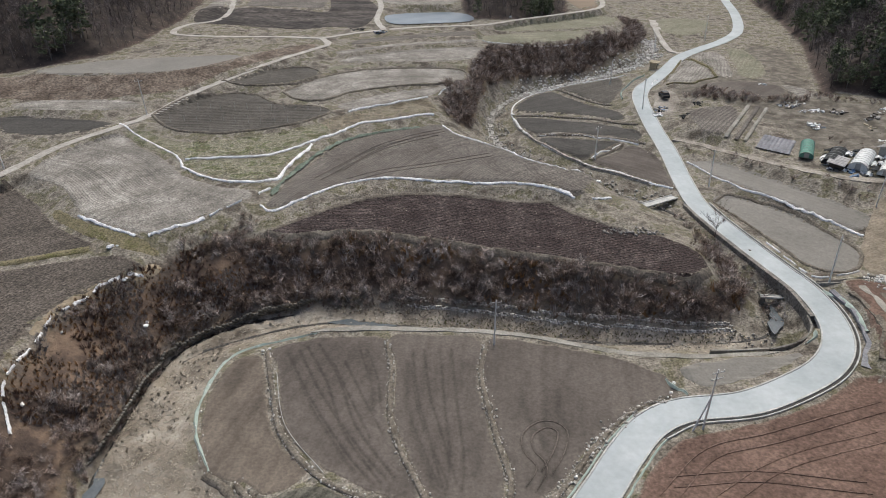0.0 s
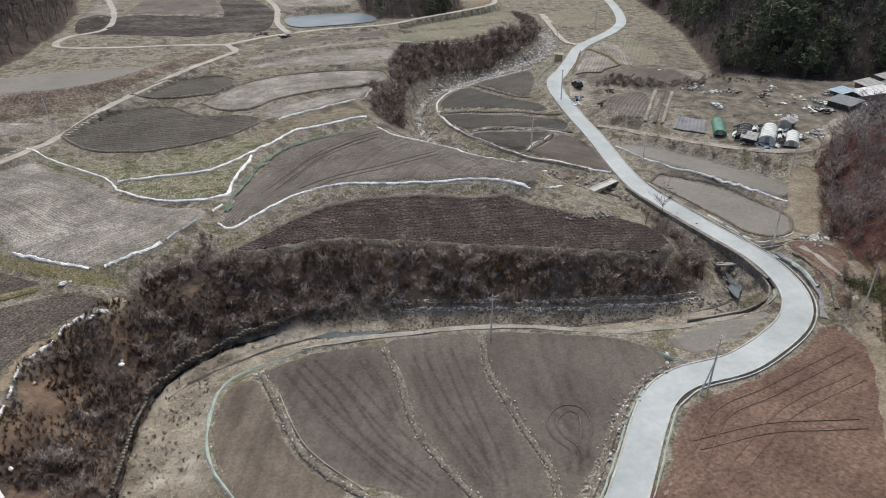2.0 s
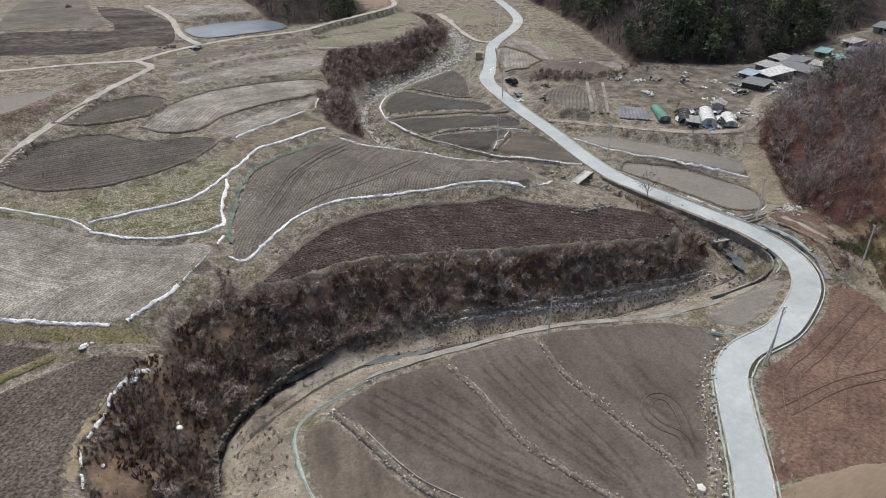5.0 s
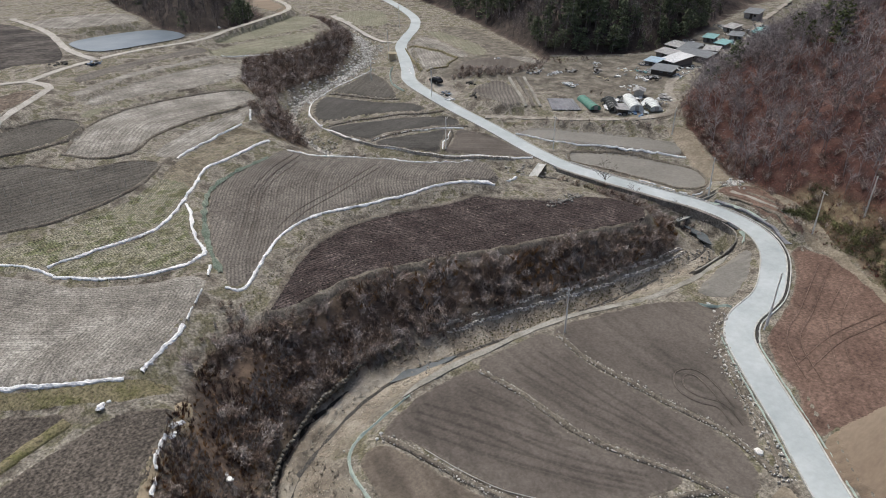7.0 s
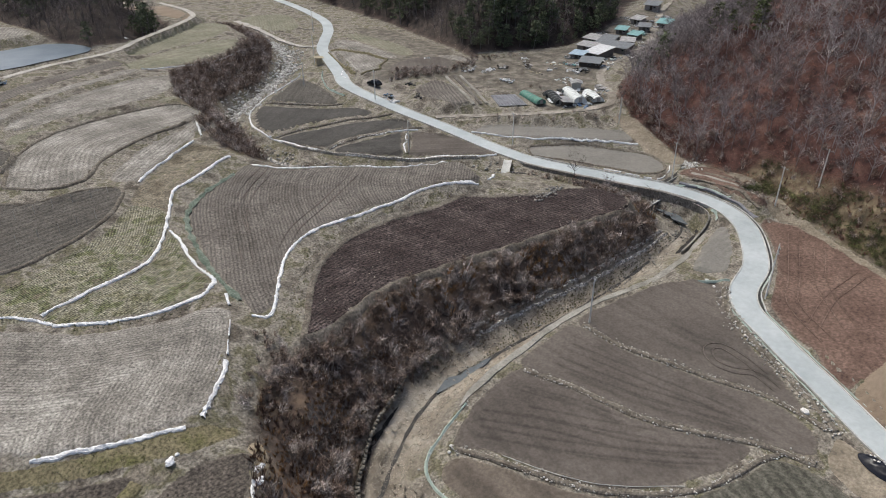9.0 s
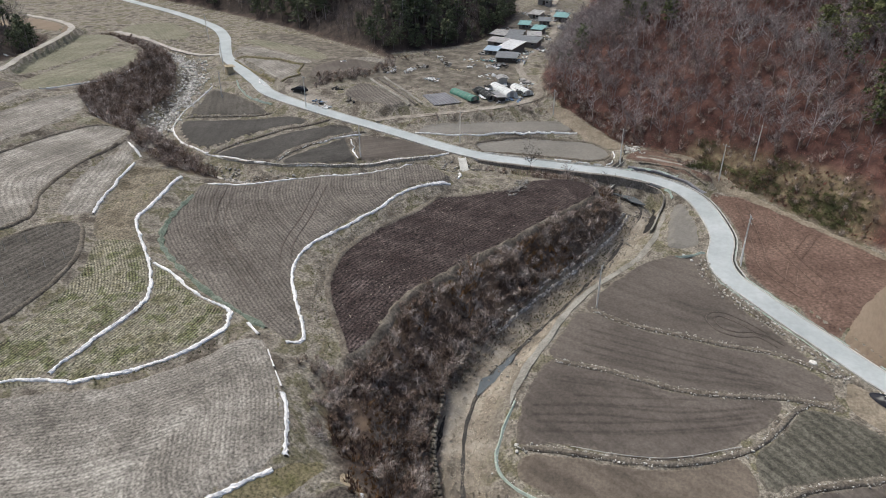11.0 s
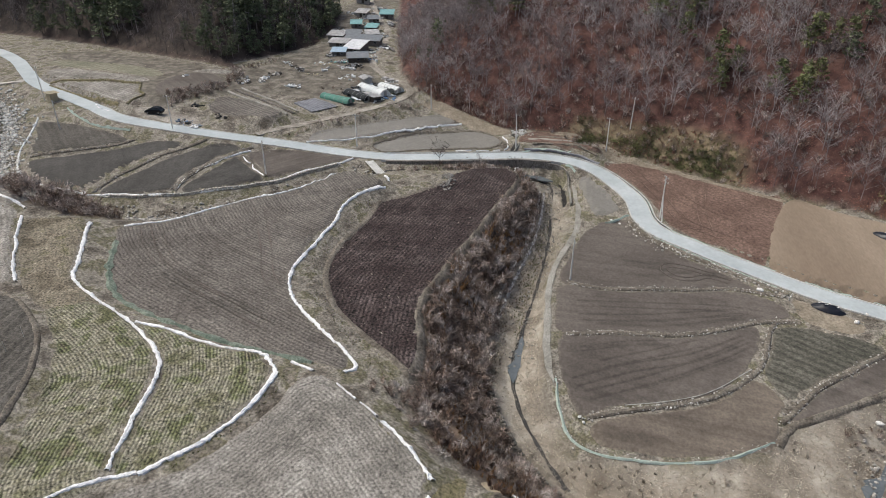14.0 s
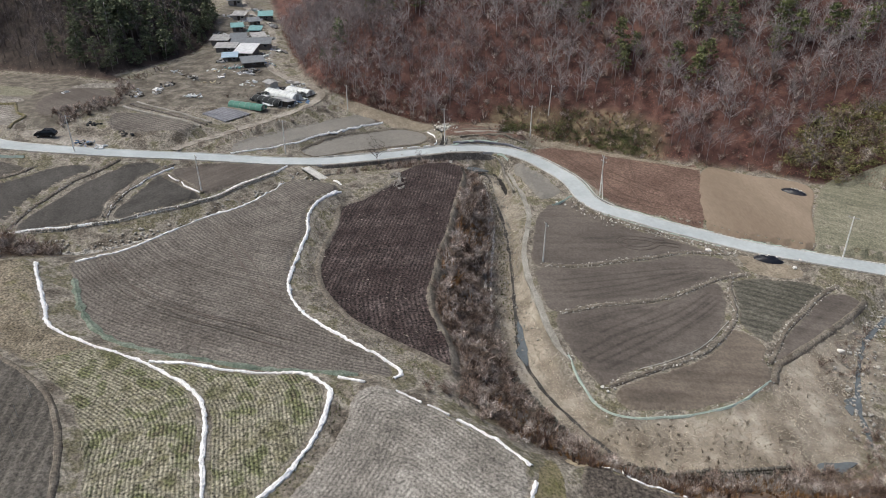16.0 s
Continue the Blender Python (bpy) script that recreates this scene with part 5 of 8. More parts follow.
patch("grass_bank", [(-63, 99.4), (-56.4, 95.9), (-50.2, 93.2), (-47, 91.6), (-45.9, 90.4), (-50.5, 90.2), (-56.4, 93), (-62.6, 96.6), (-68, 101), (-69, 104)], GRASSBANK, "olive grassy bank below a pale field")
patch("gravel_yard", [(52.6, 172), (54, 178), (56, 184), (59.6, 186), (61, 180), (59, 174), (56, 168), (52.8, 166)], YARDDIRT, "dusty gravel parking place beside the road")
patch("earth_verge", [(83, 112.5), (79, 105), (74, 98), (69.5, 92), (66.8, 92.8), (68.6, 99), (72.6, 105.6), (77.4, 112.6), (80, 116)], VERGE, "tan dry verge between paddies and hill")
patch("earth_verge", [(57.5, 70), (63.5, 76), (66, 82), (67, 81), (65, 74), (57, 62), (48, 50.2), (40.5, 40), (37, 35.6), (36, 36.6), (39.4, 41), (47, 51.4), (55, 62.6)], VERGE, "tan dry verge at the foot of the hill", 0.10)
patch("fallow_ground", DARK_FALLOW, FALLOW, "dark fallow ground with flattened weeds", 0.08, 0.9)
patch("brown_bank", BROWN_BAND, BROWNBANK, "broad bank of brown dead weeds", 0.08, 0.8)


# ---- building blocks ----
def tri_object(name, verts, tris, mat, parent=None):
    """A large joined mesh of triangles."""
    verts, tris = np.asarray(verts, np.float32), np.asarray(tris, np.int32)
    me = bpy.data.meshes.new(name)
    me.vertices.add(len(verts))
    me.vertices.foreach_set("co", verts.ravel())
    me.loops.add(tris.size)
    me.loops.foreach_set("vertex_index", tris.ravel())
    me.polygons.add(len(tris))
    me.polygons.foreach_set("loop_start", np.arange(0, tris.size, 3, dtype=np.int32))
    me.materials.append(mat)
    me.update(calc_edges=True)
    ob = new(name, me)
    if parent:
        ob.parent = parent
    return ob


def stacked(pieces):
    """Joins (verts, tris) pairs."""
    vs, fs, n = [], [], 0
    for v, f in pieces:
        vs.append(v)
        fs.append(np.asarray(f) + n)
        n += len(v)
    return np.vstack(vs), np.vstack(fs)


def cones(base, tip, wide):
    """Three-sided spikes from base to tip: twigs, stems, blades."""
    base, tip = np.atleast_2d(base), np.atleast_2d(tip)
    n = len(base)
    wide = np.broadcast_to(wide, (n,))
    d = tip - base
    d = d / (np.linalg.norm(d, axis=1)[:, None] + 1e-9)
    ref = np.where(np.abs(d[:, 2:3]) > 0.8, [[1.0, 0, 0]], [[0, 0, 1.0]])
    u = np.cross(d, ref)
    u /= np.linalg.norm(u, axis=1)[:, None] + 1e-9
    w = np.cross(d, u)
    ring = [base + wide[:, None] * (math.cos(a) * u + math.sin(a) * w) for a in (0, 2.094, 4.189)]
    v = np.stack(ring + [tip], 1).reshape(-1, 3)
    k = np.arange(n)[:, None] * 4
    f = np.stack([np.concatenate([k, k + 1, k + 3], 1), np.concatenate([k + 1, k + 2, k + 3], 1), np.concatenate([k + 2, k, k + 3], 1)], 1).reshape(-1, 3)
    return v, f


def scattered(shapes, x, y, size, rg, sink=0.0, lean=0.12, flat=None):
    """Joined copies of template shapes standing on the ground."""
    out = []
    z = Z(x, y)
    pick = rg.randint(0, len(shapes), len(x))
    for k, (v, f) in enumerate(shapes):
        m = np.nonzero(pick == k)[0]
        if not len(m):
            continue
        a = rg.rand(len(m)) * 6.283
        s = size[m]
        c, n = np.cos(a), np.sin(a)
        px = (v[None, :, 0] * c[:, None] - v[None, :, 1] * n[:, None]) * s[:, None]
        py = (v[None, :, 0] * n[:, None] + v[None, :, 1] * c[:, None]) * s[:, None]
        pz = v[None, :, 2] * (s if flat is None else s * flat)[:, None]
        lx, ly = rg.normal(0, lean, len(m)), rg.normal(0, lean, len(m))
        px += pz * lx[:, None]
        py += pz * ly[:, None]
        V = np.stack([px + x[m][:, None], py + y[m][:, None], pz + z[m][:, None] - sink], -1).reshape(-1, 3)
        F = (f[None] + (np.arange(len(m)) * len(v))[:, None, None]).reshape(-1, 3)
        out.append((V, F))
    return stacked(out)


def spread_in(poly, gap, rg, keep=1.0):
    """Jittered places inside an outline."""
    poly = np.asarray(poly, float)[:, :2]
    x, y = np.meshgrid(np.arange(poly[:, 0].min(), poly[:, 0].max(), gap), np.arange(poly[:, 1].min(), poly[:, 1].max(), gap))
    x, y = x.ravel() + rg.uniform(-0.6, 0.6, x.size) * gap, y.ravel() + rg.uniform(-0.6, 0.6, y.size) * gap
    m = inside(x, y, poly) & (rg.rand(x.size) < keep)
    return x[m], y[m]


def part(name, shape, mat, parent, label=""):
    v, f = shape
    ob = mesh_object(name, v, f, mat, parent)
    return tagged(ob, label) if label else ob


def box(x0, x1, y0, y1, z0, z1, bevel=0.0):
    bm = bmesh.new()
    bmesh.ops.create_cube(bm, size=1.0)
    for q in bm.verts:
        q.co = Vector(((x0 + x1) / 2 + q.co.x * (x1 - x0), (y0 + y1) / 2 + q.co.y * (y1 - y0), (z0 + z1) / 2 + q.co.z * (z1 - z0)))
    if bevel:
        bmesh.ops.bevel(bm, geom=bm.edges[:], offset=bevel, segments=2, affect="EDGES", profile=0.5)
    bm.verts.ensure_lookup_table()
    v = np.array([q.co[:] for q in bm.verts])
    f = [[q.index for q in p.verts] for p in bm.faces]
    bm.free()
    return v, f


def joined(*shapes):
    v, f = [], []
    for a, b in shapes:
        n = sum(len(q) for q in v)
        v.append(np.asarray(a))
        f += [[i + n for i in p] for p in b]
    return np.vstack(v), f


def tube(p, q, r0, r1, sides=8):
    p, q = np.array(p, float), np.array(q, float)
    d = (q - p) / np.linalg.norm(q - p)
    u = np.cross(d, [0, 0, 1.0] if abs(d[2]) < 0.9 else [1.0, 0, 0])
    u /= np.linalg.norm(u)
    w = np.cross(d, u)
    a = np.arange(sides) * 2 * math.pi / sides
    ring = np.cos(a)[:, None] * u + np.sin(a)[:, None] * w
    v = np.vstack([p + r0 * ring, q + r1 * ring])
    f = [[i, (i + 1) % sides, sides + (i + 1) % sides, sides + i] for i in range(sides)] + [list(range(sides))[::-1], list(range(sides, 2 * sides))]
    return v, f


def thing(name, x, y, label, category, yaw=0.0, z=None, group=""):
    ob = new(name)
    ob.matrix_world = pose(x, y, float(Z(x, y)) if z is None else z, 0, 0, yaw)
    return tagged(ob, label, category, group)


rg = np.random.RandomState(11)

# ---- retaining walls, kerbs, drains, bridges ----
def offset(pts, off, step=1.0):
    line = curve(pts, step)
    t = np.gradient(line[:, :2], axis=0)
    t /= np.linalg.norm(t, axis=1)[:, None]
    out = line.copy()
    out[:, :2] += np.stack([t[:, 1], -t[:, 0]], 1) * off
    return out


def bar(name, line, half, z0, z1, mat, label, category, edge=0.03, kind="structure"):
    """A low wall or kerb along a line; z0 and z1 are its foot and top over the line."""
    n = len(line)
    t = np.gradient(line[:, :2], axis=0)
    t /= np.linalg.norm(t, axis=1)[:, None] + 1e-9
    s = np.stack([t[:, 1], -t[:, 0]], 1)
    wob = edge * np.array([noise.noise(Vector((p[0] * 0.9, p[1] * 0.9, 1))) for p in line])
    cols = []
    for o, z in ((-half, z0), (-half, z1 - 0.03), (-half + 0.03, z1), (half - 0.03, z1), (half, z1 - 0.03), (half, z0)):
        cols.append(np.column_stack([line[:, :2] + s * (o + wob * np.sign(o))[:, None], line[:, 2] + z + (wob if z != z0 else 0)]))
    v = np.stack(cols, 1).reshape(-1, 3)
    i = np.arange(n * 6).reshape(n, 6)
    f = np.stack([i[:-1, :-1], i[:-1, 1:], i[1:, 1:], i[1:, :-1]], -1).reshape(-1, 4).tolist() + [i[0].tolist(), i[-1][::-1].tolist()]
    return tagged(mesh_object(name, v, f, mat), label, category, kind=kind)


road_line = curve(ROAD, 1.0)
near_road = [p for p in ROAD if p[1] < 206]
bar("kerb", offset(near_road, 2.06), 0.11, -0.4, 0.16, KERB, "pale concrete kerb along the road", "kerb")
bar("kerb", offset(near_road, -2.06), 0.11, -0.4, 0.16, KERB, "pale concrete kerb along the road", "kerb")
bend = [p for p in ROAD if 60 < p[1] < 122]
# open channel between the paddy and the strips beside the road
channel = np.array([(57.6, 91.0, 5.9), (60.5, 90.0, 6.1), (64, 90.0, 6.4), (66.6, 91.0, 6.9)])
channel[:, 2] = Z(channel[:, 0], channel[:, 1])
bar("drain", curve(channel, 0.7), 0.5, -0.5, 0.05, BLACKDRAIN, "wet bottom of a side channel, coloured black for its shade", "drain")
bar("channel_wall", offset(channel, 0.72, 0.7), 0.12, -0.6, 0.3, OLDCONCRETE, "low concrete wall of a side channel", "wall")
# dark strip laid in place of the shaded gap beside the kerb
bar("drain", offset(bend, 2.36), 0.2, -0.4, 0.015, DARKDRAIN, "damp roadside drain, coloured dark for its shade", "drain")
bar("drain_wall", offset(bend, 2.64), 0.09, -0.5, 0.16, KERB, "pale concrete side of the roadside drain", "wall")
# the wall that carries the road over the stream
side = [p for p in ROAD if 80 < p[1] < 120]
bar("retaining_wall", offset(side, -2.5), 0.34, -4.2, 0.10, DARKWALL, "dark concrete retaining wall below the road", "wall")
line = np.array([(45.6, 77.6, 2.75), (48.2, 77.6, 3.6), (50.4, 78.0, 4.6), (51.8, 79.6, 5.2), (52.4, 82.4, 5.5)])
bar("path_wall", curve([(37, 77.2, 2.7), (41, 77.3, 2.75), (45.4, 77.6, 2.9)], 0.7), 0.16, -2.2, 0.12, OLDCONCRETE, "low concrete wall holding the path above the stream", "wall")
bar("culvert_wall", curve(line, 0.7), 0.16, -3.0, 0.1, DARKWALL, "low concrete wall by the culvert", "wall")


def stone_shape(seed):
    r = np.random.RandomState(seed)
    bm = bmesh.new()
    bmesh.ops.create_icosphere(bm, subdivisions=1, radius=0.5)
    v = np.array([q.co[:] for q in bm.verts]) * (1, 0.8, 0.62)
    f = np.array([[q.index for q in p.verts] for p in bm.faces])
    bm.free()
    return v * r.uniform(0.75, 1.2, (len(v), 1)), f


STONES = [stone_shape(k) for k in range(6)]
BLOCK = (np.array([(x, y, z) for z in (-0.5, 0.5) for y in (-0.45, 0.45) for x in (-0.5, 0.5)]) * np.array([(1, 1, 1), (0.96, 1, 1), (1, 0.9, 1), (1, 1, 1), (0.94, 0.95, 0.94), (1, 0.92, 1), (0.9, 0.97, 0.93), (1, 0.9, 1)]),
         np.array([(0, 2, 1), (1, 2, 3), (4, 5, 6), (5, 7, 6), (0, 1, 4), (1, 5, 4), (2, 6, 3), (3, 6, 7), (0, 4, 2), (2, 4, 6), (1, 3, 5), (3, 7, 5)]))


def stone_wall(pts, high, label, size=0.45, lean=0.25, mat=None, loose=0.0):
    """A dry-laid stone face: an earth core with a course of separate blocks in front of it."""
    line = curve([p[:2] for p in pts], size)
    line = np.column_stack([line, Z(line[:, 0], line[:, 1]) - 0.15])
    t = np.gradient(line[:, :2], axis=0)
    t /= np.linalg.norm(t, axis=1)[:, None]
    s = np.stack([t[:, 1], -t[:, 0]], 1)
    pieces = []
    for c in range(int(high / (size * 0.6))):
        for k in range(len(line) - 1):
            if c > 0.5 * min(k, len(line) - 2 - k) or rg.rand() < loose:
                continue
            a = line[k] + (line[k + 1] - line[k]) * (0.5 * (c % 2) + rg.uniform(-0.1, 0.1))
            ang = math.atan2(t[k, 1], t[k, 0]) + rg.normal(0, 0.08 + loose)
            v = BLOCK[0] * (size * rg.uniform(0.8, 1.02), size * 0.8, size * 0.62 * rg.uniform(0.85, 1.02))
            v = np.column_stack([v[:, 0] * math.cos(ang) - v[:, 1] * math.sin(ang), v[:, 0] * math.sin(ang) + v[:, 1] * math.cos(ang), v[:, 2]])
            out = s[k] * (-lean * c * size * 0.6 + rg.normal(0, 0.03))
            pieces.append((v + (a[0] + out[0], a[1] + out[1], a[2] + size * 0.6 * (c + 0.5) + rg.normal(0, 0.02 + 0.35 * loose)), BLOCK[1]))
    v, f = stacked(pieces)
    return tagged(tri_object("stone_wall", v, f, mat or WALLSTONE), label, "wall", kind="structure")


TIER = [(-7, 89.6), (2, 88.2), (9, 86.8), (18, 84.9), (26, 83.8), (34, 83.1), (43, 82.8)]
stone_wall(TIER, 0.56, "lower tier of a grey dry-stone wall beneath the brush", 0.44, 0.6, TIERSTONE, 0.07)
stone_wall([(x, y + 0.95) for x, y in TIER], 0.56, "upper tier of a grey dry-stone wall beneath the brush", 0.44, 0.6, TIERSTONE, 0.07)
stone_wall([(-20, 90.7), (-22.3, 90.2), (-28.4, 88.2), (-32.6, 86.2), (-36.2, 83.6), (-38.5, 81.7), (-41.4, 77.2), (-42.3, 70.7), (-42.6, 61), (-43, 56)], 1.5, "mossy dry-stone stream wall below the brush", 0.5, 0.45, MOSSYSTONE)
stone_wall([(17.5, 158.5, 6.6), (19.7, 153.6, 6.4), (24, 145.4, 6.2), (29, 139.6, 6), (35, 134.2, 5.8), (41.3, 127.6, 5.6)], 0.75, "rough stone bank below a dark field", 0.55)
stone_wall([(15.4, 168, 7.0), (16.2, 162, 6.8), (17.5, 158.5, 6.6)], 0.7, "rough stone bank below a dark field", 0.55)


def footbridge(x, y, yaw, z, length, wide, label):
    b = thing("footbridge", x, y, label, "bridge", yaw, z)
    part("deck", box(-length / 2, length / 2, -wide / 2, wide / 2, -0.25, 0.0, 0.03), KERB, b)
    for s in (-1, 1):
        part("kerb", box(-length / 2, length / 2, s * wide / 2 - 0.12, s * wide / 2 + 0.12, 0.004, 0.12, 0.02), KERB, b)
        part("abutment", box(s * length / 2 - 0.7 * (s > 0), s * length / 2 + 0.7 * (s < 0), -wide / 2, wide / 2, -1.6, -0.254), MOSSYSTONE, b)
    return b


footbridge(40.6, 120.0, 32, 7.0, 8.4, 1.6, "small concrete slab bridge from the road to the fields")
footbridge(50.4, 89.4, -4, 4.3, 3.4, 0.6, "low concrete footbridge over the stream pool")

# ---- bunds between the fields ----
def bund(pts, half, high, mat, label, kind="structure"):
    line = curve(pts, 0.7)
    n = len(line)
    t = np.gradient(line[:, :2], axis=0)
    t /= np.linalg.norm(t, axis=1)[:, None]
    s = np.stack([t[:, 1], -t[:, 0]], 1)
    cols = []
    for o, h in ((-1, -0.5), (-0.75, 0.35), (-0.35, 0.95), (0.1, 1.0), (0.5, 0.8), (0.8, 0.3), (1, -0.5)):
        w = np.array([noise.noise(Vector((p[0] * 0.8, p[1] * 0.8, o))) for p in line])
        p = line[:, :2] + s * (half * o * (1 + 0.35 * w))[:, None]
        cols.append(np.column_stack([p, Z(p[:, 0], p[:, 1]) + 0.05 + high * h * (1 + 0.5 * w)]))
    i = np.arange(n * 7).reshape(n, 7)
    f = np.stack([i[:-1, :-1], i[:-1, 1:], i[1:, 1:], i[1:, :-1]], -1).reshape(-1, 4)
    return tagged(mesh_object("field_bank", np.stack(cols, 1).reshape(-1, 3), f, mat), label, "bank", kind=kind)


RIDGE_A = [(5.2, 78.6), (4.1, 72), (4.9, 64), (5.9, 58), (6.8, 53), (6.0, 48), (5.0, 44.6)]
RIDGE_B = [(-9.4, 78.6), (-8.2, 73), (-7.9, 68), (-7.5, 63), (-5.6, 57), (-2.6, 50.2), (-1.4, 44)]
RIDGE_C = [(-26.5, 77), (-25.2, 73), (-23.4, 67.6), (-21.6, 62.3), (-19.2, 58.2), (-15.2, 53.8), (-11.5, 51.4), (-5, 49), (-2.6, 47.6)]
RIDGE_D = [(-24, 52.6), (-21.6, 50.2), (-17.4, 46.4), (-13.4, 41.3), (-8.6, 35), (-6.5, 31)]
ROADSIDE = [(5.2, 43.6), (9.2, 47.6), (13.4, 53.0), (17.4, 58.2), (22.4, 63.4), (27.8, 66.2)]
for pts in (RIDGE_A, RIDGE_B, RIDGE_C, RIDGE_D, ROADSIDE):
    bund(pts, 0.46, 0.26, BUND, "dry earth ridge strewn with stones between tilled strips")
D_EDGE = FIELDS["d"][0]
bund([D_EDGE[k] for k in (0, 25, 24, 23, 22, 21, 20, 19, 18, 17, 16, 15, 14)], 0.7, 0.18, BUND, "pale earth bank along the dark ploughed field")
bund([D_EDGE[k] for k in range(0, 12)], 0.5, 0.14, BUND, "pale earth bank along the dark ploughed field")
for pts in ([(30, 194.2), (34, 187.3), (38, 180.3), (42.5, 177)], [(16.6, 170.8), (25, 170), (36, 167), (42, 163.6), (46, 161)], [(20.5, 156), (26, 156.2), (31, 155.4), (37.5, 153.4), (45, 149.8)], [(40, 150), (36, 145.6), (31, 141.2)]):
    bund(pts, 0.45, 0.25, BUND, "stony earth ridge between dark fields")
for pts in ([(60, 191), (66.6, 205.4), (73.4, 219.6)], [(75.8, 221), (77.6, 207), (76, 194)], [(76, 193.8), (70, 190.8), (67, 188), (60, 188.6)]):
    bund(pts, 0.4, 0.3, GRASSBANK, "dark weedy edge of a small plot")
bund([(-57, 91), (-61, 89.3), (-68, 86), (-78, 86)], 0.8, 0.25, GRASSBANK, "grassy ridge between two brown fields")
for key, lab in (("stakes", "dry bank round a dark field"), ("pale_upper", "dry bank round a pale field"), ("small_dark", "dry bank round a small field"), ("m_two", "dry bank round a grey paddy")):
    pts = FIELDS[key][0]
    bund(pts + [pts[0]], 0.4, 0.2, BUND, lab)

bund([(-28, 54), (-24.4, 51.4), (-21.5, 46), (-17.5, 39), (-13.5, 32.5), (-10, 28)], 0.6, 0.25, BUND, "weedy bank between the tilled strips and the meadow")

# ---- stones ----
def stones_along(pts, per_metre, wide, low, high, mat, label, name="field_stones"):
    line = curve(pts, 0.5)
    n = int(len(line) * 0.5 * per_metre)
    k = rg.randint(0, len(line), n)
    x, y = line[k, 0] + rg.normal(0, wide, n), line[k, 1] + rg.normal(0, wide, n)
    v, f = scattered(STONES, x, y, low + (high - low) * rg.rand(n) ** 2.5, rg, -0.18, 0.05)
    return tagged(tri_object(name, v, f, mat), label, "stones", kind="stuff")


for pts in (RIDGE_A, RIDGE_B, RIDGE_C, RIDGE_D):
    stones_along(pts, 10, 0.34, 0.10, 0.45, WALLSTONE, "grey field stones heaped along an earth ridge")
    stones_along(pts, 6, 0.30, 0.08, 0.34, PALESTONE, "small bleached stones heaped along an earth ridge")
stones_along(ROADSIDE, 12, 0.5, 0.12, 0.6, WALLSTONE, "pale broken stones along the road verge")
stones_along(ROADSIDE, 6, 0.4, 0.1, 0.5, PALESTONE, "bleached broken stones along the road verge")
for pts in ([(30, 194.2), (34, 187.3), (38, 180.3), (42.5, 177)], [(16.6, 170.8), (25, 170), (36, 167), (42, 163.6), (46, 161)], [(20.5, 156), (26, 156.2), (31, 155.4), (37.5, 153.4), (45, 149.8)]):
    stones_along(pts, 8, 0.35, 0.15, 0.6, STONE, "stones along a ridge between dark fields")
stones_along([p[:2] for p in STREAM[20:31]], 14, 1.9, 0.2, 0.9, WALLSTONE, "rounded stones of the stream bed", "stream_stones")
stones_along([p[:2] for p in STREAM[26:31]], 12, 2.4, 0.3, 1.2, PALESTONE, "bleached boulders of the upper stream bed", "stream_stones")
stones_along([p[:2] for p in STREAM[9:19]], 5, 1.2, 0.15, 0.6, STONE, "stones of the stream bed in dry grass", "stream_stones")
stones_along([p[:2] for p in SIDESTREAM], 9, 1.3, 0.2, 0.8, WALLSTONE, "grey stones in the side stream", "stream_stones")
stones_along([(27, 102.6), (31.5, 102.5), (35.2, 103.2)], 14, 0.6, 0.2, 0.8, STONE, "heap of stones at the corner of the ploughed field")
stones_along([(64, 88), (67, 90), (70, 88)], 12, 0.9, 0.2, 0.9, PALESTONE, "pale stones dumped at the foot of the hill")
for x, y, s in ((6.4, 47.5, 1.0), (-27.3, 77.3, 0.5), (-26.4, 77.8, 0.45), (-21, 39.5, 0.9), (-1.4, 35.6, 0.8), (0.6, 33.4, 0.6), (-52, 72, 0.5), (-51, 60, 0.6), (29.6, 69.6, 0.6), (28.8, 68, 0.5)):
    v, f = stone_shape(int(s * 100) + int(abs(x)))
    ob = mesh_object("boulder", v * s * 1.25 * (1, 1, 0.9) + (0, 0, s * 0.24), f.tolist(), PALESTONE)
    ob.matrix_world = pose(x, y, float(Z(x, y)) + 0.08, 0, 0, x * 40)
    tagged(ob, "pale boulder lying at a field edge", "boulder", "boulders at the field edges")

stones_along([(-20, 80.8), (-25, 80.2), (-29.6, 78.8), (-32, 75.6), (-32.6, 70.5), (-32.5, 65.5), (-31.2, 60.5), (-29.2, 57), (-27.6, 54.4)], 3, 0.35, 0.1, 0.3, PALESTONE, "small pale stones along a net fence")

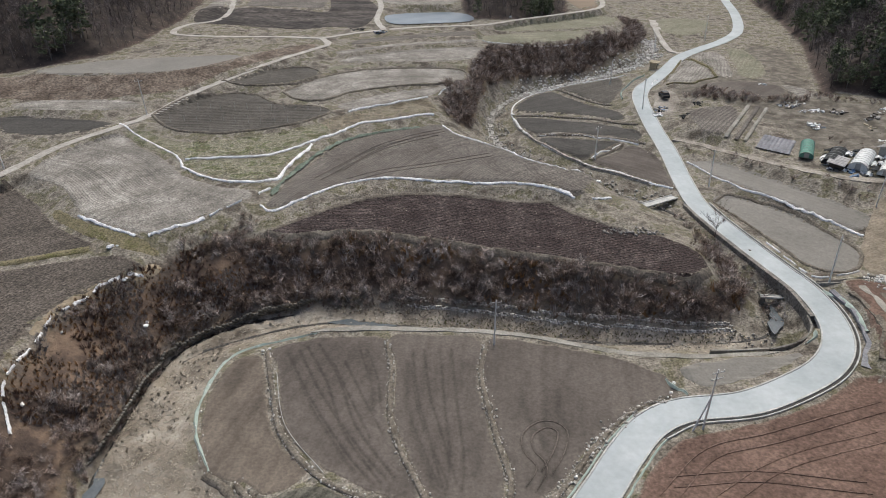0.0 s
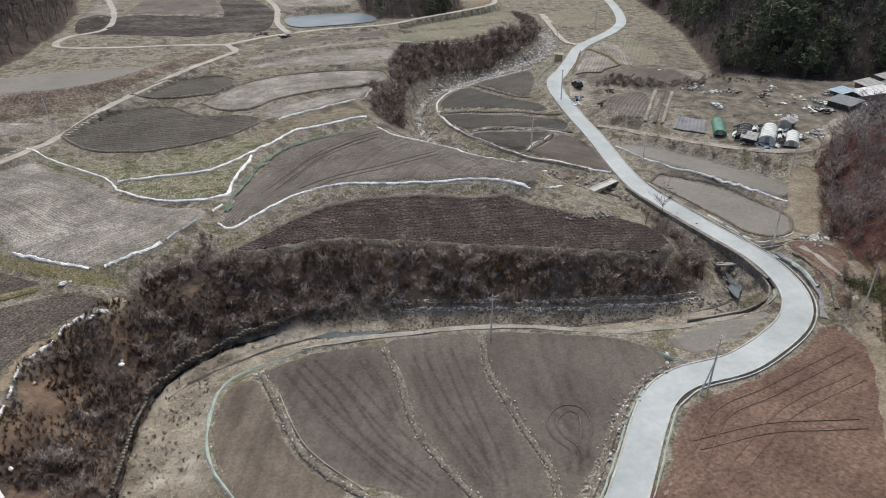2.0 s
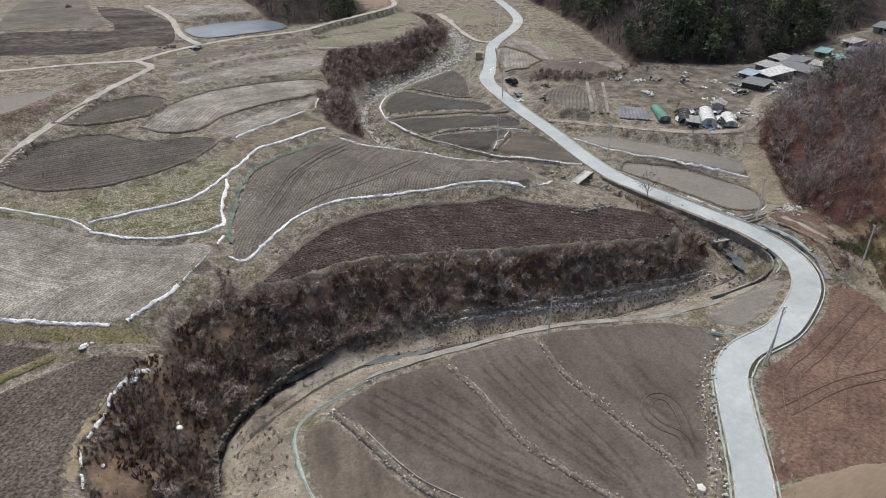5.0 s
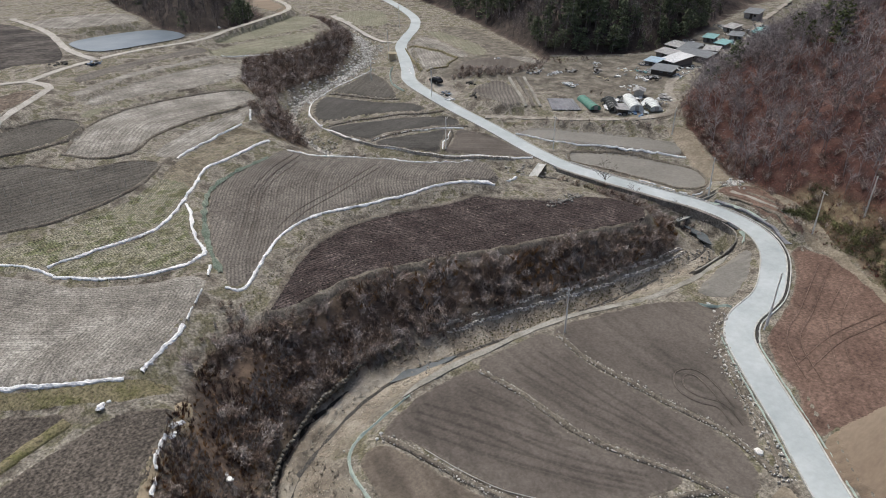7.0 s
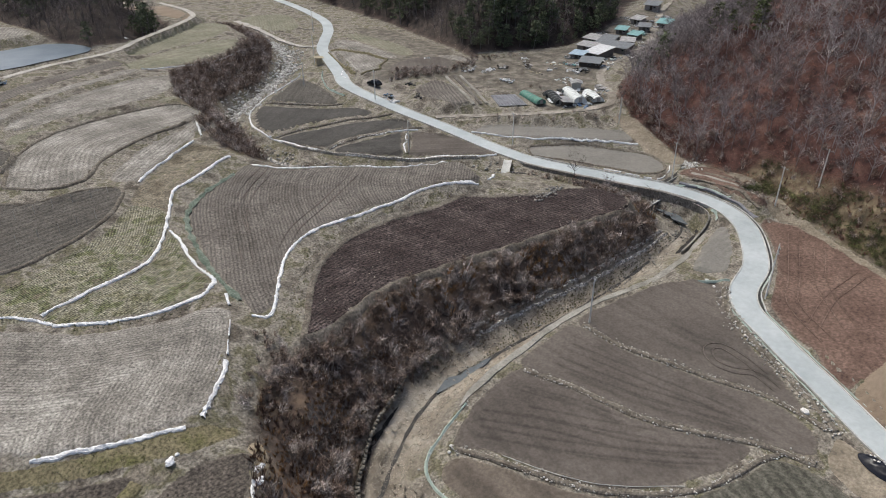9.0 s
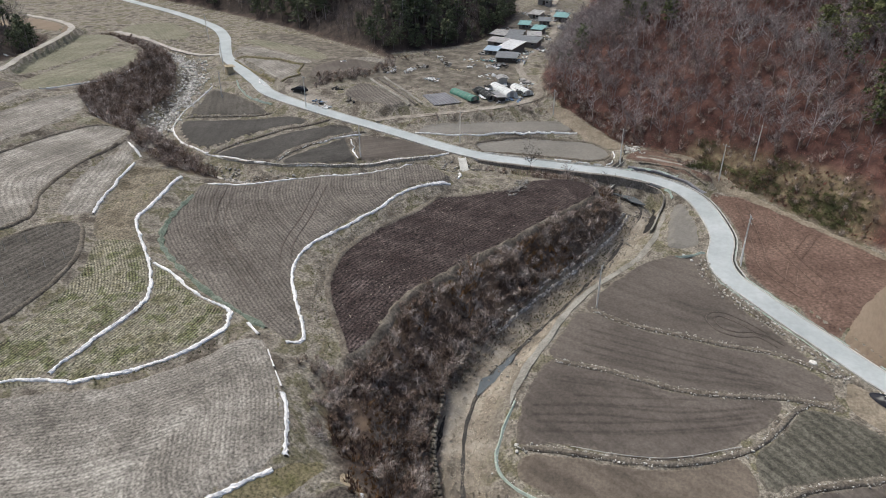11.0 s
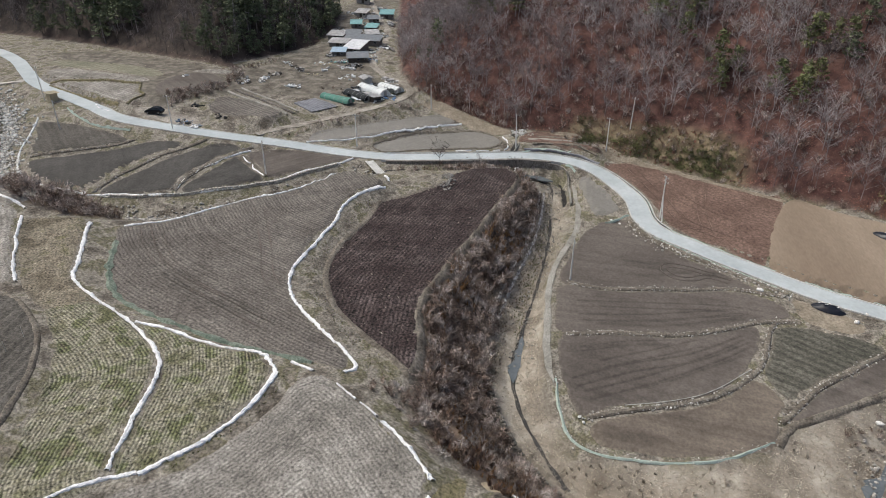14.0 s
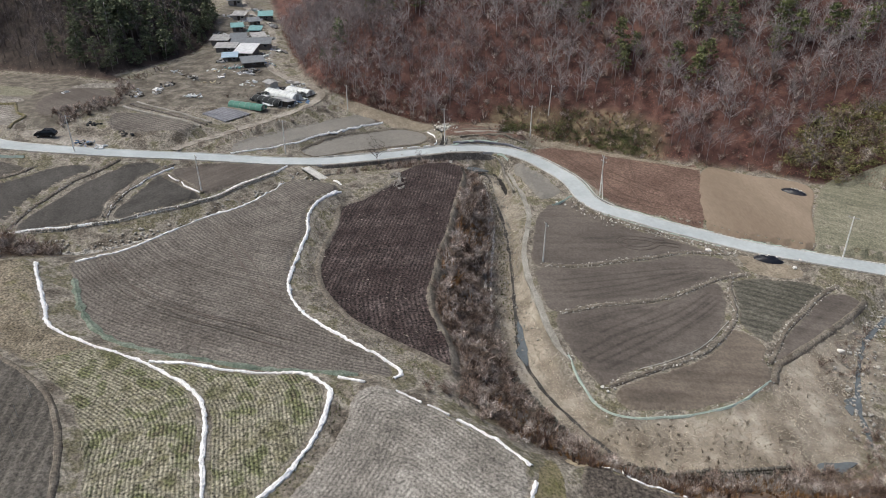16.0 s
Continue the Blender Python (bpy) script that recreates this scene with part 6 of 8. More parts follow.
# ---- white sheeting laid along the field edges ----
def white_strip(pts, wide=0.5, broken=None):
    """Sheets laid end to end along an edge, crumpled and weighed down with earth."""
    line = curve(pts, 0.2)
    n = len(line)
    t = np.gradient(line[:, :2], axis=0)
    t /= np.linalg.norm(t, axis=1)[:, None] + 1e-9
    s = np.stack([t[:, 1], -t[:, 0]], 1)
    slow = np.array([noise.noise(Vector((p[0] * 0.5, p[1] * 0.5, 5))) for p in line])
    quick = np.array([noise.noise(Vector((p[0] * 1.9, p[1] * 1.9, 8))) for p in line])
    fine = rg.normal(0, 1, (n, 7))
    top = Z(line[:, 0], line[:, 1]) + 0.16
    cols = []
    for k, (o, h) in enumerate(((-1, -0.22), (-0.85, 0.03), (-0.4, 0.08), (0, 0.11), (0.4, 0.08), (0.85, 0.03), (1, -0.22))):
        side = 0.46 * wide * o * np.clip(0.85 + 0.55 * slow + 0.7 * quick * np.sign(o + 0.1) + 0.14 * fine[:, k], 0.25, 1.8) + 0.14 * slow
        p = line[:, :2] + s * side[:, None]
        cols.append(np.column_stack([p, np.maximum(Z(p[:, 0], p[:, 1]) + 0.15, top - 0.12) + h * (1 + 0.8 * quick) + 0.03 * fine[:, (k + 3) % 7]]))
    v = np.stack(cols, 1)
    strip = new("plastic_strip")
    tagged(strip, "crumpled white plastic sheeting laid along a field edge", "plastic sheeting", "white strips along the field edges")
    strip.matrix_world = pose(line[0, 0], line[0, 1], float(Z(line[0, 0], line[0, 1])))
    a = 0
    while a < n - 4:
        b = min(n, a + rg.randint(24, 40))
        if broken is not None:
            b = min(n, a + rg.randint(8, 24))
        if n - b < 5:
            b = n
        q = v[a:b].reshape(-1, 3) - (line[0, 0], line[0, 1], float(Z(line[0, 0], line[0, 1])))
        i = np.arange(len(q)).reshape(-1, 7)
        mesh_object("sheet", q, np.stack([i[:-1, :-1], i[:-1, 1:], i[1:, 1:], i[1:, :-1]], -1).reshape(-1, 4), WHITESHEET, strip)
        a = b - 1 if broken is None else b + rg.randint(2, 6)
    return strip


white_strip([(-33.8, 106), (-32.3, 105), (-30, 106.4), (-25.5, 111.4), (-21.5, 115.4), (-17, 118.4), (-11, 120), (-2, 119.4), (5, 118.5), (11.5, 118.8), (17, 117.6), (20.5, 115.5), (22.6, 113.4)], 0.62)
white_strip([(-2.6, 152), (-0.6, 148), (2, 144.2), (6.5, 140.4), (10.5, 137.6), (15, 131), (20, 127.6), (24, 125.4), (28.4, 123.7)], 0.62)
white_strip([(-53, 123), (-45.5, 124.5), (-40, 125.4), (-36, 127.4), (-31.5, 132.6), (-27, 139.6), (-22, 147.3), (-18.5, 149.4), (-14, 151.7), (-9, 154.3), (-4.8, 156.3)], 0.62)
white_strip([(-52.8, 120.2), (-49, 117), (-45.5, 115), (-42, 113.7), (-37, 112.9), (-34.4, 114.6), (-33, 116.4), (-32.6, 121), (-31.6, 126), (-30.4, 130), (-29.9, 133.6)], 0.66)
white_strip([(-74, 141.5), (-70, 138.2), (-66, 134.4), (-60.5, 129.4), (-55.5, 124.8), (-53.6, 122.2), (-52.6, 120.4)], 0.5)
white_strip([(-63, 99.8), (-60, 98.2), (-57, 96.4), (-53.5, 94.6), (-50.4, 93.2)], 0.55)
white_strip([(-48.4, 93.2), (-46.2, 95), (-44.6, 96.4), (-43, 97.8), (-41.6, 99.6)], 0.7)
white_strip([(-41, 100.4), (-39, 103), (-37, 105.8)], 0.22, 0.05)
white_strip([(-33.6, 112.2), (-34.2, 111), (-35, 109.2)], 0.55)
white_strip([(-25, 153.6), (-21, 157.1), (-16, 160.5), (-12.6, 163), (-6.6, 166.6)], 0.5)
white_strip([(-0.5, 176), (-2.6, 171), (-4, 168)], 0.55)
white_strip([(6, 193), (7.5, 199), (11, 204)], 0.45, -0.1)
white_strip([(53, 209), (42, 203.2), (33, 199), (24, 192.6), (17.6, 182.6), (15.4, 173), (16, 168), (17, 161), (19.4, 155), (23.4, 146.4), (29, 140.2), (35, 135), (41, 128.6), (45, 126.2)], 0.5)
white_strip([(21, 155.8), (26, 156.2), (31, 155.2), (37, 153.2), (43.5, 149.6)], 0.42)
white_strip([(39.4, 149.6), (37, 147.6), (36.6, 146.4), (34, 145.2), (31, 141.6)], 0.4)
white_strip([(51.7, 139.2), (54.3, 132.5), (57.8, 126.1), (62, 121), (66.6, 113.6), (69.3, 108.9), (72, 104.6)], 0.42)
white_strip([(65.5, 93.6), (62, 92.2), (58, 92.4), (56.6, 97), (55, 104)], 0.35, -0.25)
white_strip([(26, 113.6), (28, 114.2), (29.8, 115.3)], 0.6)
white_strip([(-46.6, 85.6), (-48.6, 84), (-50.6, 81.4), (-51.6, 78.6), (-53.4, 75)], 0.42, -0.05)
white_strip([(-53.9, 73.5), (-53.6, 67), (-53.3, 61), (-50.6, 56.4)], 0.35, -0.1)
white_strip([(9, 219), (20, 217.4), (33, 220), (50, 228)], 0.4)
white_strip([(57, 192), (58.5, 195.5), (61, 198)], 0.4, -0.1)

hose_line = curve([(-23.9, 71.9, 0), (-21.7, 64.6, 0), (-19.4, 60.0, 0), (-14.3, 53.9, 0)], 0.6)
hose_line[:, 2] = Z(hose_line[:, 0], hose_line[:, 1]) + 0.16
hose_shape = joined(*[tube(a, b, 0.045, 0.045, 5) for a, b in zip(hose_line[:-1], hose_line[1:])])
tagged(mesh_object("hose", *hose_shape, KERB), "thin pale hose lying across a tilled field", "hose")

# ---- teal net fences ----
def net_fence(pts, high, label, posts=3.0, wide=1.0, mat=None):
    f0 = new("net_fence")
    tagged(f0, label, "fence", "low net fences")
    line = curve(pts, 0.5)
    z = Z(line[:, 0], line[:, 1])
    sag = np.array([noise.noise(Vector((p[0] * 0.6, p[1] * 0.6, 2))) for p in line])
    t = np.gradient(line[:, :2], axis=0)
    t /= np.linalg.norm(t, axis=1)[:, None]
    s = np.stack([t[:, 1], -t[:, 0]], 1)
    cols = [np.column_stack([line[:, :2] + s * (wide * o * (1 + 1.4 * sag) + 0.25 * sag * (h > 0))[:, None], z + 0.02 + high * h * (1 + 0.8 * sag)]) for o, h in ((-0.2, 0.06), (-0.08, 0.5), (0.0, 1.0), (0.06, 0.98), (0.12, 0.5), (0.22, 0.0))]
    m = len(cols)
    i = np.arange(len(line) * m).reshape(len(line), m)
    q = np.stack([i[:-1, :-1], i[:-1, 1:], i[1:, 1:], i[1:, :-1]], -1).reshape(-1, 4)
    mesh_object("net", np.stack(cols, 1).reshape(-1, 3), q, mat or TEALNET, f0)
    for k in range(0, len(line), max(1, int(posts / 0.5))):
        v, f = tube((line[k, 0], line[k, 1], z[k] - 0.2), (line[k, 0] + 0.03, line[k, 1], z[k] + high * 1.25), 0.03, 0.025, 5)
        mesh_object("post", v, f, STEEL, f0)
    return f0


GREENNET = material("dull_green_netting", [(0.085, 0.115, 0.088), (0.21, 0.245, 0.20)], 0.5, 3.0, 0.9, 0.3, 0.02, spread=0.16)
TEALNET = plain("faded_teal_netting", (0.40, 0.48, 0.43), 0.85)
net_fence([(-20, 80.8), (-25, 80.2), (-29.6, 78.8), (-32, 75.6), (-32.6, 70.5), (-32.5, 65.5), (-31.2, 60.5), (-29.2, 57), (-27.6, 54.4)], 0.2, "low faded teal net fence round a tilled field")
net_fence([(28.8, 70.8), (29.6, 68.6), (30.2, 66.2)], 0.35, "teal net fence by the road")
net_fence([(49.4, 76.2), (50.8, 76.9), (51.6, 78.4)], 0.4, "teal net fence at the bend of the road")
edge_line = offset([p for p in ROAD if 26 < p[1] < 66], 2.6, 3.0)
net_fence([tuple(p) for p in edge_line], 0.1, "low mint-green net along the road verge", 3.0, 0.6)
edge_line = offset([p for p in ROAD if 40 < p[1] < 66], -2.5, 3.0)
net_fence([tuple(p) for p in edge_line[:-3]], 0.08, "low mint-green net along the road verge", 3.0, 0.6)
net_fence([(57.6, 88.6), (58.9, 85.4), (59.0, 81.4), (58.2, 77.0)], 0.2, "grey-green net beside the strips", 3.0, 2.0)
net_fence([(-8, 150.2), (-17, 145.8), (-23.4, 140.4), (-27, 133.6), (-30, 125), (-32, 117), (-33, 110)], 0.3, "dull green net along the edge of a field", 3.0, 2.6, GREENNET)
net_fence([(46, 180), (47.6, 188), (53, 198), (58, 204)], 0.5, "green net fence along the upper road")

# ---- utility poles ----
def utility_pole(x, y, high, yaw, lean=(0.0, 0.0), arms=1, stay=False, z=None):
    p = thing("utility_pole", x, y, "tall pale concrete utility pole with steel crossarm" if not stay else "tall pale concrete utility pole braced by a shorter strut", "utility pole", yaw, z, "utility poles")
    top = (lean[0] * high, lean[1] * high, high)
    part("shaft", tube((0, 0, -0.6), top, 0.145, 0.085, 10), POLE, p)
    for k in range(arms):
        h = high - 0.35 - 0.9 * k
        cx, cy = lean[0] * h, lean[1] * h
        arm = part("crossarm", box(cx - 0.85, cx + 0.85, cy - 0.16, cy - 0.08, h - 0.05, h + 0.05, 0.01), STEEL, p)
        for o in (-0.75, 0.0, 0.75):
            part("insulator", joined(tube((cx + o, cy - 0.12, h + 0.05), (cx + o, cy - 0.12, h + 0.14), 0.03, 0.03, 6), tube((cx + o, cy - 0.12, h + 0.14), (cx + o, cy - 0.12, h + 0.24), 0.07, 0.05, 6)), PORCELAIN, p)
    if stay:
        part("strut", tube((-1.3, 0.2, -0.3), (lean[0] * high * 0.6, 0, high * 0.55), 0.12, 0.09, 8), POLE, p)
    return p


utility_pole(30.2, 60.3, 8.9, 20, (0.02, 0.0), 2, True)
utility_pole(59.0, 90.0, 8.3, 70, (0.02, 0.02), 1)
utility_pole(59.0, 69.0, 8.2, 60, (0, 0), 1)
utility_pole(64.0, 63.5, 7.8, 60, (-0.04, 0.03), 1)
utility_pole(6.2, 78.2, 7.7, 10, (0.0, 0.0), 1)
utility_pole(0.0, 26.0, 8.4, 40, (0.05, -0.04), 1)
utility_pole(31.8, 141.5, 7.6, 30, (0, 0), 1)
utility_pole(52.6, 127.2, 7.9, 80, (-0.02, 0.03), 1)
utility_pole(49.4, 171.2, 8.2, 80, (-0.04, 0.04), 1)
utility_pole(78.5, 113.5, 6.6, 40, (0, 0), 1)
utility_pole(62.6, 213.5, 9.0, 60, (0, 0.02), 1)
utility_pole(90.5, 249.0, 8.5, 60, (0, 0.02), 1)
utility_pole(-70.4, 147.6, 8.0, 30, (-0.05, 0), 1)
utility_pole(-86.4, 118.4, 8.0, 30, (-0.03, 0), 1)
utility_pole(46.5, 198.5, 7.0, 60, (0, 0), 1)

# ---- covered heaps beside the road ----
def covered_heap(x, y, yaw, long_, wide, high, label):
    h = thing("covered_heap", x, y, label, "covered heap", yaw, group="heaps under black film")
    v, f = [], []
    n, m = 22, 14
    for i in range(n):
        for j in range(m):
            u, w = i / (n - 1) * 2 - 1, j / (m - 1) * 2 - 1
            a, b = u * math.sqrt(max(0, 1 - w * w / 2)), w * math.sqrt(max(0, 1 - u * u / 2))
            r = min(1, math.hypot(a, b))
            z = high * (1 - r ** 2.6) * (0.85 + 0.3 * noise.noise(Vector((u * 2.3 + x, w * 2.3, 4)))) + 0.2 * noise.noise(Vector((u * 5, w * 4, x))) * (1 - r ** 4)
            v.append((a * long_ / 2, b * wide / 2, max(z, 0) - 0.06))
    f = [[i * m + j, (i + 1) * m + j, (i + 1) * m + j + 1, i * m + j + 1] for i in range(n - 1) for j in range(m - 1)]
    film = mesh_object("film", v, f, BLACKFILM, h, True)
    tagged(film, "glossy black plastic film")
    for k in range(9):
        i, j = rg.randint(4, n - 4), rg.randint(3, m - 3)
        q = v[i * m + j]
        s, fs = stone_shape(k)
        mesh_object("weight", s * 0.34 + np.array(q) + (0, 0, 0.08), fs.tolist(), PALESTONE, h)
    return h


covered_heap(2.0, 38.4, 62, 5.2, 2.4, 0.9, "oval heap under shiny black film beside the road")
covered_heap(22.0, 22.6, 42, 5.6, 2.2, 0.9, "oval heap under shiny black film on bare earth")


def sack_pile(x, y, n, size, label):
    p = thing("sack_pile", x, y, label, "sacks")
    for k in range(n):
        bm = bmesh.new()
        bmesh.ops.create_icosphere(bm, subdivisions=2, radius=0.5)
        s = size * rg.uniform(0.7, 1.1)
        o = Vector((rg.normal(0, size * 0.5), rg.normal(0, size * 0.5), size * (0.22 + 0.3 * (k % 3 == 0))))
        for q in bm.verts:
            q.co = Vector((q.co.x * s * 1.3, q.co.y * s, q.co.z * s * 0.7)) * (1 + 0.55 * noise.noise(q.co * 4 + o * 5)) + o
        me = bpy.data.meshes.new("sack")
        bm.to_mesh(me)
        bm.free()
        me.materials.append(WHITESHEET)
        ob = new("sack", me)
        ob.parent = p
    return p


sack_pile(-53.5, 90.9, 9, 0.55, "heap of crumpled white sacks between two fields")
sack_pile(28.8, 123.8, 4, 0.7, "white bundled sheeting at the end of a field")
sack_pile(-44.6, 79.4, 4, 0.6, "white plastic rubbish caught in the brush")
sack_pile(15.6, 172.4, 3, 0.6, "white bundled sheeting at the corner of a dark field")
sack_pile(-48.6, 83.4, 4, 0.5, "white rubbish at the edge of the bank")

# ---- cars ----
def car(x, y, yaw, label):
    c = thing("car", x, y, label, "car", yaw, float(Z(x, y)) + 0.12)
    prof = [(-2.2, 0.35), (-2.25, 0.75), (-2.1, 0.98), (-1.95, 1.05), (-1.55, 1.55), (-1.2, 1.66), (0.3, 1.66), (0.95, 1.12), (1.9, 0.98), (2.2, 0.8), (2.25, 0.4)]
    v, f = [], []
    for s in (-1, 1):
        for px, pz in prof:
            v.append((px, s * (0.9 if pz < 1.1 else 0.72), pz))
    n = len(prof)
    f = [[i, i + 1, n + i + 1, n + i] for i in range(n - 1)] + [list(range(n))[::-1], list(range(n, 2 * n)), [0, n, 2 * n - 1, n - 1]]
    part("body", (np.array(v), f), CARPAINT, c)
    for s in (-1, 1):
        part("side_window", (np.array([(-1.5, s * 0.76, 1.48), (-1.75, s * 0.885, 1.12), (0.75, s * 0.885, 1.15), (0.25, s * 0.76, 1.54)]) + (0, s * 0.02, 0), [[0, 1, 2, 3] if s > 0 else [3, 2, 1, 0]]), GLASS, c)
        for px in (-1.35, 1.4):
            w = part("wheel", tube((px, s * 0.72, 0.33), (px, s * 0.93, 0.33), 0.34, 0.34, 14), RUBBER, c)
            part("rim", tube((px, s * 0.93, 0.33), (px, s * 0.945, 0.33), 0.2, 0.18, 10), STEEL, w)
    part("windscreen", (np.array([(0.36, -0.7, 1.6), (0.36, 0.7, 1.6), (0.93, 0.82, 1.17), (0.93, -0.82, 1.17)]) + (0.03, 0, 0.02), [[0, 3, 2, 1]]), GLASS, c)
    for s in (-1, 1):
        part("headlight", box(2.16, 2.26, s * 0.7 - 0.16, s * 0.7 + 0.16, 0.68, 0.84, 0.02), PORCELAIN, c)
    return c


car(57.1, 179.7, 92, "black estate car parked on gravel beside the road")

# ---- farmyard ----
def tunnel(x, y, yaw, length, wide, high, mat, label, ribs=8, name="greenhouse", torn=0):
    g = thing(name, x, y, label, "greenhouse", yaw)
    a = np.linspace(0, math.pi, 11)
    xs = np.linspace(-length / 2, length / 2, 14)
    v = [(q, -math.cos(b) * wide / 2 * (1 + 0.03 * noise.noise(Vector((q, b * 2, x)))), math.sin(b) ** 0.8 * high * (1 + 0.05 * noise.noise(Vector((q * 0.9, b * 3, y))))) for q in xs for b in a]
    f = [[i * 11 + j, (i + 1) * 11 + j, (i + 1) * 11 + j + 1, i * 11 + j + 1] for i in range(13) for j in range(10)]
    part("cover", (np.array(v), f), mat, g)
    for s in (-1, 1):
        q = s * (length / 2 - 0.02)
        end = [(q, -math.cos(b) * wide / 2 * 0.98, math.sin(b) ** 0.8 * high * 0.97) for b in a]
        part("end_wall", (np.array(end), [list(range(11))]), mat, g)
        part("door", box(q - 0.04, q + 0.04, -0.5, 0.5, 0, min(1.7, high * 0.8)), STEEL, g)
    for q in np.linspace(-length / 2, length / 2, ribs):
        hoops = [tube((q, -math.cos(b0) * wide / 2 * 1.02, math.sin(b0) ** 0.8 * high * 1.02), (q, -math.cos(b1) * wide / 2 * 1.02, math.sin(b1) ** 0.8 * high * 1.02), 0.03, 0.03, 5) for b0, b1 in zip(a[:-1], a[1:])]
        part("hoop", joined(*hoops), STEEL, g)
    for k in range(torn):
        cx, cy, w, h = rg.uniform(-length / 2, length / 2), rg.choice([-1, 1]) * wide * rg.uniform(0.25, 0.7), rg.uniform(1.0, 2.4), rg.uniform(0.7, 1.6)
        tilt = rg.uniform(0.1, 0.6) * high
        q = [(cx + (u - 0.5) * w * (1 + 0.3 * noise.noise(Vector((t * 3, k, 1)))), cy + (t - 0.5) * h * (1 + 0.3 * noise.noise(Vector((u * 3, k, 2)))), max(0.05, tilt * (1.4 - abs(t - 0.5)) + 0.35 * noise.noise(Vector((u * 3, t * 3, k + x))))) for u in np.linspace(0, 1, 7) for t in np.linspace(0, 1, 6)]
        part("loose_sheet", (np.array(q), [[a * 6 + b, (a + 1) * 6 + b, (a + 1) * 6 + b + 1, a * 6 + b + 1] for a in range(6) for b in range(5)]), (ROOFWHITE, DARKCLOTH, VINYL, DARKCLOTH)[k % 4], g)
    return g


tunnel(84.4, 130.6, 52, 10.5, 3.6, 1.75, VINYL, "white vinyl tunnel greenhouse in a farmyard", 9, torn=9)
tunnel(87.4, 126.4, 52, 8, 3.0, 1.45, VINYL, "white vinyl tunnel greenhouse with torn cover", 7, torn=10)
tunnel(80.4, 133.8, 52, 9.5, 3.2, 1.35, DARKCLOTH, "low dark tunnel with torn pale covers", 6, torn=16)
tunnel(77.0, 138.8, 63, 10, 2.8, 1.25, TEAL, "low teal netting tunnel over vegetable beds", 7)



def shed(x, y, yaw, lx, ly, high, rise, roof, wall, label, windows=2, name="shed", mono=False):
    s = thing(name, x, y, label, "shed" if name == "shed" else "house", yaw)
    t = 0.15
    walls = [box(-lx / 2, lx / 2, -ly / 2, -ly / 2 + t, -0.6, high), box(-lx / 2, lx / 2, ly / 2 - t, ly / 2, -0.6, high), box(-lx / 2, -lx / 2 + t, -ly / 2 + t, ly / 2 - t, -0.6, high), box(lx / 2 - t, lx / 2, -ly / 2 + t, ly / 2 - t, -0.6, high)]
    for w in walls:
        part("wall", w, wall, s)
    e, th = 0.5, 0.1
    if mono:
        v = np.array([(a * (lx / 2 + e), b * (ly / 2 + e), high + 0.02 + (rise if b > 0 else 0) + c) for c in (0, th) for b in (-1, 1) for a in (-1, 1)])
        r = part("roof", (v, [[0, 2, 3, 1], [4, 5, 7, 6], [0, 1, 5, 4], [2, 6, 7, 3], [0, 4, 6, 2], [1, 3, 7, 5]]), roof, s)
        for q in np.arange(-lx / 2, lx / 2 + 0.1, 0.9):
            part("roof_rib", tube((q, -ly / 2 - e, high + 0.14), (q, ly / 2 + e, high + rise + 0.14), 0.04, 0.04, 4), roof, r)
        for a in (-1, 1):
            w = a * (lx / 2 - 0.06)
            part("gable", (np.array([(w, -ly / 2, high), (w, ly / 2, high), (w, ly / 2, high + rise * 0.9)]), [[0, 1, 2]]), wall, s)
        part("back_wall", box(-lx / 2, lx / 2, ly / 2 - t, ly / 2 - 0.01, high + 0.003, high + rise * 0.88), wall, s)
    else:
        for b in (-1, 1):
            v = np.array([(a * (lx / 2 + e), y0, z0 + c) for c in (0, th) for y0, z0 in ((b * (ly / 2 + e), high - 0.1), (b * 0.02, high + rise)) for a in (-1, 1)])
            f = [[0, 2, 3, 1], [4, 5, 7, 6], [0, 1, 5, 4], [2, 6, 7, 3], [0, 4, 6, 2], [1, 3, 7, 5]]
            r = part("roof", (v, f), roof, s)
            for q in np.arange(-lx / 2, lx / 2, 0.9):
                part("roof_rib", tube((q, b * (ly / 2 + e), high + 0.03), (q, b * 0.05, high + rise + 0.12), 0.04, 0.04, 4), roof, r)
        gable = np.array([(a * (lx / 2 - 0.05), b, z0) for a in (-1, 1) for b, z0 in ((-ly / 2, high), (ly / 2, high), (0, high + rise * 0.96))])
        part("gable", (gable[:3], [[0, 1, 2]]), wall, s)
        part("gable", (gable[3:], [[0, 2, 1]]), wall, s)
    part("door", box(-0.5, 0.5, -ly / 2 - 0.05, -ly / 2 - 0.004, 0, min(2.0, high * 0.94)), DARKWOOD, s)
    for k in range(windows):
        q = (k - (windows - 1) / 2) * lx / (windows + 0.5) + 1.3
        w = part("window", box(q - 0.5, q + 0.5, -ly / 2 - 0.06, -ly / 2 - 0.004, 0.45 * high, 0.85 * high), STEEL, s)
        part("pane", box(q - 0.42, q + 0.42, -ly / 2 - 0.075, -ly / 2 - 0.064, 0.45 * high + 0.06, 0.85 * high - 0.06), GLASS, w)
    return s


shed(79.0, 129.8, 52, 5.0, 2.4, 1.0, 0.35, ROOFPALE, DARKWOOD, "low farm shed with patched white sheet roof", 1, mono=True)
shed(91.5, 134.2, 35, 3.0, 2.4, 1.7, 0.4, ROOFPALE, WALLPAINT, "small grey block outhouse beside the track", 1)
shed(62.4, 211.0, 60, 2.3, 1.9, 2.0, 0.15, HUTPAINT, HUTPAINT, "small beige pump hut beside the road", 1, mono=True)
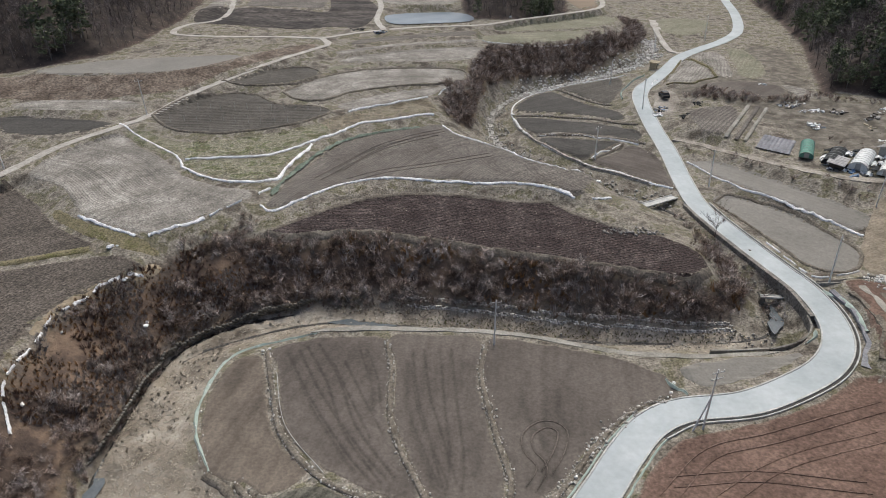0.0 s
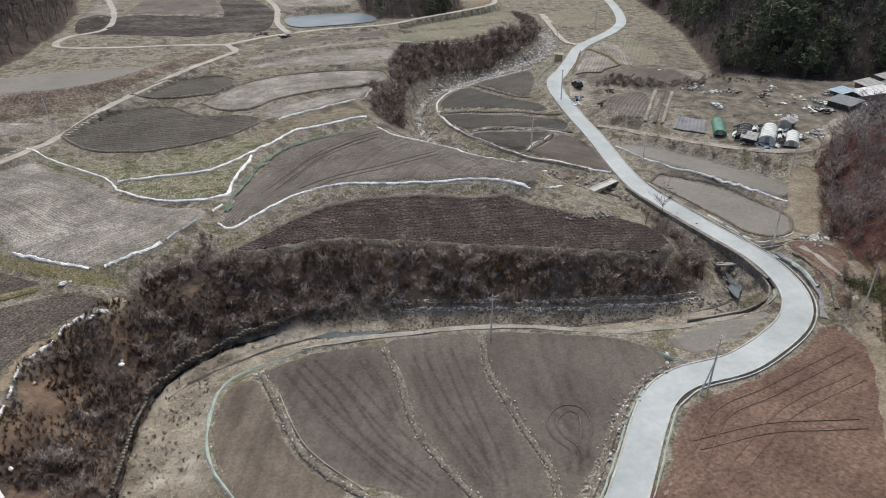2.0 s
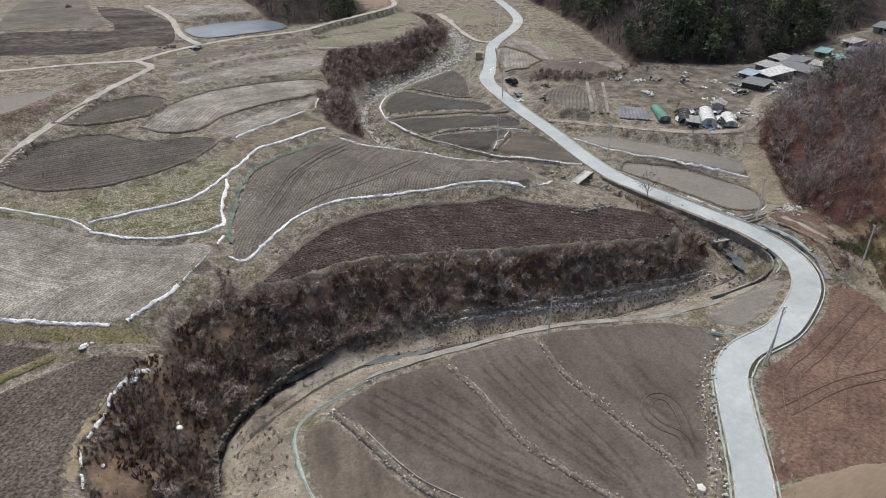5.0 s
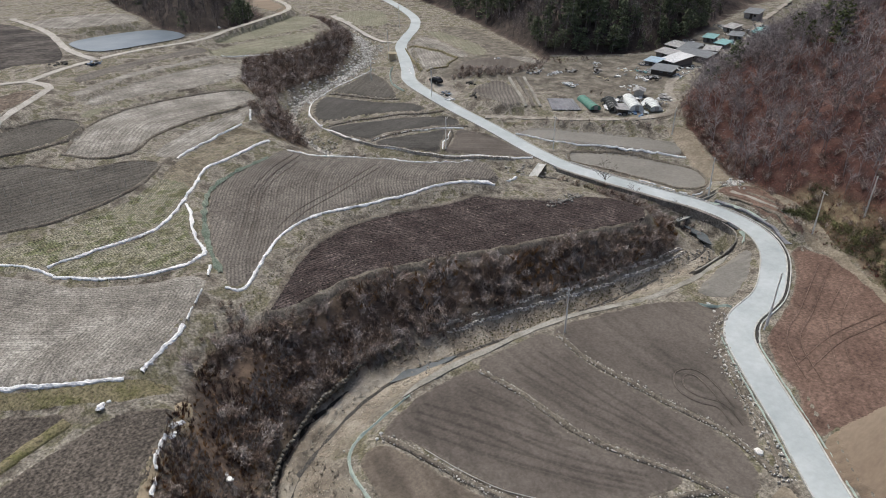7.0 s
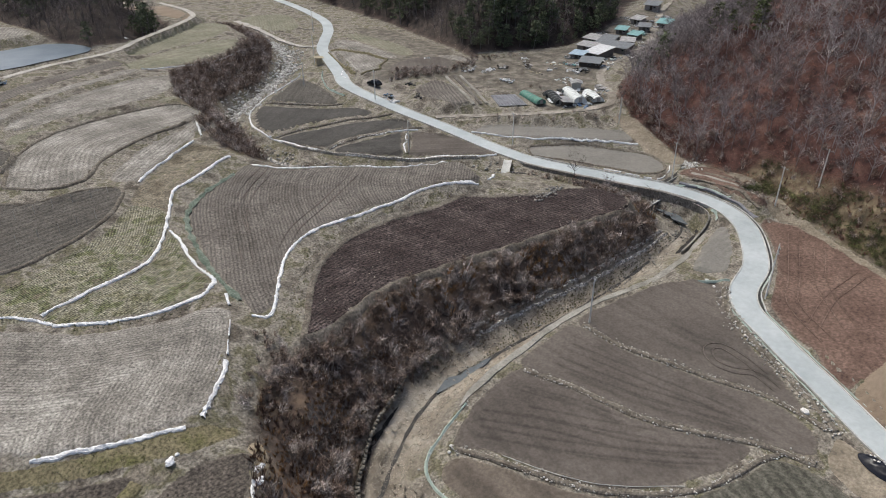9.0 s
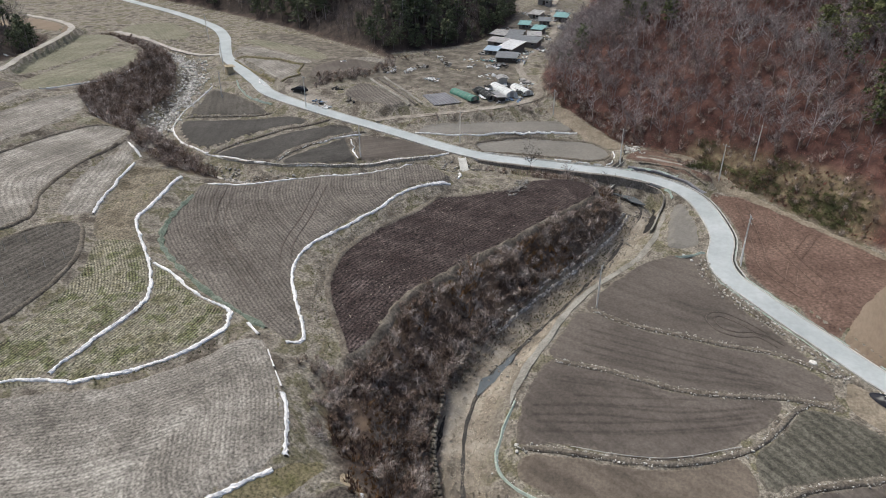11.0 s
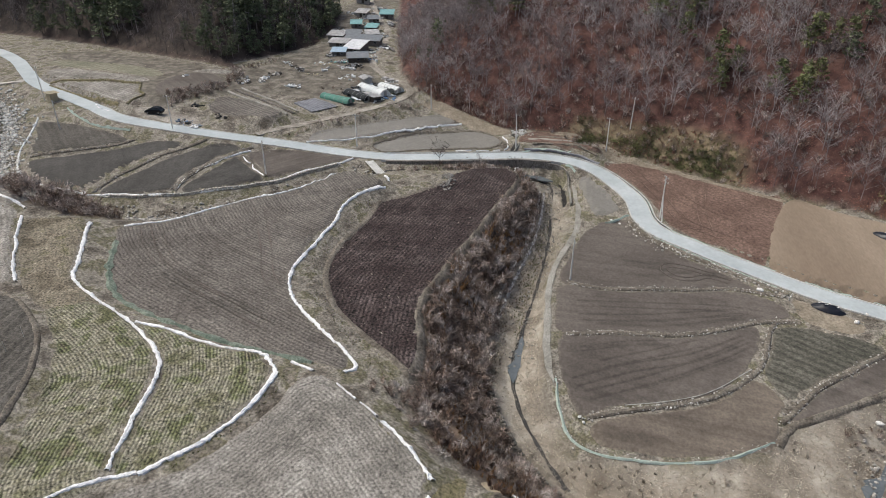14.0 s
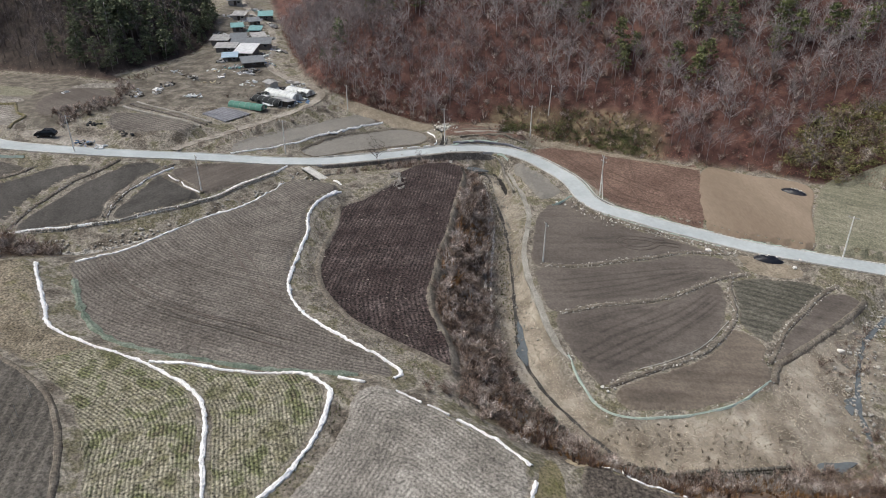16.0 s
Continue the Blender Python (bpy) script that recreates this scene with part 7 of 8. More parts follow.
shed(122.4, 145.2, -100, 5.4, 7.5, 1.3, 1.3, ROOFWHITE, WALLGREY, "farm building with broad white sheet roof", 1, "farm_building", True)
shed(117.2, 149.4, -85, 4.0, 3.4, 1.1, 0.7, BLUEROOF, WALLGREY, "lean-to with pale blue sheet roof", 1, mono=True)
shed(130.4, 144.8, -92, 12.0, 4.0, 1.6, 1.1, ROOFGREY, WALLGREY, "long low house with grey sheet roof", 3, "house", True)
shed(127.0, 152.0, -98, 6.0, 3.4, 1.3, 0.9, ROOFPALE, WALLGREY, "low shed with dusty pale roof", 1, mono=True)
shed(112.2, 142.0, -74, 6.0, 4.2, 1.1, 0.9, ROOFGREY, DARKWOOD, "open-fronted shed with grey roof", 2, mono=True)
shed(135.8, 155.2, -100, 5.4, 3.6, 1.4, 1.0, ROOFPALE, WALLGREY, "low barn with weathered grey-white roof", 1, "barn", True)
shed(136.4, 149.6, -84, 4.6, 3.0, 1.5, 0.9, ROOFGREY, WALLPAINT, "narrow lean-to with rusty grey roof", 1, mono=True)
shed(137.6, 143.4, -70, 4.0, 3.2, 1.5, 0.9, ROOFPALE, WALLGREY, "small house with pale roof beside the lane", 1, "house", True)
shed(149.4, 152.0, -80, 3.4, 3.0, 1.2, 0.9, ROOFTEAL, WALLGREY, "small hut under a turquoise roof", 1, "house", True)
shed(147.0, 145.6, -95, 3.6, 3.0, 1.2, 0.9, ROOFTEAL, WALLGREY, "small hut under a turquoise roof", 1, "house", True)
shed(167.4, 144.6, -85, 4.6, 3.8, 1.5, 1.1, ROOFTEAL, WALLGREY, "house with teal roof up the valley", 2, "house", True)
shed(163.0, 153.0, -100, 4.2, 3.4, 1.5, 1.0, ROOFPALE, WALLPAINT, "small pale-roofed house up the valley", 1, "house", True)
shed(157.0, 147.4, -70, 3.6, 3.0, 1.4, 0.9, ROOFGREY, WALLGREY, "grey-roofed barn up the valley", 1, "barn", True)
shed(184.0, 158.0, -80, 5.0, 4.4, 1.8, 1.2, ROOFGREY, WALLPAINT, "grey-roofed house at the head of the valley", 1, "house", True)




def scrap(x, y, rx, ry, n, mats, label, high=0.8, big=1.0):
    s = thing("scrap_heap", x, y, label, "scrap heap", rg.rand() * 90)
    for mat in mats:
        for k in range(max(2, n // len(mats))):
            a, r = rg.rand() * 6.283, math.sqrt(rg.rand())
            px, py = rx * r * math.cos(a), ry * r * math.sin(a)
            d = rg.uniform(0.2, 1.25, 3) * (big, big * rg.uniform(0.3, 1.0), 0.45)
            v, f = box(-d[0] / 2, d[0] / 2, -d[1] / 2, d[1] / 2, 0, d[2] * high)
            m = np.array(pose(px, py, 0.0, rg.normal(0, 12), rg.normal(0, 12), rg.rand() * 180))
            v = v @ m[:3, :3].T + m[:3, 3] - (0, 0, 0.1)
            part("board" if d[0] > 0.8 else "crate", (v, f), mat, s)
    return s


for x, y, rx, ry, n, mats, lab in (
        (87, 169.5, 5, 2.5, 46, (DARKWOOD, ROOFWHITE, STEEL), "heap of scrap timber and metal in a farmyard"), (95.5, 163.5, 3, 2, 26, (DARKWOOD, WALLPAINT), "stacked boards beside the yard"), (86, 155.2, 2.4, 1.8, 14, (ROOFWHITE, VINYL), "flat pale sheets lying in a farmyard"),
        (101, 157.6, 4.5, 1.3, 34, (DARKWOOD, WALLPAINT), "row of beehive boxes and timber"), (106.5, 162.5, 3.0, 1.6, 10, (VINYL, ROOFWHITE), "white cloches laid on a garden plot"), (102.5, 150, 3.5, 1.2, 14, (ROOFWHITE, WALLPAINT), "row of pale sheets on the ground"),
        (92.5, 127, 3.4, 2.0, 30, (VINYL, STEEL, ROOFWHITE), "white rubbish and sacks at the track bend"), (80, 126.2, 4, 1.2, 26, (DARKCLOTH, VINYL, BLUETARP), "clutter of bins and covers before the greenhouse"), (86.5, 135.5, 4, 2.2, 34, (DARKCLOTH, ROOFWHITE, STEEL), "torn covers and frames behind the greenhouse"),
        (54.6, 170.6, 2.6, 2.0, 24, (BLUETARP, DARKCLOTH, WALLPAINT), "goods under a blue tarpaulin beside the road"), (52.8, 167.2, 1.6, 1.6, 14, (ROOFWHITE, WALLPAINT), "pale stacked slabs beside the road"), (64, 172, 2.0, 1.4, 12, (DARKCLOTH,), "dark bins beside a vegetable plot"), (58, 163, 2.6, 1.0, 12, (DARKWOOD, DARKCLOTH), "bundled stakes beside the yard"),
        (113, 138, 3.0, 1.6, 26, (VINYL, STEEL, BLUETARP), "household clutter beside the lane"), (104.8, 143.6, 3.5, 2.0, 34, (STEEL, DARKCLOTH, ROOFWHITE), "scrap metal in front of a shed"), (124, 139.5, 3.5, 1.4, 26, (VINYL, DARKCLOTH), "sacks and rubbish beside the lane"), (134, 151.5, 4, 2, 30, (ROOFWHITE, ROOFTEAL, WALLPAINT), "sheets and clutter behind the houses"),
        (151, 149, 4.5, 2, 34, (ROOFWHITE, DARKCLOTH, ROOFTEAL), "clutter among the houses"), (160, 152, 4, 2, 30, (ROOFWHITE, WALLPAINT), "clutter among the houses"), (174, 147, 4, 2, 30, (ROOFWHITE, STEEL), "clutter at the head of the hamlet"), (142, 140.5, 4, 1.4, 30, (VINYL, STEEL, DARKWOOD), "rubbish along the lane at the wood's edge"),
        (110, 147.5, 3.5, 2, 30, (ROOFWHITE, ROOFTEAL, STEEL), "white and teal sheets heaped by a shed"), (126, 150, 3.5, 1.5, 26, (ROOFWHITE, WALLPAINT), "pale rubbish behind the farm building"), (146, 157.5, 4, 1.8, 28, (ROOFWHITE, WALLPAINT), "pale rubble on the slope above the houses"),
        (166, 158.5, 5, 1.8, 34, (ROOFWHITE, WALLPAINT, STEEL), "pale rubble above the houses"), (180, 150.5, 4, 2, 30, (ROOFWHITE, ROOFTEAL), "sheets and clutter up the valley"), (156, 146, 3.5, 1.5, 26, (DARKCLOTH, VINYL), "dark covers beside the lane"), (97, 140.5, 2.0, 1.5, 16, (ROOFWHITE, VINYL), "white crates beside the lane"),
        (-24, 222.5, 2.6, 1.8, 24, (DARKCLOTH, STEEL, BLUETARP), "dark farm machinery parked beside a track"), (-32, 226, 2.6, 1.8, 22, (DARKCLOTH, DARKWOOD), "dark heap beside a farm track"), (20, 249.5, 2.0, 0.8, 6, (ROOFWHITE,), "white vehicle body beside the wood"), (86, 186, 1.4, 1.0, 5, (ROOFWHITE,), "white tank on bare ground")):
    scrap(x, y, rx, ry, n, mats, lab)
for x, y, rx, ry, n, mats, lab in (
        (131, 149.5, 5, 2.2, 36, (ROOFWHITE, STEEL, DARKWOOD), "rubbish and sheets between the sheds"), (121, 143.5, 4, 1.6, 30, (ROOFWHITE, STEEL, DARKCLOTH), "clutter before the open shed"), (136.5, 144.4, 3.5, 1.8, 28, (ROOFWHITE, WALLPAINT, BLUETARP), "household clutter beside the houses"),
        (154.5, 150.5, 4.5, 2.5, 34, (ROOFWHITE, WALLPAINT, ROOFTEAL), "pale clutter between two houses"), (166, 147.6, 4, 2, 30, (ROOFWHITE, WALLPAINT), "pale clutter beside the lane"), (178, 151.5, 4.5, 2.5, 32, (ROOFWHITE, WALLPAINT, STEEL), "pale clutter up the valley"),
        (143, 153.5, 4.5, 1.6, 30, (ROOFWHITE, DARKCLOTH), "boards and sheets behind a house"), (117.5, 138.2, 3.0, 1.0, 22, (VINYL, WALLPAINT), "white sacks along the lane"), (86.4, 152.8, 2.2, 1.2, 10, (ROOFWHITE,), "white sheets lying on bare ground"), (89, 164, 3.4, 1.4, 30, (ROOFWHITE, WALLPAINT), "heap of pale rubble in the yard"),
        (94.6, 141.2, 3.4, 0.9, 14, (VINYL,), "row of white cloches"), (107, 152, 3.0, 1.4, 12, (VINYL, HUTPAINT), "pale straw mats on a garden plot"), (97, 151.8, 4.4, 0.9, 24, (DARKWOOD, HUTPAINT), "row of beehives on bare ground"), (83.4, 126.4, 3.4, 1.0, 26, (VINYL, STEEL, DARKCLOTH), "white bins before the greenhouses")):
    scrap(x, y, rx, ry, n, mats, lab, 0.6)
for x, y, rx, ry, n, mats, lab in (
        (107.6, 141.4, 2.6, 2.0, 30, (DARKCLOTH, DARKWOOD, STEEL), "dark frames and machinery below the sheds"), (127.6, 136.2, 3.6, 1.2, 30, (DARKCLOTH, ROOFWHITE, WALLGREY), "rubbish heaped beside the lane"), (118.4, 143.2, 2.4, 1.6, 22, (DARKCLOTH, STEEL, ROOFWHITE), "clutter under the eaves of the farm building"),
        (124.4, 149.4, 3.0, 1.4, 24, (ROOFPALE, DARKWOOD, WALLGREY), "weathered sheets between the roofs"), (133.0, 151.4, 3.0, 1.6, 24, (ROOFPALE, DARKCLOTH), "weathered sheets behind the long house"), (141.6, 145.6, 3.0, 2.0, 26, (ROOFPALE, DARKWOOD, DARKCLOTH), "timber and covers beside the houses"),
        (144.0, 150.4, 3.4, 2.0, 26, (ROOFWHITE, DARKWOOD, WALLGREY), "pale sheets and timber among the huts"), (152.6, 146.8, 3.4, 1.6, 26, (ROOFTEAL, WALLGREY, ROOFPALE), "turquoise covers and rubble"), (158.6, 141.8, 4.4, 1.6, 34, (ROOFPALE, WALLGREY, STEEL), "rubble along the bend of the lane"),
        (168.0, 152.4, 4.4, 2.0, 34, (ROOFPALE, WALLGREY, DARKWOOD), "rubble and sheets at the head of the hamlet"), (116.4, 151.6, 2.6, 1.4, 20, (DARKCLOTH, ROOFPALE), "dark covers above the garden plot"), (95.6, 128.6, 2.4, 1.2, 24, (ROOFPALE, WALLGREY), "pale rubble at the bend of the track"),
        (90.6, 130.6, 2.4, 1.6, 24, (DARKCLOTH, WALLGREY, VINYL), "bins and covers beside the greenhouses"), (78.2, 130.2, 2.8, 1.0, 22, (DARKCLOTH, ROOFWHITE, STEEL), "torn covers along the track")):
    scrap(x, y, rx, ry, n, mats, lab, 0.7, 1.8)


def bed(x0, y0, x1, y1, half, mat, label):
    line = curve([(x0, y0, 0), ((x0 + x1) / 2, (y0 + y1) / 2, 0), (x1, y1, 0)], 0.8)
    line[:, 2] = Z(line[:, 0], line[:, 1])
    ob = ribbon("covered_bed", line, half, 0.22, mat, label, "garden bed", 0.8, 0.06, kind="", crown=0.12, drop=0.4)
    tagged(ob, group="covered beds")


bed(75.4, 168.4, 62.6, 147.6, 0.45, OLDCONCRETE, "long garden bed under pale grey sheet")
bed(77.4, 167.2, 64.6, 146.6, 0.45, SOIL["grey"], "long bare garden bed")
bed(79.2, 166.2, 66.4, 146.0, 0.4, OLDCONCRETE, "long garden bed under pale grey sheet")
for k in range(8):
    u = k / 7
    bed(67.9 + 4.4 * u, 142.4 - 4.8 * u, 72.2 + 4.8 * u, 148.7 - 3.6 * u, 0.44, FILM, "low garden bed under blue-grey film")
# long beds beside the bend of the road
for o, mat, lab in ((3.7, FILM, "long low bed under torn grey film"), (5.3, BUND, "long bare bed of dry earth"), (7.2, OLDCONCRETE, "long low bed under dusty grey film"), (9.0, BUND, "long bare bed of dry earth")):
    line = offset([p for p in ROAD if 66 < p[1] < 92], o)
    line = line[(line[:, 1] > 70.5) & (line[:, 1] < 88.2)]
    line[:, 2] = Z(line[:, 0], line[:, 1])
    tagged(ribbon("covered_bed", line[::3], 0.55, 0.08, mat, lab, "garden bed", 0.8, 0.35, kind="", crown=0.05, drop=0.4), group="covered beds")

# ---- plants ----
def blades(base, tip, wide, r):
    """Thin slivers from base to tip: fine twigs, leaves of grass."""
    d = tip - base
    side = np.cross(d, r.normal(0, 1, d.shape))
    side *= wide / (np.linalg.norm(side, axis=1)[:, None] + 1e-9)
    v = np.stack([base - side, base + side, tip], 1).reshape(-1, 3)
    return v, np.arange(len(v)).reshape(-1, 3)


def shrub_shape(seed, stems=9, twigs=125, spread=0.6):
    r = np.random.RandomState(seed)
    a = r.rand(stems) * 6.283
    out = r.uniform(0.15, spread, stems)
    tip = np.column_stack([np.cos(a) * out, np.sin(a) * out, r.uniform(0.65, 1.0, stems)])
    base = np.column_stack([np.cos(a), np.sin(a), np.zeros(stems)]) * r.uniform(0, 0.14, (stems, 1))
    one = cones(base, tip, 0.022)
    k = r.randint(0, stems, twigs)
    u = r.uniform(0.3, 0.95, (twigs, 1))
    p = base[k] + (tip[k] - base[k]) * u
    d = r.normal(0, 1, (twigs, 3)) * (0.2, 0.2, 0.13) + (0, 0, 0.14)
    two = blades(p, p + d, 0.016, r)
    return stacked([one, two])


def tuft_shape(seed, n=14, lay=0.5):
    r = np.random.RandomState(seed)
    a = r.rand(n) * 6.283
    o = r.uniform(0.05, lay, n)
    tip = np.column_stack([np.cos(a) * o, np.sin(a) * o, r.uniform(0.35, 1.0, n)])
    return blades(tip * (0.25, 0.25, 0) + r.normal(0, 0.05, (n, 3)) * (1, 1, 0), tip, 0.05, r)


def bare_tree_shape(seed, limbs=13, twigs=155, wide=0.40):
    """Height 1: a trunk, limbs that fork, and fine twigs."""
    r = np.random.RandomState(seed)
    bend = r.normal(0, 0.03, 2)
    mid, top = np.array([bend[0], bend[1], 0.42]), np.array([bend[0] * 2, bend[1] * 2, 0.93])
    v, f = tube((0, 0, -0.05), mid, 0.011, 0.008, 5)
    tr = np.array([[p[0], p[i], p[i + 1]] for p in f for i in range(1, len(p) - 1)])
    pieces = [(v, tr), cones(mid[None], top[None], 0.009)]
    h = r.uniform(0.28, 0.82, limbs)
    a = np.arange(limbs) * 2.4 + r.normal(0, 0.4, limbs)
    lo = np.where(h[:, None] < 0.42, mid * h[:, None] / 0.42, mid + (top - mid) * ((h[:, None] - 0.42) / 0.51))
    ln = wide * (1.15 - 0.6 * h) * r.uniform(0.7, 1.2, limbs)
    hi = lo + np.column_stack([np.cos(a) * ln, np.sin(a) * ln, ln * r.uniform(0.6, 1.3, limbs)])
    pieces.append(cones(lo, hi, 0.006))
    k = r.randint(0, limbs, twigs)
    u = r.uniform(0.3, 1.05, (twigs, 1))
    p = lo[k] + (hi[k] - lo[k]) * u
    d = r.normal(0, 1, (twigs, 3)) * (0.085, 0.085, 0.05) + (0, 0, 0.06)
    pieces.append(blades(p, p + d, 0.0050, r))
    return stacked(pieces)


def leaf_clump(centre, n, size, r, leaf=0.055):
    """Small leaf blades round a place."""
    c = np.asarray(centre) + r.normal(0, 1, (n, 3)) * size
    d = r.normal(0, 1, (n, 3)) * (1, 1, 0.5)
    d /= np.linalg.norm(d, axis=1)[:, None]
    e = np.cross(d, r.normal(0, 1, (n, 3)))
    e /= np.linalg.norm(e, axis=1)[:, None]
    s = leaf * r.uniform(0.7, 1.4, (n, 1))
    v = np.stack([c - d * s, c + d * s * 0.4 + e * s * 0.6, c + d * s * 0.4 - e * s * 0.6], 1).reshape(-1, 3)
    return v, np.arange(3 * n).reshape(-1, 3)


def pine_shape(seed):
    """Needles of a pine of height 1, in uneven tiers with gaps."""
    r = np.random.RandomState(seed)
    pieces = []
    for k in range(15):
        h = 0.28 + 0.7 * (k / 14) ** 0.9
        a = k * 2.4 + r.normal(0, 0.5)
        out = (1.05 - h) * 0.34 * r.uniform(0.5, 1.15) + 0.02
        pieces.append(leaf_clump((math.cos(a) * out, math.sin(a) * out, h + r.normal(0, 0.02)), 22, (0.062, 0.062, 0.026), r, 0.05))
    return stacked(pieces)


def pine_wood(seed):
    r = np.random.RandomState(seed)
    v, f = tube((0, 0, -0.05), (0.01, 0, 0.96), 0.02, 0.005, 6)
    tr = np.array([[p[0], p[i], p[i + 1]] for p in f for i in range(1, len(p) - 1)])
    h = np.linspace(0.28, 0.9, 14)
    a = np.arange(14) * 2.4
    o = (1.05 - h) * 0.3
    return stacked([(v, tr), cones(np.column_stack([h * 0, h * 0, h]), np.column_stack([np.cos(a) * o, np.sin(a) * o, h + 0.02]), 0.006)])


SHRUBS = [shrub_shape(k) for k in range(7)]
TUFTS = [tuft_shape(k) for k in range(6)]
TREES = [bare_tree_shape(k) for k in range(8)]
FARTREES = [bare_tree_shape(k + 40, 10, 85, 0.34) for k in range(5)]
PINES = [pine_shape(k) for k in range(5)]
PINEWOOD = pine_wood(1)
LEAFY = [leaf_clump((0, 0, 0.4), 110, (0.34, 0.34, 0.2), np.random.RandomState(k), 0.10) for k in range(5)]
OPEN = [leaf_clump((0, 0, 0.45), 50, (0.44, 0.44, 0.22), np.random.RandomState(k + 9), 0.07) for k in range(5)]

# brush on the stream banks
poly = curve(SCRUB_D, 2.0, True)
x, y = spread_in(poly, 0.82, rg, 0.9)
west = (x < -34) & (y < 93)
clump = np.array([noise.noise(Vector((a * 0.16, b * 0.16, 41))) for a, b in zip(x, y)])
m = ~west | (clump > 0.12)
x, y, west, clump = x[m], y[m], west[m], clump[m]
v, f = scattered(SHRUBS, x, y, (0.9 + 1.9 * rg.rand(len(x)) ** 1.6) * np.where(west, 0.6 + 0.5 * np.clip(clump, 0, 0.6), 0.85 + 0.7 * np.clip(clump, -0.3, 0.5)), rg, 0.1, 0.3)
tagged(tri_object("brush", v, f, TWIG), "dense bare grey-brown brush on the steep stream bank", "brush", kind="stuff")
poly = curve(SCRUB_U, 2.0, True)
x, y = spread_in(poly, 1.25, rg, 0.95)
v, f = scattered(SHRUBS, x, y, rg.uniform(1.6, 3.2, len(x)), rg, 0.1, 0.25)
tagged(tri_object("brush", v, f, TWIG), "dense bare dark brush above the upper stream", "brush", kind="stuff")
for poly, gap, keep, lo, hi in (([(-46, 92), (-40, 97), (-34.5, 104), (-33, 100), (-32, 97), (-36, 95), (-42, 90)], 1.2, 0.8, 0.8, 1.8), ([(40, 101), (45.5, 99), (47, 95), (46, 89), (41.5, 88), (41.5, 95)], 1.2, 0.8, 1.0, 2.2),
                                ([(-36, 46), (-41.5, 50), (-42.4, 62), (-46, 62), (-52, 44), (-40, 32)], 1.2, 0.8, 0.8, 1.8), ([(-14, 30), (-19, 38), (-24, 45), (-28, 44), (-24, 37), (-17, 29)], 1.1, 0.6, 0.4, 1.3), ([(-33, 42), (-36, 47), (-40, 49), (-41, 44), (-36, 38)], 1.1, 0.6, 0.4, 1.2), ([(53, 147), (62, 139), (70, 129.5), (78, 121.5), (84, 118), (80, 113), (76.6, 113.5), (71, 124), (60.5, 138.5), (53, 140)], 1.4, 0.35, 0.6, 1.4),
                                ([(50.6, 84), (51.4, 90), (49.2, 97), (46.8, 106), (44.2, 116), (42, 116), (44.4, 106), (46.6, 97), (48.6, 91), (48.8, 85)], 0.9, 0.6, 0.5, 1.3), ([(62, 178), (75, 170), (92, 170), (94, 175), (80, 172), (68, 183)], 0.9, 0.8, 0.6, 1.8), ([(82, 140), (84, 146), (96, 138), (92, 133)], 1.5, 0.4, 0.5, 1.2), ([(47.6, 91.5), (47, 97), (44.8, 104.5), (42.6, 104.5), (43.6, 97), (44.6, 91)], 0.8, 0.85, 0.9, 2.2), ([(48.6, 95), (49.3, 92.5), (48.5, 92), (47.4, 97), (45.4, 104), (46.4, 104)], 0.8, 0.5, 0.4, 0.9), ([(67.5, 86), (70.5, 92), (75, 98), (80, 105), (83.5, 112), (88, 118), (91, 117), (86, 109), (82, 102), (77, 95), (72.5, 88)], 1.1, 0.8, 0.9, 2.2), ([(92, 174), (98, 170), (110, 164), (112, 167), (100, 174), (96, 180)], 1.4, 0.6, 0.6, 1.6), ([(-84, 216), (-66, 215), (-52, 216), (-60, 219), (-80, 220)], 2.0, 0.5, 0.5, 1.2)):
    x, y = spread_in(np.array(poly, float), gap, rg, keep)
    v, f = scattered(SHRUBS, x, y, rg.uniform(lo, hi, len(x)), rg, 0.1, 0.3)
    tagged(tri_object("brush", v, f, TWIG), "thin bare brush and weeds", "brush", kind="stuff")

LOW = [(v * (1.2, 1.2, 0.6), f) for v, f in TUFTS]
# dry grass everywhere that is not field, road or water
field_polys = [curve(p[0], 2.0, True) for p in FIELDS.values()]
x, y = spread_in(np.array([(-112, 40), (-60, 30), (-10, 20), (35, 15), (60, 55), (100, 118), (110, 170), (116, 240), (90, 290), (-110, 290), (-125, 160)], float), 1.15, rg, 0.95)
free = np.ones(len(x), bool)
for q in (np.array([(4.3, 42.8), (-0.6, 42.8), (-3.8, 36.6), (-2.6, 34.6), (2.4, 39)], float), np.array([(52.6, 172), (56, 184), (61, 180), (52.8, 166)], float)):
    free &= ~inside(x, y, q)
for q in field_polys:
    free &= ~inside(x, y, q)
for q in (DARK_FALLOW, BROWN_BAND):
    free &= ~inside(x, y, np.array(q, float))
free &= ~(inside(x, y, np.array(YARD, float)) & (rg.rand(len(x)) < 0.75)) & ~inside(x, y, np.array(REEDS, float))
for q, half in ((road_line, 3.3), (curve(TRACK, 3), 1.6), (curve(TRACK_B, 3), 1.6), (curve(TRACK_C, 3), 1.6), (curve(YARDTRACK, 3), 1.7), (curve(PATH, 3), 0.8)):
    free &= to_line(x, y, q)[0] > half
kind = np.array([noise.noise(Vector((a * 0.07, b * 0.07, 21))) for a, b in zip(x, y)])
near = (y < 175)
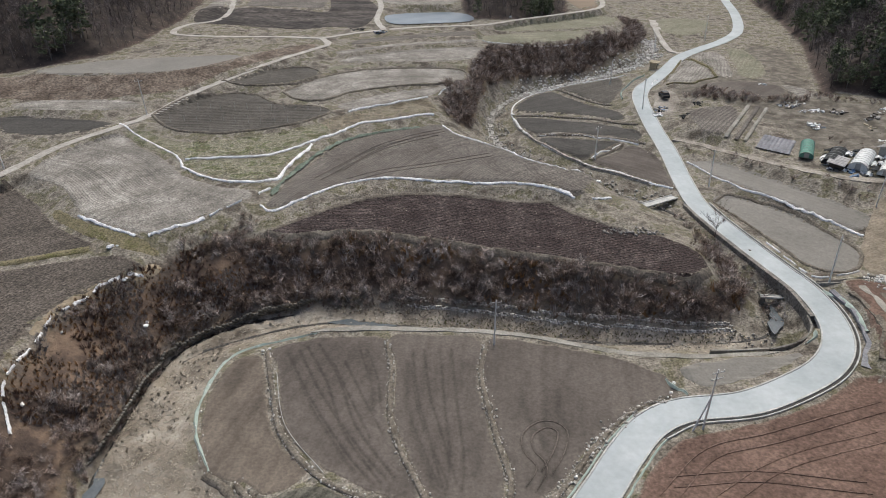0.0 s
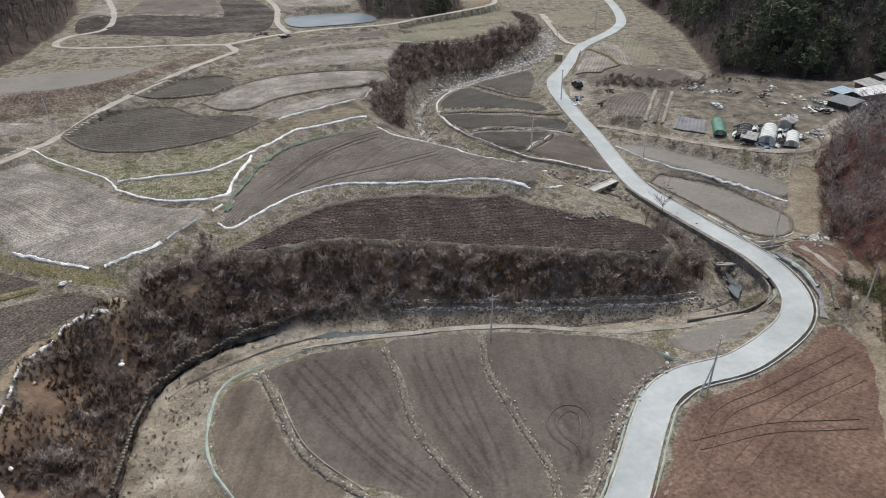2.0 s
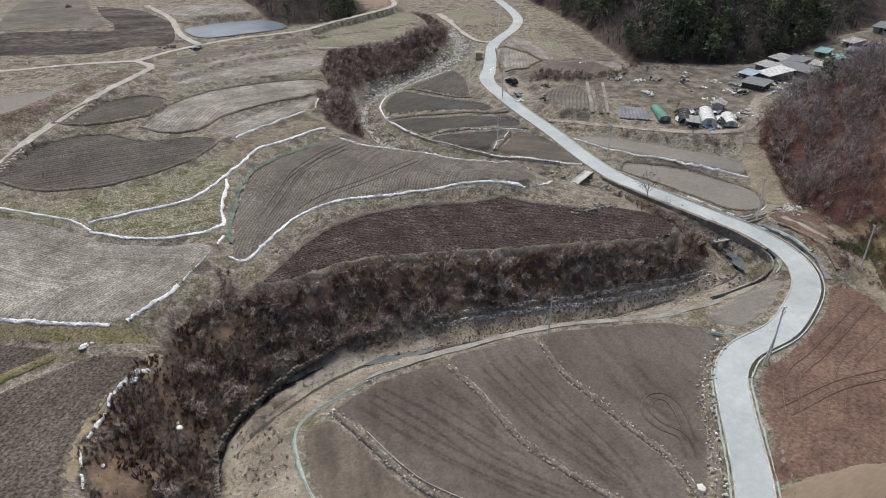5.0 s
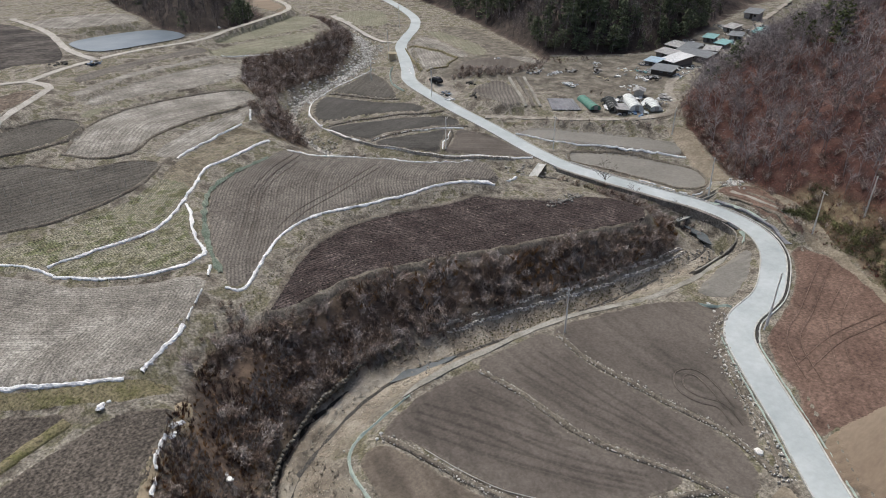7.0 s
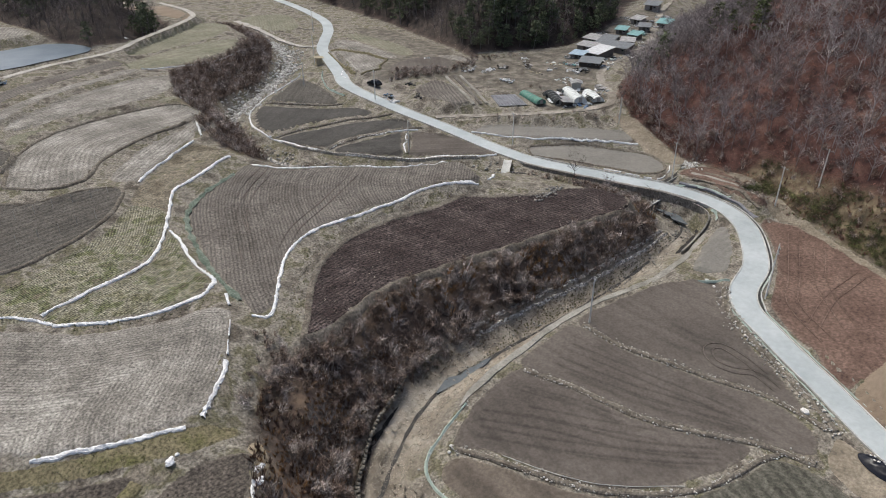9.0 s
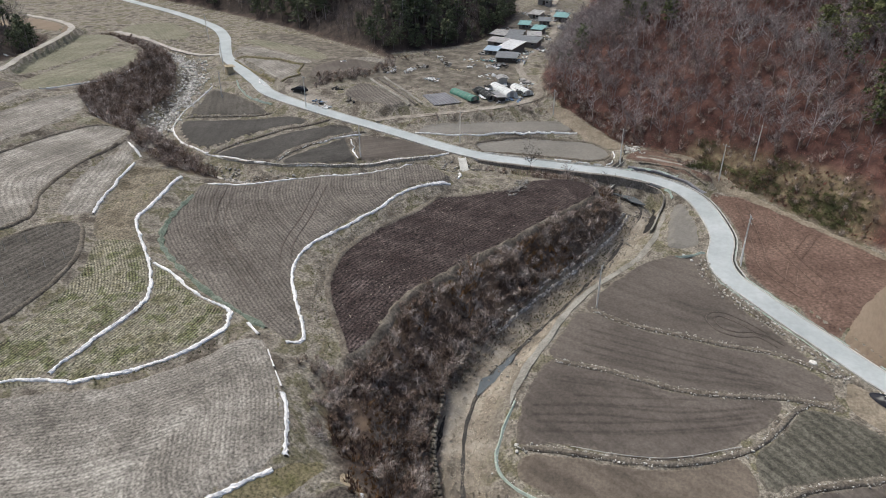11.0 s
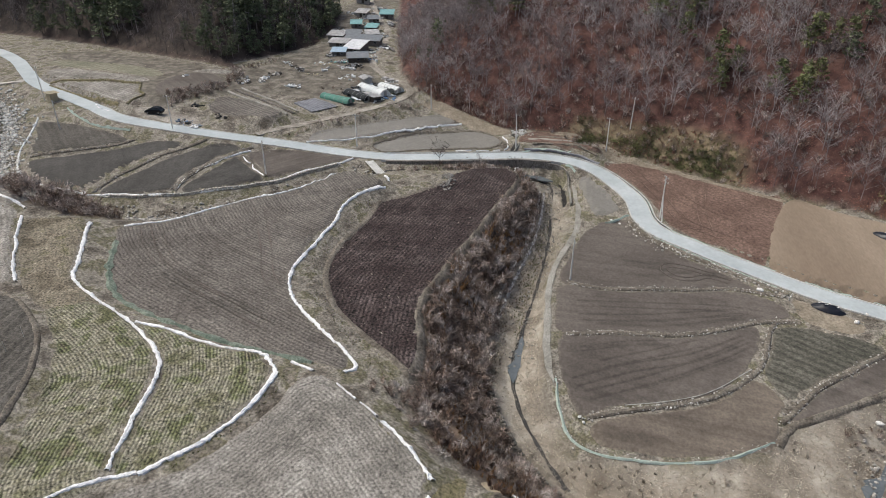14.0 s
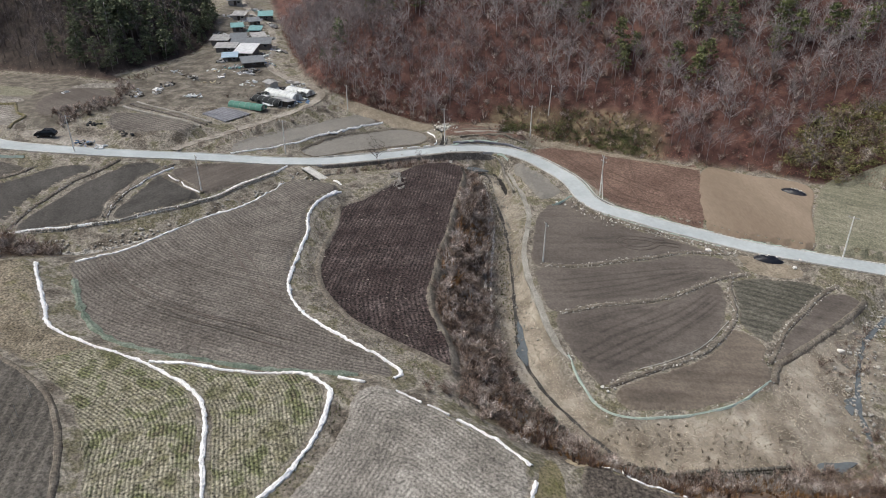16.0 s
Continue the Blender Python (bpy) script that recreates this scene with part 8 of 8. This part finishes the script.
for sel, mat, lab, lo, hi in ((free & (kind > -0.30) & near, STRAW, "dry pale grass tufts on the banks", 0.14, 0.5), (free & (kind > -0.30) & ~near & (rg.rand(len(x)) < 0.5), STRAW, "dry pale grass tufts on the far banks", 0.2, 0.5), (free & (kind <= -0.30), GREENBLADE, "new green grass tufts on the banks", 0.12, 0.3)):
    v, f = scattered(LOW, x[sel], y[sel], rg.uniform(lo, hi, sel.sum()), rg, 0.03, 0.2)
    tagged(tri_object("dry_grass", v, f, mat), lab, "grass", kind="stuff")
# reeds by the stream, coloured weeds on the banks
def weeds(name, poly, gap, keep, low, high, mat, label, shapes=None, lean=0.3, category="weeds", patchy=None):
    x, y = spread_in(np.array(poly, float), gap, rg, keep)
    if patchy is not None:
        m = np.array([noise.noise(Vector((a * 0.17, b * 0.17, patchy * 7.3))) for a, b in zip(x, y)]) > 0.02
        x, y = x[m], y[m]
    v, f = scattered(shapes or TUFTS, x, y, rg.uniform(low, high, len(x)), rg, 0.03, lean)
    return tagged(tri_object(name, v, f, mat), label, category, kind="stuff")


FLAT = [(v * (1.7, 1.7, 0.3), f) for v, f in TUFTS]
weeds("reeds", REEDS, 0.42, 0.92, 0.25, 0.75, PALESTRAW, "flattened bleached dry reeds beside the stream", FLAT, 0.2, "reeds")
weeds("reeds", REEDS[:16], 1.0, 0.6, 0.4, 0.9, REEDGREY, "standing dry reeds beside the stream", None, 0.4, "reeds", 2)
WEST_BANK = [(-54, 75), (-48, 86), (-44, 91), (-38, 97), (-31, 97), (-22, 95), (-20, 92), (-29, 89.4), (-36.6, 84.2), (-42, 77.6), (-43, 62), (-50, 58), (-54, 60)]
weeds("brown_grass", WEST_BANK, 0.5, 0.85, 0.35, 0.8, BROWNGRASS, "brown matted grass on the west bank", FLAT, 0.3, "grass", 11)
weeds("rust_weeds", WEST_BANK, 0.6, 0.9, 0.4, 1.0, RUST, "orange-brown weeds among the brush", None, 0.3, "weeds", 1)
weeds("maroon_weeds", WEST_BANK, 0.6, 0.9, 0.6, 1.4, MAROON, "maroon dead weeds among the brush", None, 0.3, "weeds", 3)
weeds("grey_weeds", WEST_BANK, 0.42, 0.9, 0.5, 1.1, GREYWEED, "grey dead weeds on the bank", None, 0.4, "weeds", 4)
weeds("maroon_weeds", BROWN_BAND, 1.3, 0.6, 0.4, 0.8, MAROON, "red-brown dead weeds on a broad bank", FLAT)
weeds("rust_weeds", SCRUB_D[:20], 1.0, 0.6, 1.0, 2.0, RUST, "rust-brown weeds between the bare bushes", None, 0.3, "weeds", 5)
weeds("grey_weeds", SCRUB_D[:28], 1.0, 0.6, 1.0, 2.0, GREYWEED, "grey dead vines over the bushes", None, 0.4, "weeds", 6)
WALL_LINE = [(-6, 89.0), (-16, 89.6), (-22.2, 89.6), (-28.2, 87.6), (-32.2, 85.5), (-36, 83), (-38, 81.1), (-40.8, 76.8), (-41.7, 70.6), (-42, 61), (-42.4, 56), (-44, 56), (-43.8, 61), (-43.5, 71), (-42.6, 78), (-39.6, 82.6), (-37, 84.6), (-33.2, 87.2), (-28.8, 89.6), (-22.6, 91.6), (-16, 92.4), (-6, 91)]
weeds("wall_weeds", WALL_LINE, 0.7, 0.7, 0.5, 1.3, TWIG, "dead vines hanging over the stream wall", SHRUBS, 0.5)
weeds("wall_weeds", WALL_LINE, 0.8, 0.4, 0.4, 0.8, MAROON, "dark weeds over the stream wall", None, 0.4)
BELOW_TIERS = [(-20, 91), (-7, 90.4), (9, 87.9), (26, 85), (43, 84), (43, 81.9), (34, 82.2), (26, 82.6), (18, 83.8), (9, 85.4), (2, 86.8), (-7, 87.8), (-20, 88.6)]
weeds("wall_weeds", BELOW_TIERS, 0.5, 0.8, 0.3, 0.65, STRAW, "dry grass between the wall tiers and the stream", None, 0.4, "grass")
weeds("wall_weeds", BELOW_TIERS, 0.6, 0.8, 0.3, 0.65, BROWNGRASS, "brown dead grass between the wall tiers and the stream", None, 0.4, "grass")
weeds("stream_grass", [(-12, 86.6), (-2, 85.4), (10, 83.6), (26, 81.9), (40, 81), (44, 82), (30, 82.8), (10, 85.4), (-2, 87.2)], 0.4, 0.75, 0.25, 0.55, GREENBLADE, "fresh green grass along the stream", category="grass")
weeds("bank_grass", [(-63, 99.4), (-56.4, 95.9), (-50.2, 93.2), (-46, 90.6), (-50.5, 90.2), (-56.4, 93), (-62.6, 96.6), (-69, 103)], 0.5, 0.85, 0.15, 0.4, GREENBLADE, "olive green grass on a field bank", category="grass")
D_BANK = [(-33, 104), (-30, 104.5), (-24, 110), (-17, 116.5), (-10, 118.8), (0, 118.3), (12, 117.8), (19, 115.8), (18, 114.4), (10, 115.2), (0, 117), (-8, 116.9), (-14, 115), (-22, 109.6), (-28, 103.2), (-32, 100)]
weeds("bank_grass", D_BANK, 0.6, 0.8, 0.15, 0.45, STRAW, "tan dead grass on the bank above the ploughed field", category="grass")
weeds("bank_grass", D_BANK, 0.5, 0.6, 0.15, 0.4, GREENBLADE, "olive green grass on the bank above the ploughed field", category="grass")
weeds("bank_grass", [(-52, 119), (-48, 116.2), (-42, 113.2), (-37, 112), (-36.5, 111.2), (-42, 112), (-48, 115), (-52, 117.8)], 0.45, 0.9, 0.2, 0.5, LEAF, "dark grass on the step below a terrace", category="grass")
weeds("bank_grass", [(-68, 84.5), (-60, 88.5), (-55, 90), (-47.5, 88.5), (-46.3, 86), (-48, 89.5), (-54, 91), (-60, 89.6), (-68, 86)], 0.6, 0.7, 0.15, 0.4, STRAW, "tan grass on a field ridge", category="grass")


# woods
def forest(poly, gap, depth, low, high, seed, label, pines, keep=0.92, near_edge=0.0, shapes=None, thin=0.0, mat=None):
    r = np.random.RandomState(seed)
    poly = np.array(poly, float)
    lim = np.array([(-150, -40), (230, -40), (230, 360), (-150, 360)], float)
    x, y = spread_in(np.column_stack([np.clip(poly[:, 0], -170, 260), np.clip(poly[:, 1], -60, 370)]), gap, r, keep)
    d, _ = to_line(x, y, poly, True)
    m = inside(x, y, poly) & (d < depth) & (d > near_edge) & (r.rand(len(x)) < np.clip(1 - thin + d / 45, 0, 1))
    x, y, d = x[m], y[m], d[m]
    patch = np.array([noise.noise(Vector((a * 0.045, b * 0.045, seed))) for a, b in zip(x, y)]) + 0.25 * r.normal(0, 1, len(x))
    pine = patch > pines
    s = r.uniform(low, high, len(x)) * np.where(d < 6, 0.75, 1.0)
    v, f = scattered(shapes or TREES, x[~pine], y[~pine], s[~pine], r, 0.1, 0.07)
    tagged(tri_object("bare_woods", v, f, mat or TREEWOOD), label, "trees", kind="stuff")
    if pine.any():
        q = np.random.RandomState(seed + 1)
        w = np.random.RandomState(seed + 1)
        v, f = scattered([PINEWOOD], x[pine], y[pine], s[pine] * 1.05, q, 0.1, 0.04)
        tagged(tri_object("pine_trunks", v, f, TREEWOOD), "trunks and branches of the pines on the slope", "trees", kind="stuff")
        v, f = scattered(PINES, x[pine], y[pine], s[pine] * 1.05, w, 0.1, 0.04)
        tagged(tri_object("pine_woods", v, f, NEEDLE), "dark green pines on the slope", "trees", kind="stuff")
    return x[~pine], y[~pine], d[~pine]


forest(E_FOREST, 2.45, 58, 4.8, 8.8, 5, "bare grey deciduous woods on the red-brown hillside", 0.66, 0.95, 13, None, 0.8)
forest([(86, 112), (92, 120), (104, 127), (120, 132), (150, 139), (176, 128), (140, 100), (104, 92), (90, 100)], 3.3, 30, 5.0, 8.5, 15, "grey bare trees at the hamlet end of the hill", 0.8, 0.92, 0.5)
forest(N_FOREST, 3.2, 56, 7.0, 13.0, 6, "bare trees among pines on the far hillside", 0.22, 0.92, 1.0, FARTREES, 0.0, DARKTREE)
forest(L_FOREST, 3.4, 52, 8.0, 12.0, 7, "dark bare woods on the far slope", 0.45, 0.92, 1.0, FARTREES, 0.0, DARKTREE)
forest(M_FOREST, 3.0, 60, 7.0, 11.0, 8, "dark bare woods behind the pond", 0.30, 0.92, 0.5, FARTREES, 0.0, DARKTREE)
x, y = spread_in(np.array([(97, 174), (104, 180), (118, 170), (130, 162), (148, 159.5), (160, 161), (160, 166), (148, 164), (131, 166), (119, 174.5), (106, 184)], float), 2.6, rg, 0.7)
v, f = scattered(PINES, x, y, rg.uniform(2.5, 6.0, len(x)), rg, 0.25, 0.06)
tagged(tri_object("young_pines", v, f, NEEDLE), "young dark pines along the edge of the wood", "trees", kind="stuff")

# undergrowth of saplings with dead leaves
x, y = spread_in(np.array([(18, 4), (37, 34), (57, 61), (66, 80), (69, 91), (80, 108), (91, 121.5), (118, 130), (150, 138), (170, 110), (140, 40), (100, -40), (40, -50)], float), 1.7, rg, 0.9)
cut = curve(CUTBANK, 2.0, True)
m = inside(x, y, np.array(E_FOREST, float)) & ~inside(x, y, cut)
x, y = x[m], y[m]
v, f = scattered(SHRUBS, x[::7], y[::7], rg.uniform(1.2, 2.8, len(x[::7])), rg, 0.1, 0.2)
tagged(tri_object("undergrowth", v, f, TWIG), "bare saplings under the trees of the hillside", "undergrowth", kind="stuff")
d, _ = to_line(x, y, np.array(E_FOREST[:19], float))
m = rg.rand(len(x)) < np.clip(1.25 - d / 38, 0.2, 1)
x2, y2 = x[m], y[m]
v, f = scattered(OPEN, x2, y2, rg.uniform(0.8, 2.4, len(x2)), rg, 0.2, 0.2)
tagged(tri_object("dead_leaves", v, f, DEADLEAF), "red-brown dead leaves on hillside saplings", "undergrowth", kind="stuff")


m = to_line(x, y, np.array(E_FOREST[:18], float))[0] < 26
x2, y2 = x[m] + rg.normal(0, 0.8, m.sum()), y[m] + rg.normal(0, 0.8, m.sum())
v, f = scattered(OPEN, x2, y2, rg.uniform(0.5, 1.5, len(x2)), rg, 0.15, 0.2)
tagged(tri_object("dead_leaves", v, f, DEADLEAF), "red-brown dead leaves low on the foot of the hill", "undergrowth", kind="stuff")
v, f = scattered(SHRUBS, x2[::5] + 0.7, y2[::5], rg.uniform(0.8, 1.8, len(x2[::5])), rg, 0.05, 0.25)
tagged(tri_object("undergrowth", v, f, TWIG), "bare bushes at the foot of the hill", "undergrowth", kind="stuff")


def single_tree(shape_no, x, y, high, yaw, label, group="", mat=TREEWOOD):
    v, f = TREES[shape_no]
    wood = TREE_MESH.get(shape_no)
    t = thing("bare_tree", x, y, label, "tree", yaw, group=group)
    if wood is None:
        r = len(f)
        trunk = mesh_object("trunk", v[:14], f[f.max(1) < 14].tolist(), mat, t)
        used = v[10:]
        crown = mesh_object("crown", used, (f[f.min(1) >= 10] - 10).tolist(), mat, t)
        TREE_MESH[shape_no] = (trunk.data, crown.data)
        both = (trunk, crown)
    else:
        both = (new("trunk", wood[0]), new("crown", wood[1]))
        for o in both:
            o.parent = t
    for o in both:
        o.scale = (high, high, high)
    return t


TREE_MESH = {}
# the first rows of the hillside wood, tree by tree
edge = np.array(E_FOREST[1:17], float)
x, y = spread_in(np.array([(24.5, 16.5), (37, 34), (57, 61), (66, 80), (69, 91), (80, 108), (92, 122), (118, 131), (140, 136), (150, 125), (120, 112), (100, 104), (84, 80), (68, 52), (48, 24), (36, 8)], float), 3.1, rg, 0.85)
d, _ = to_line(x, y, edge)
m = inside(x, y, np.array(E_FOREST, float)) & (d < 13) & (d > 0.8) & ~inside(x, y, cut)
for k, (a, b) in enumerate(zip(x[m], y[m])):
    if k < 260:
        single_tree(k % 8, a, b, rg.uniform(4.5, 8.5), rg.rand() * 360, "bare grey young tree on the hillside", "trees at the foot of the hill")
TREES.append(bare_tree_shape(31, 16, 260, 0.55))
TREES.append(bare_tree_shape(33, 15, 240, 0.5))
single_tree(8, 47.0, 106.6, 5.4, 20, "dark spreading bare tree beside the road", "trees along the road", DARKBARK)
single_tree(9, 49.0, 89.2, 4.6, 140, "dark spreading bare tree above the stream pool", "trees along the road", DARKBARK)
for k, (a, b, h, yaw) in enumerate(((44.2, 96.8, 4.2, 80), (50.6, 85.2, 3.0, 10), (66.5, 88.2, 3.4, 60), (88, 118.6, 5, 0), (60.5, 166.5, 3.0, 0))):
    single_tree((k * 3) % 8, a, b, h, yaw, "bare spreading tree beside the road", "trees along the road")

# evergreen shrubs and bare yellow earth at the foot of the hill
x, y = spread_in(cut, 0.62, rg, 0.85)
m = np.array([noise.noise(Vector((a * 0.13, b * 0.13, 3))) for a, b in zip(x, y)]) > 0.14
x, y = x[m], y[m]
v, f = scattered(LEAFY, x, y, rg.uniform(0.4, 1.2, len(x)), rg, 0.15, 0.2)
tagged(tri_object("evergreen_shrubs", v, f, LEAF), "dark evergreen shrubs on the cut bank", "shrubs", kind="stuff")
x, y = spread_in(cut, 1.1, rg, 0.5)
v, f = scattered(TUFTS, x, y, rg.uniform(0.3, 0.8, len(x)), rg, 0.03, 0.3)
tagged(tri_object("bank_grass", v, f, STRAW), "pale yellow dead grass on the cut bank", "grass", kind="stuff")
weeds("rust_weeds", [(57, 61), (65, 74), (66.8, 83), (69.5, 91), (79, 104.5), (82.5, 112), (91.5, 121.5), (98, 120), (88, 106), (76, 84), (70, 66), (62, 56)], 0.8, 0.9, 0.5, 1.2, DEADLEAF, "orange-brown litter and weeds at the foot of the hill", OPEN, 0.3)
weeds("maroon_weeds", CUTBANK, 0.9, 0.8, 0.4, 1.0, DEADLEAF, "red-brown dead weeds on the cut bank", None, 0.4, "weeds", 8)
weeds("evergreen_shrubs", [(61, 66), (58, 61), (50, 51), (45, 44), (49, 45), (56, 52), (61, 61), (66, 74), (62, 74)], 0.8, 0.62, 0.5, 1.3, LEAF, "dark green shrubs low on the cut bank", LEAFY, 0.2, "shrubs")
weeds("maroon_weeds", CUTBANK, 1.0, 0.8, 0.4, 0.9, GREENBLADE, "olive weeds on the cut bank", None, 0.4, "weeds", 9)
x, y = spread_in(cut, 1.6, rg, 0.6)
v, f = scattered(SHRUBS, x, y, rg.uniform(0.7, 1.7, len(x)), rg, 0.05, 0.25)
tagged(tri_object("brush", v, f, TWIG), "bare brown bushes on the cut bank", "brush", kind="stuff")
THICKET = [(24, 14), (32, 20), (38, 12), (36, -2), (30, -16), (22, -10), (23, 4)]
weeds("bamboo_thicket", THICKET, 1.1, 0.6, 1.0, 3.0, OLIVE, "olive-green thicket at the foot of the hill", LEAFY, 0.3, "thicket")
weeds("brush", THICKET, 1.8, 0.6, 1.5, 3.6, TWIG, "bare stems among the olive thicket", SHRUBS, 0.2, "brush")

# single pines on the hillside
PINE_MESH = {}
for k in range(34):
    cx, cy = ((71, 43), (57, 12), (69, 24), (51, -5), (93, 56), (63, 30), (86, 48), (104, 96), (112, 104))[k % 9]
    a, b = cx + rg.normal(0, 3.2), cy + rg.normal(0, 3.2)
    t = thing("pine_tree", a, b, "dark green pine among bare trees on the hillside", "tree", rg.rand() * 360, group="pines on the hillside")
    if k % 5 not in PINE_MESH:
        PINE_MESH[k % 5] = (mesh_object("trunk", PINEWOOD[0], PINEWOOD[1].tolist(), TREEWOOD, t), mesh_object("crown", PINES[k % 5][0], PINES[k % 5][1].tolist(), OLIVEPINE, t))
        both = PINE_MESH[k % 5]
    else:
        both = [new(q.name.split(".")[0], q.data) for q in PINE_MESH[k % 5]]
    h = rg.uniform(6, 10)
    for q in both:
        q.parent = t
        q.scale = (h, h, h)

# stakes in the dark upper field
for k in range(26):
    a, b = -66 + (k % 13) * 2.9, 143 + (k // 13) * 9 + rg.normal(0, 0.4)
    if inside(np.array([a]), np.array([b]), curve(FIELDS["stakes"][0], 2.0, True))[0]:
        ob = mesh_object("stake", *tube((0, 0, -0.2), (0.02, 0, 1.5), 0.03, 0.025, 5), STEEL)
        ob.matrix_world = pose(a, b, float(Z(a, b)) + 0.1)
        tagged(ob, "thin grey stake standing in a dark field", "stake", "stakes in the dark field")
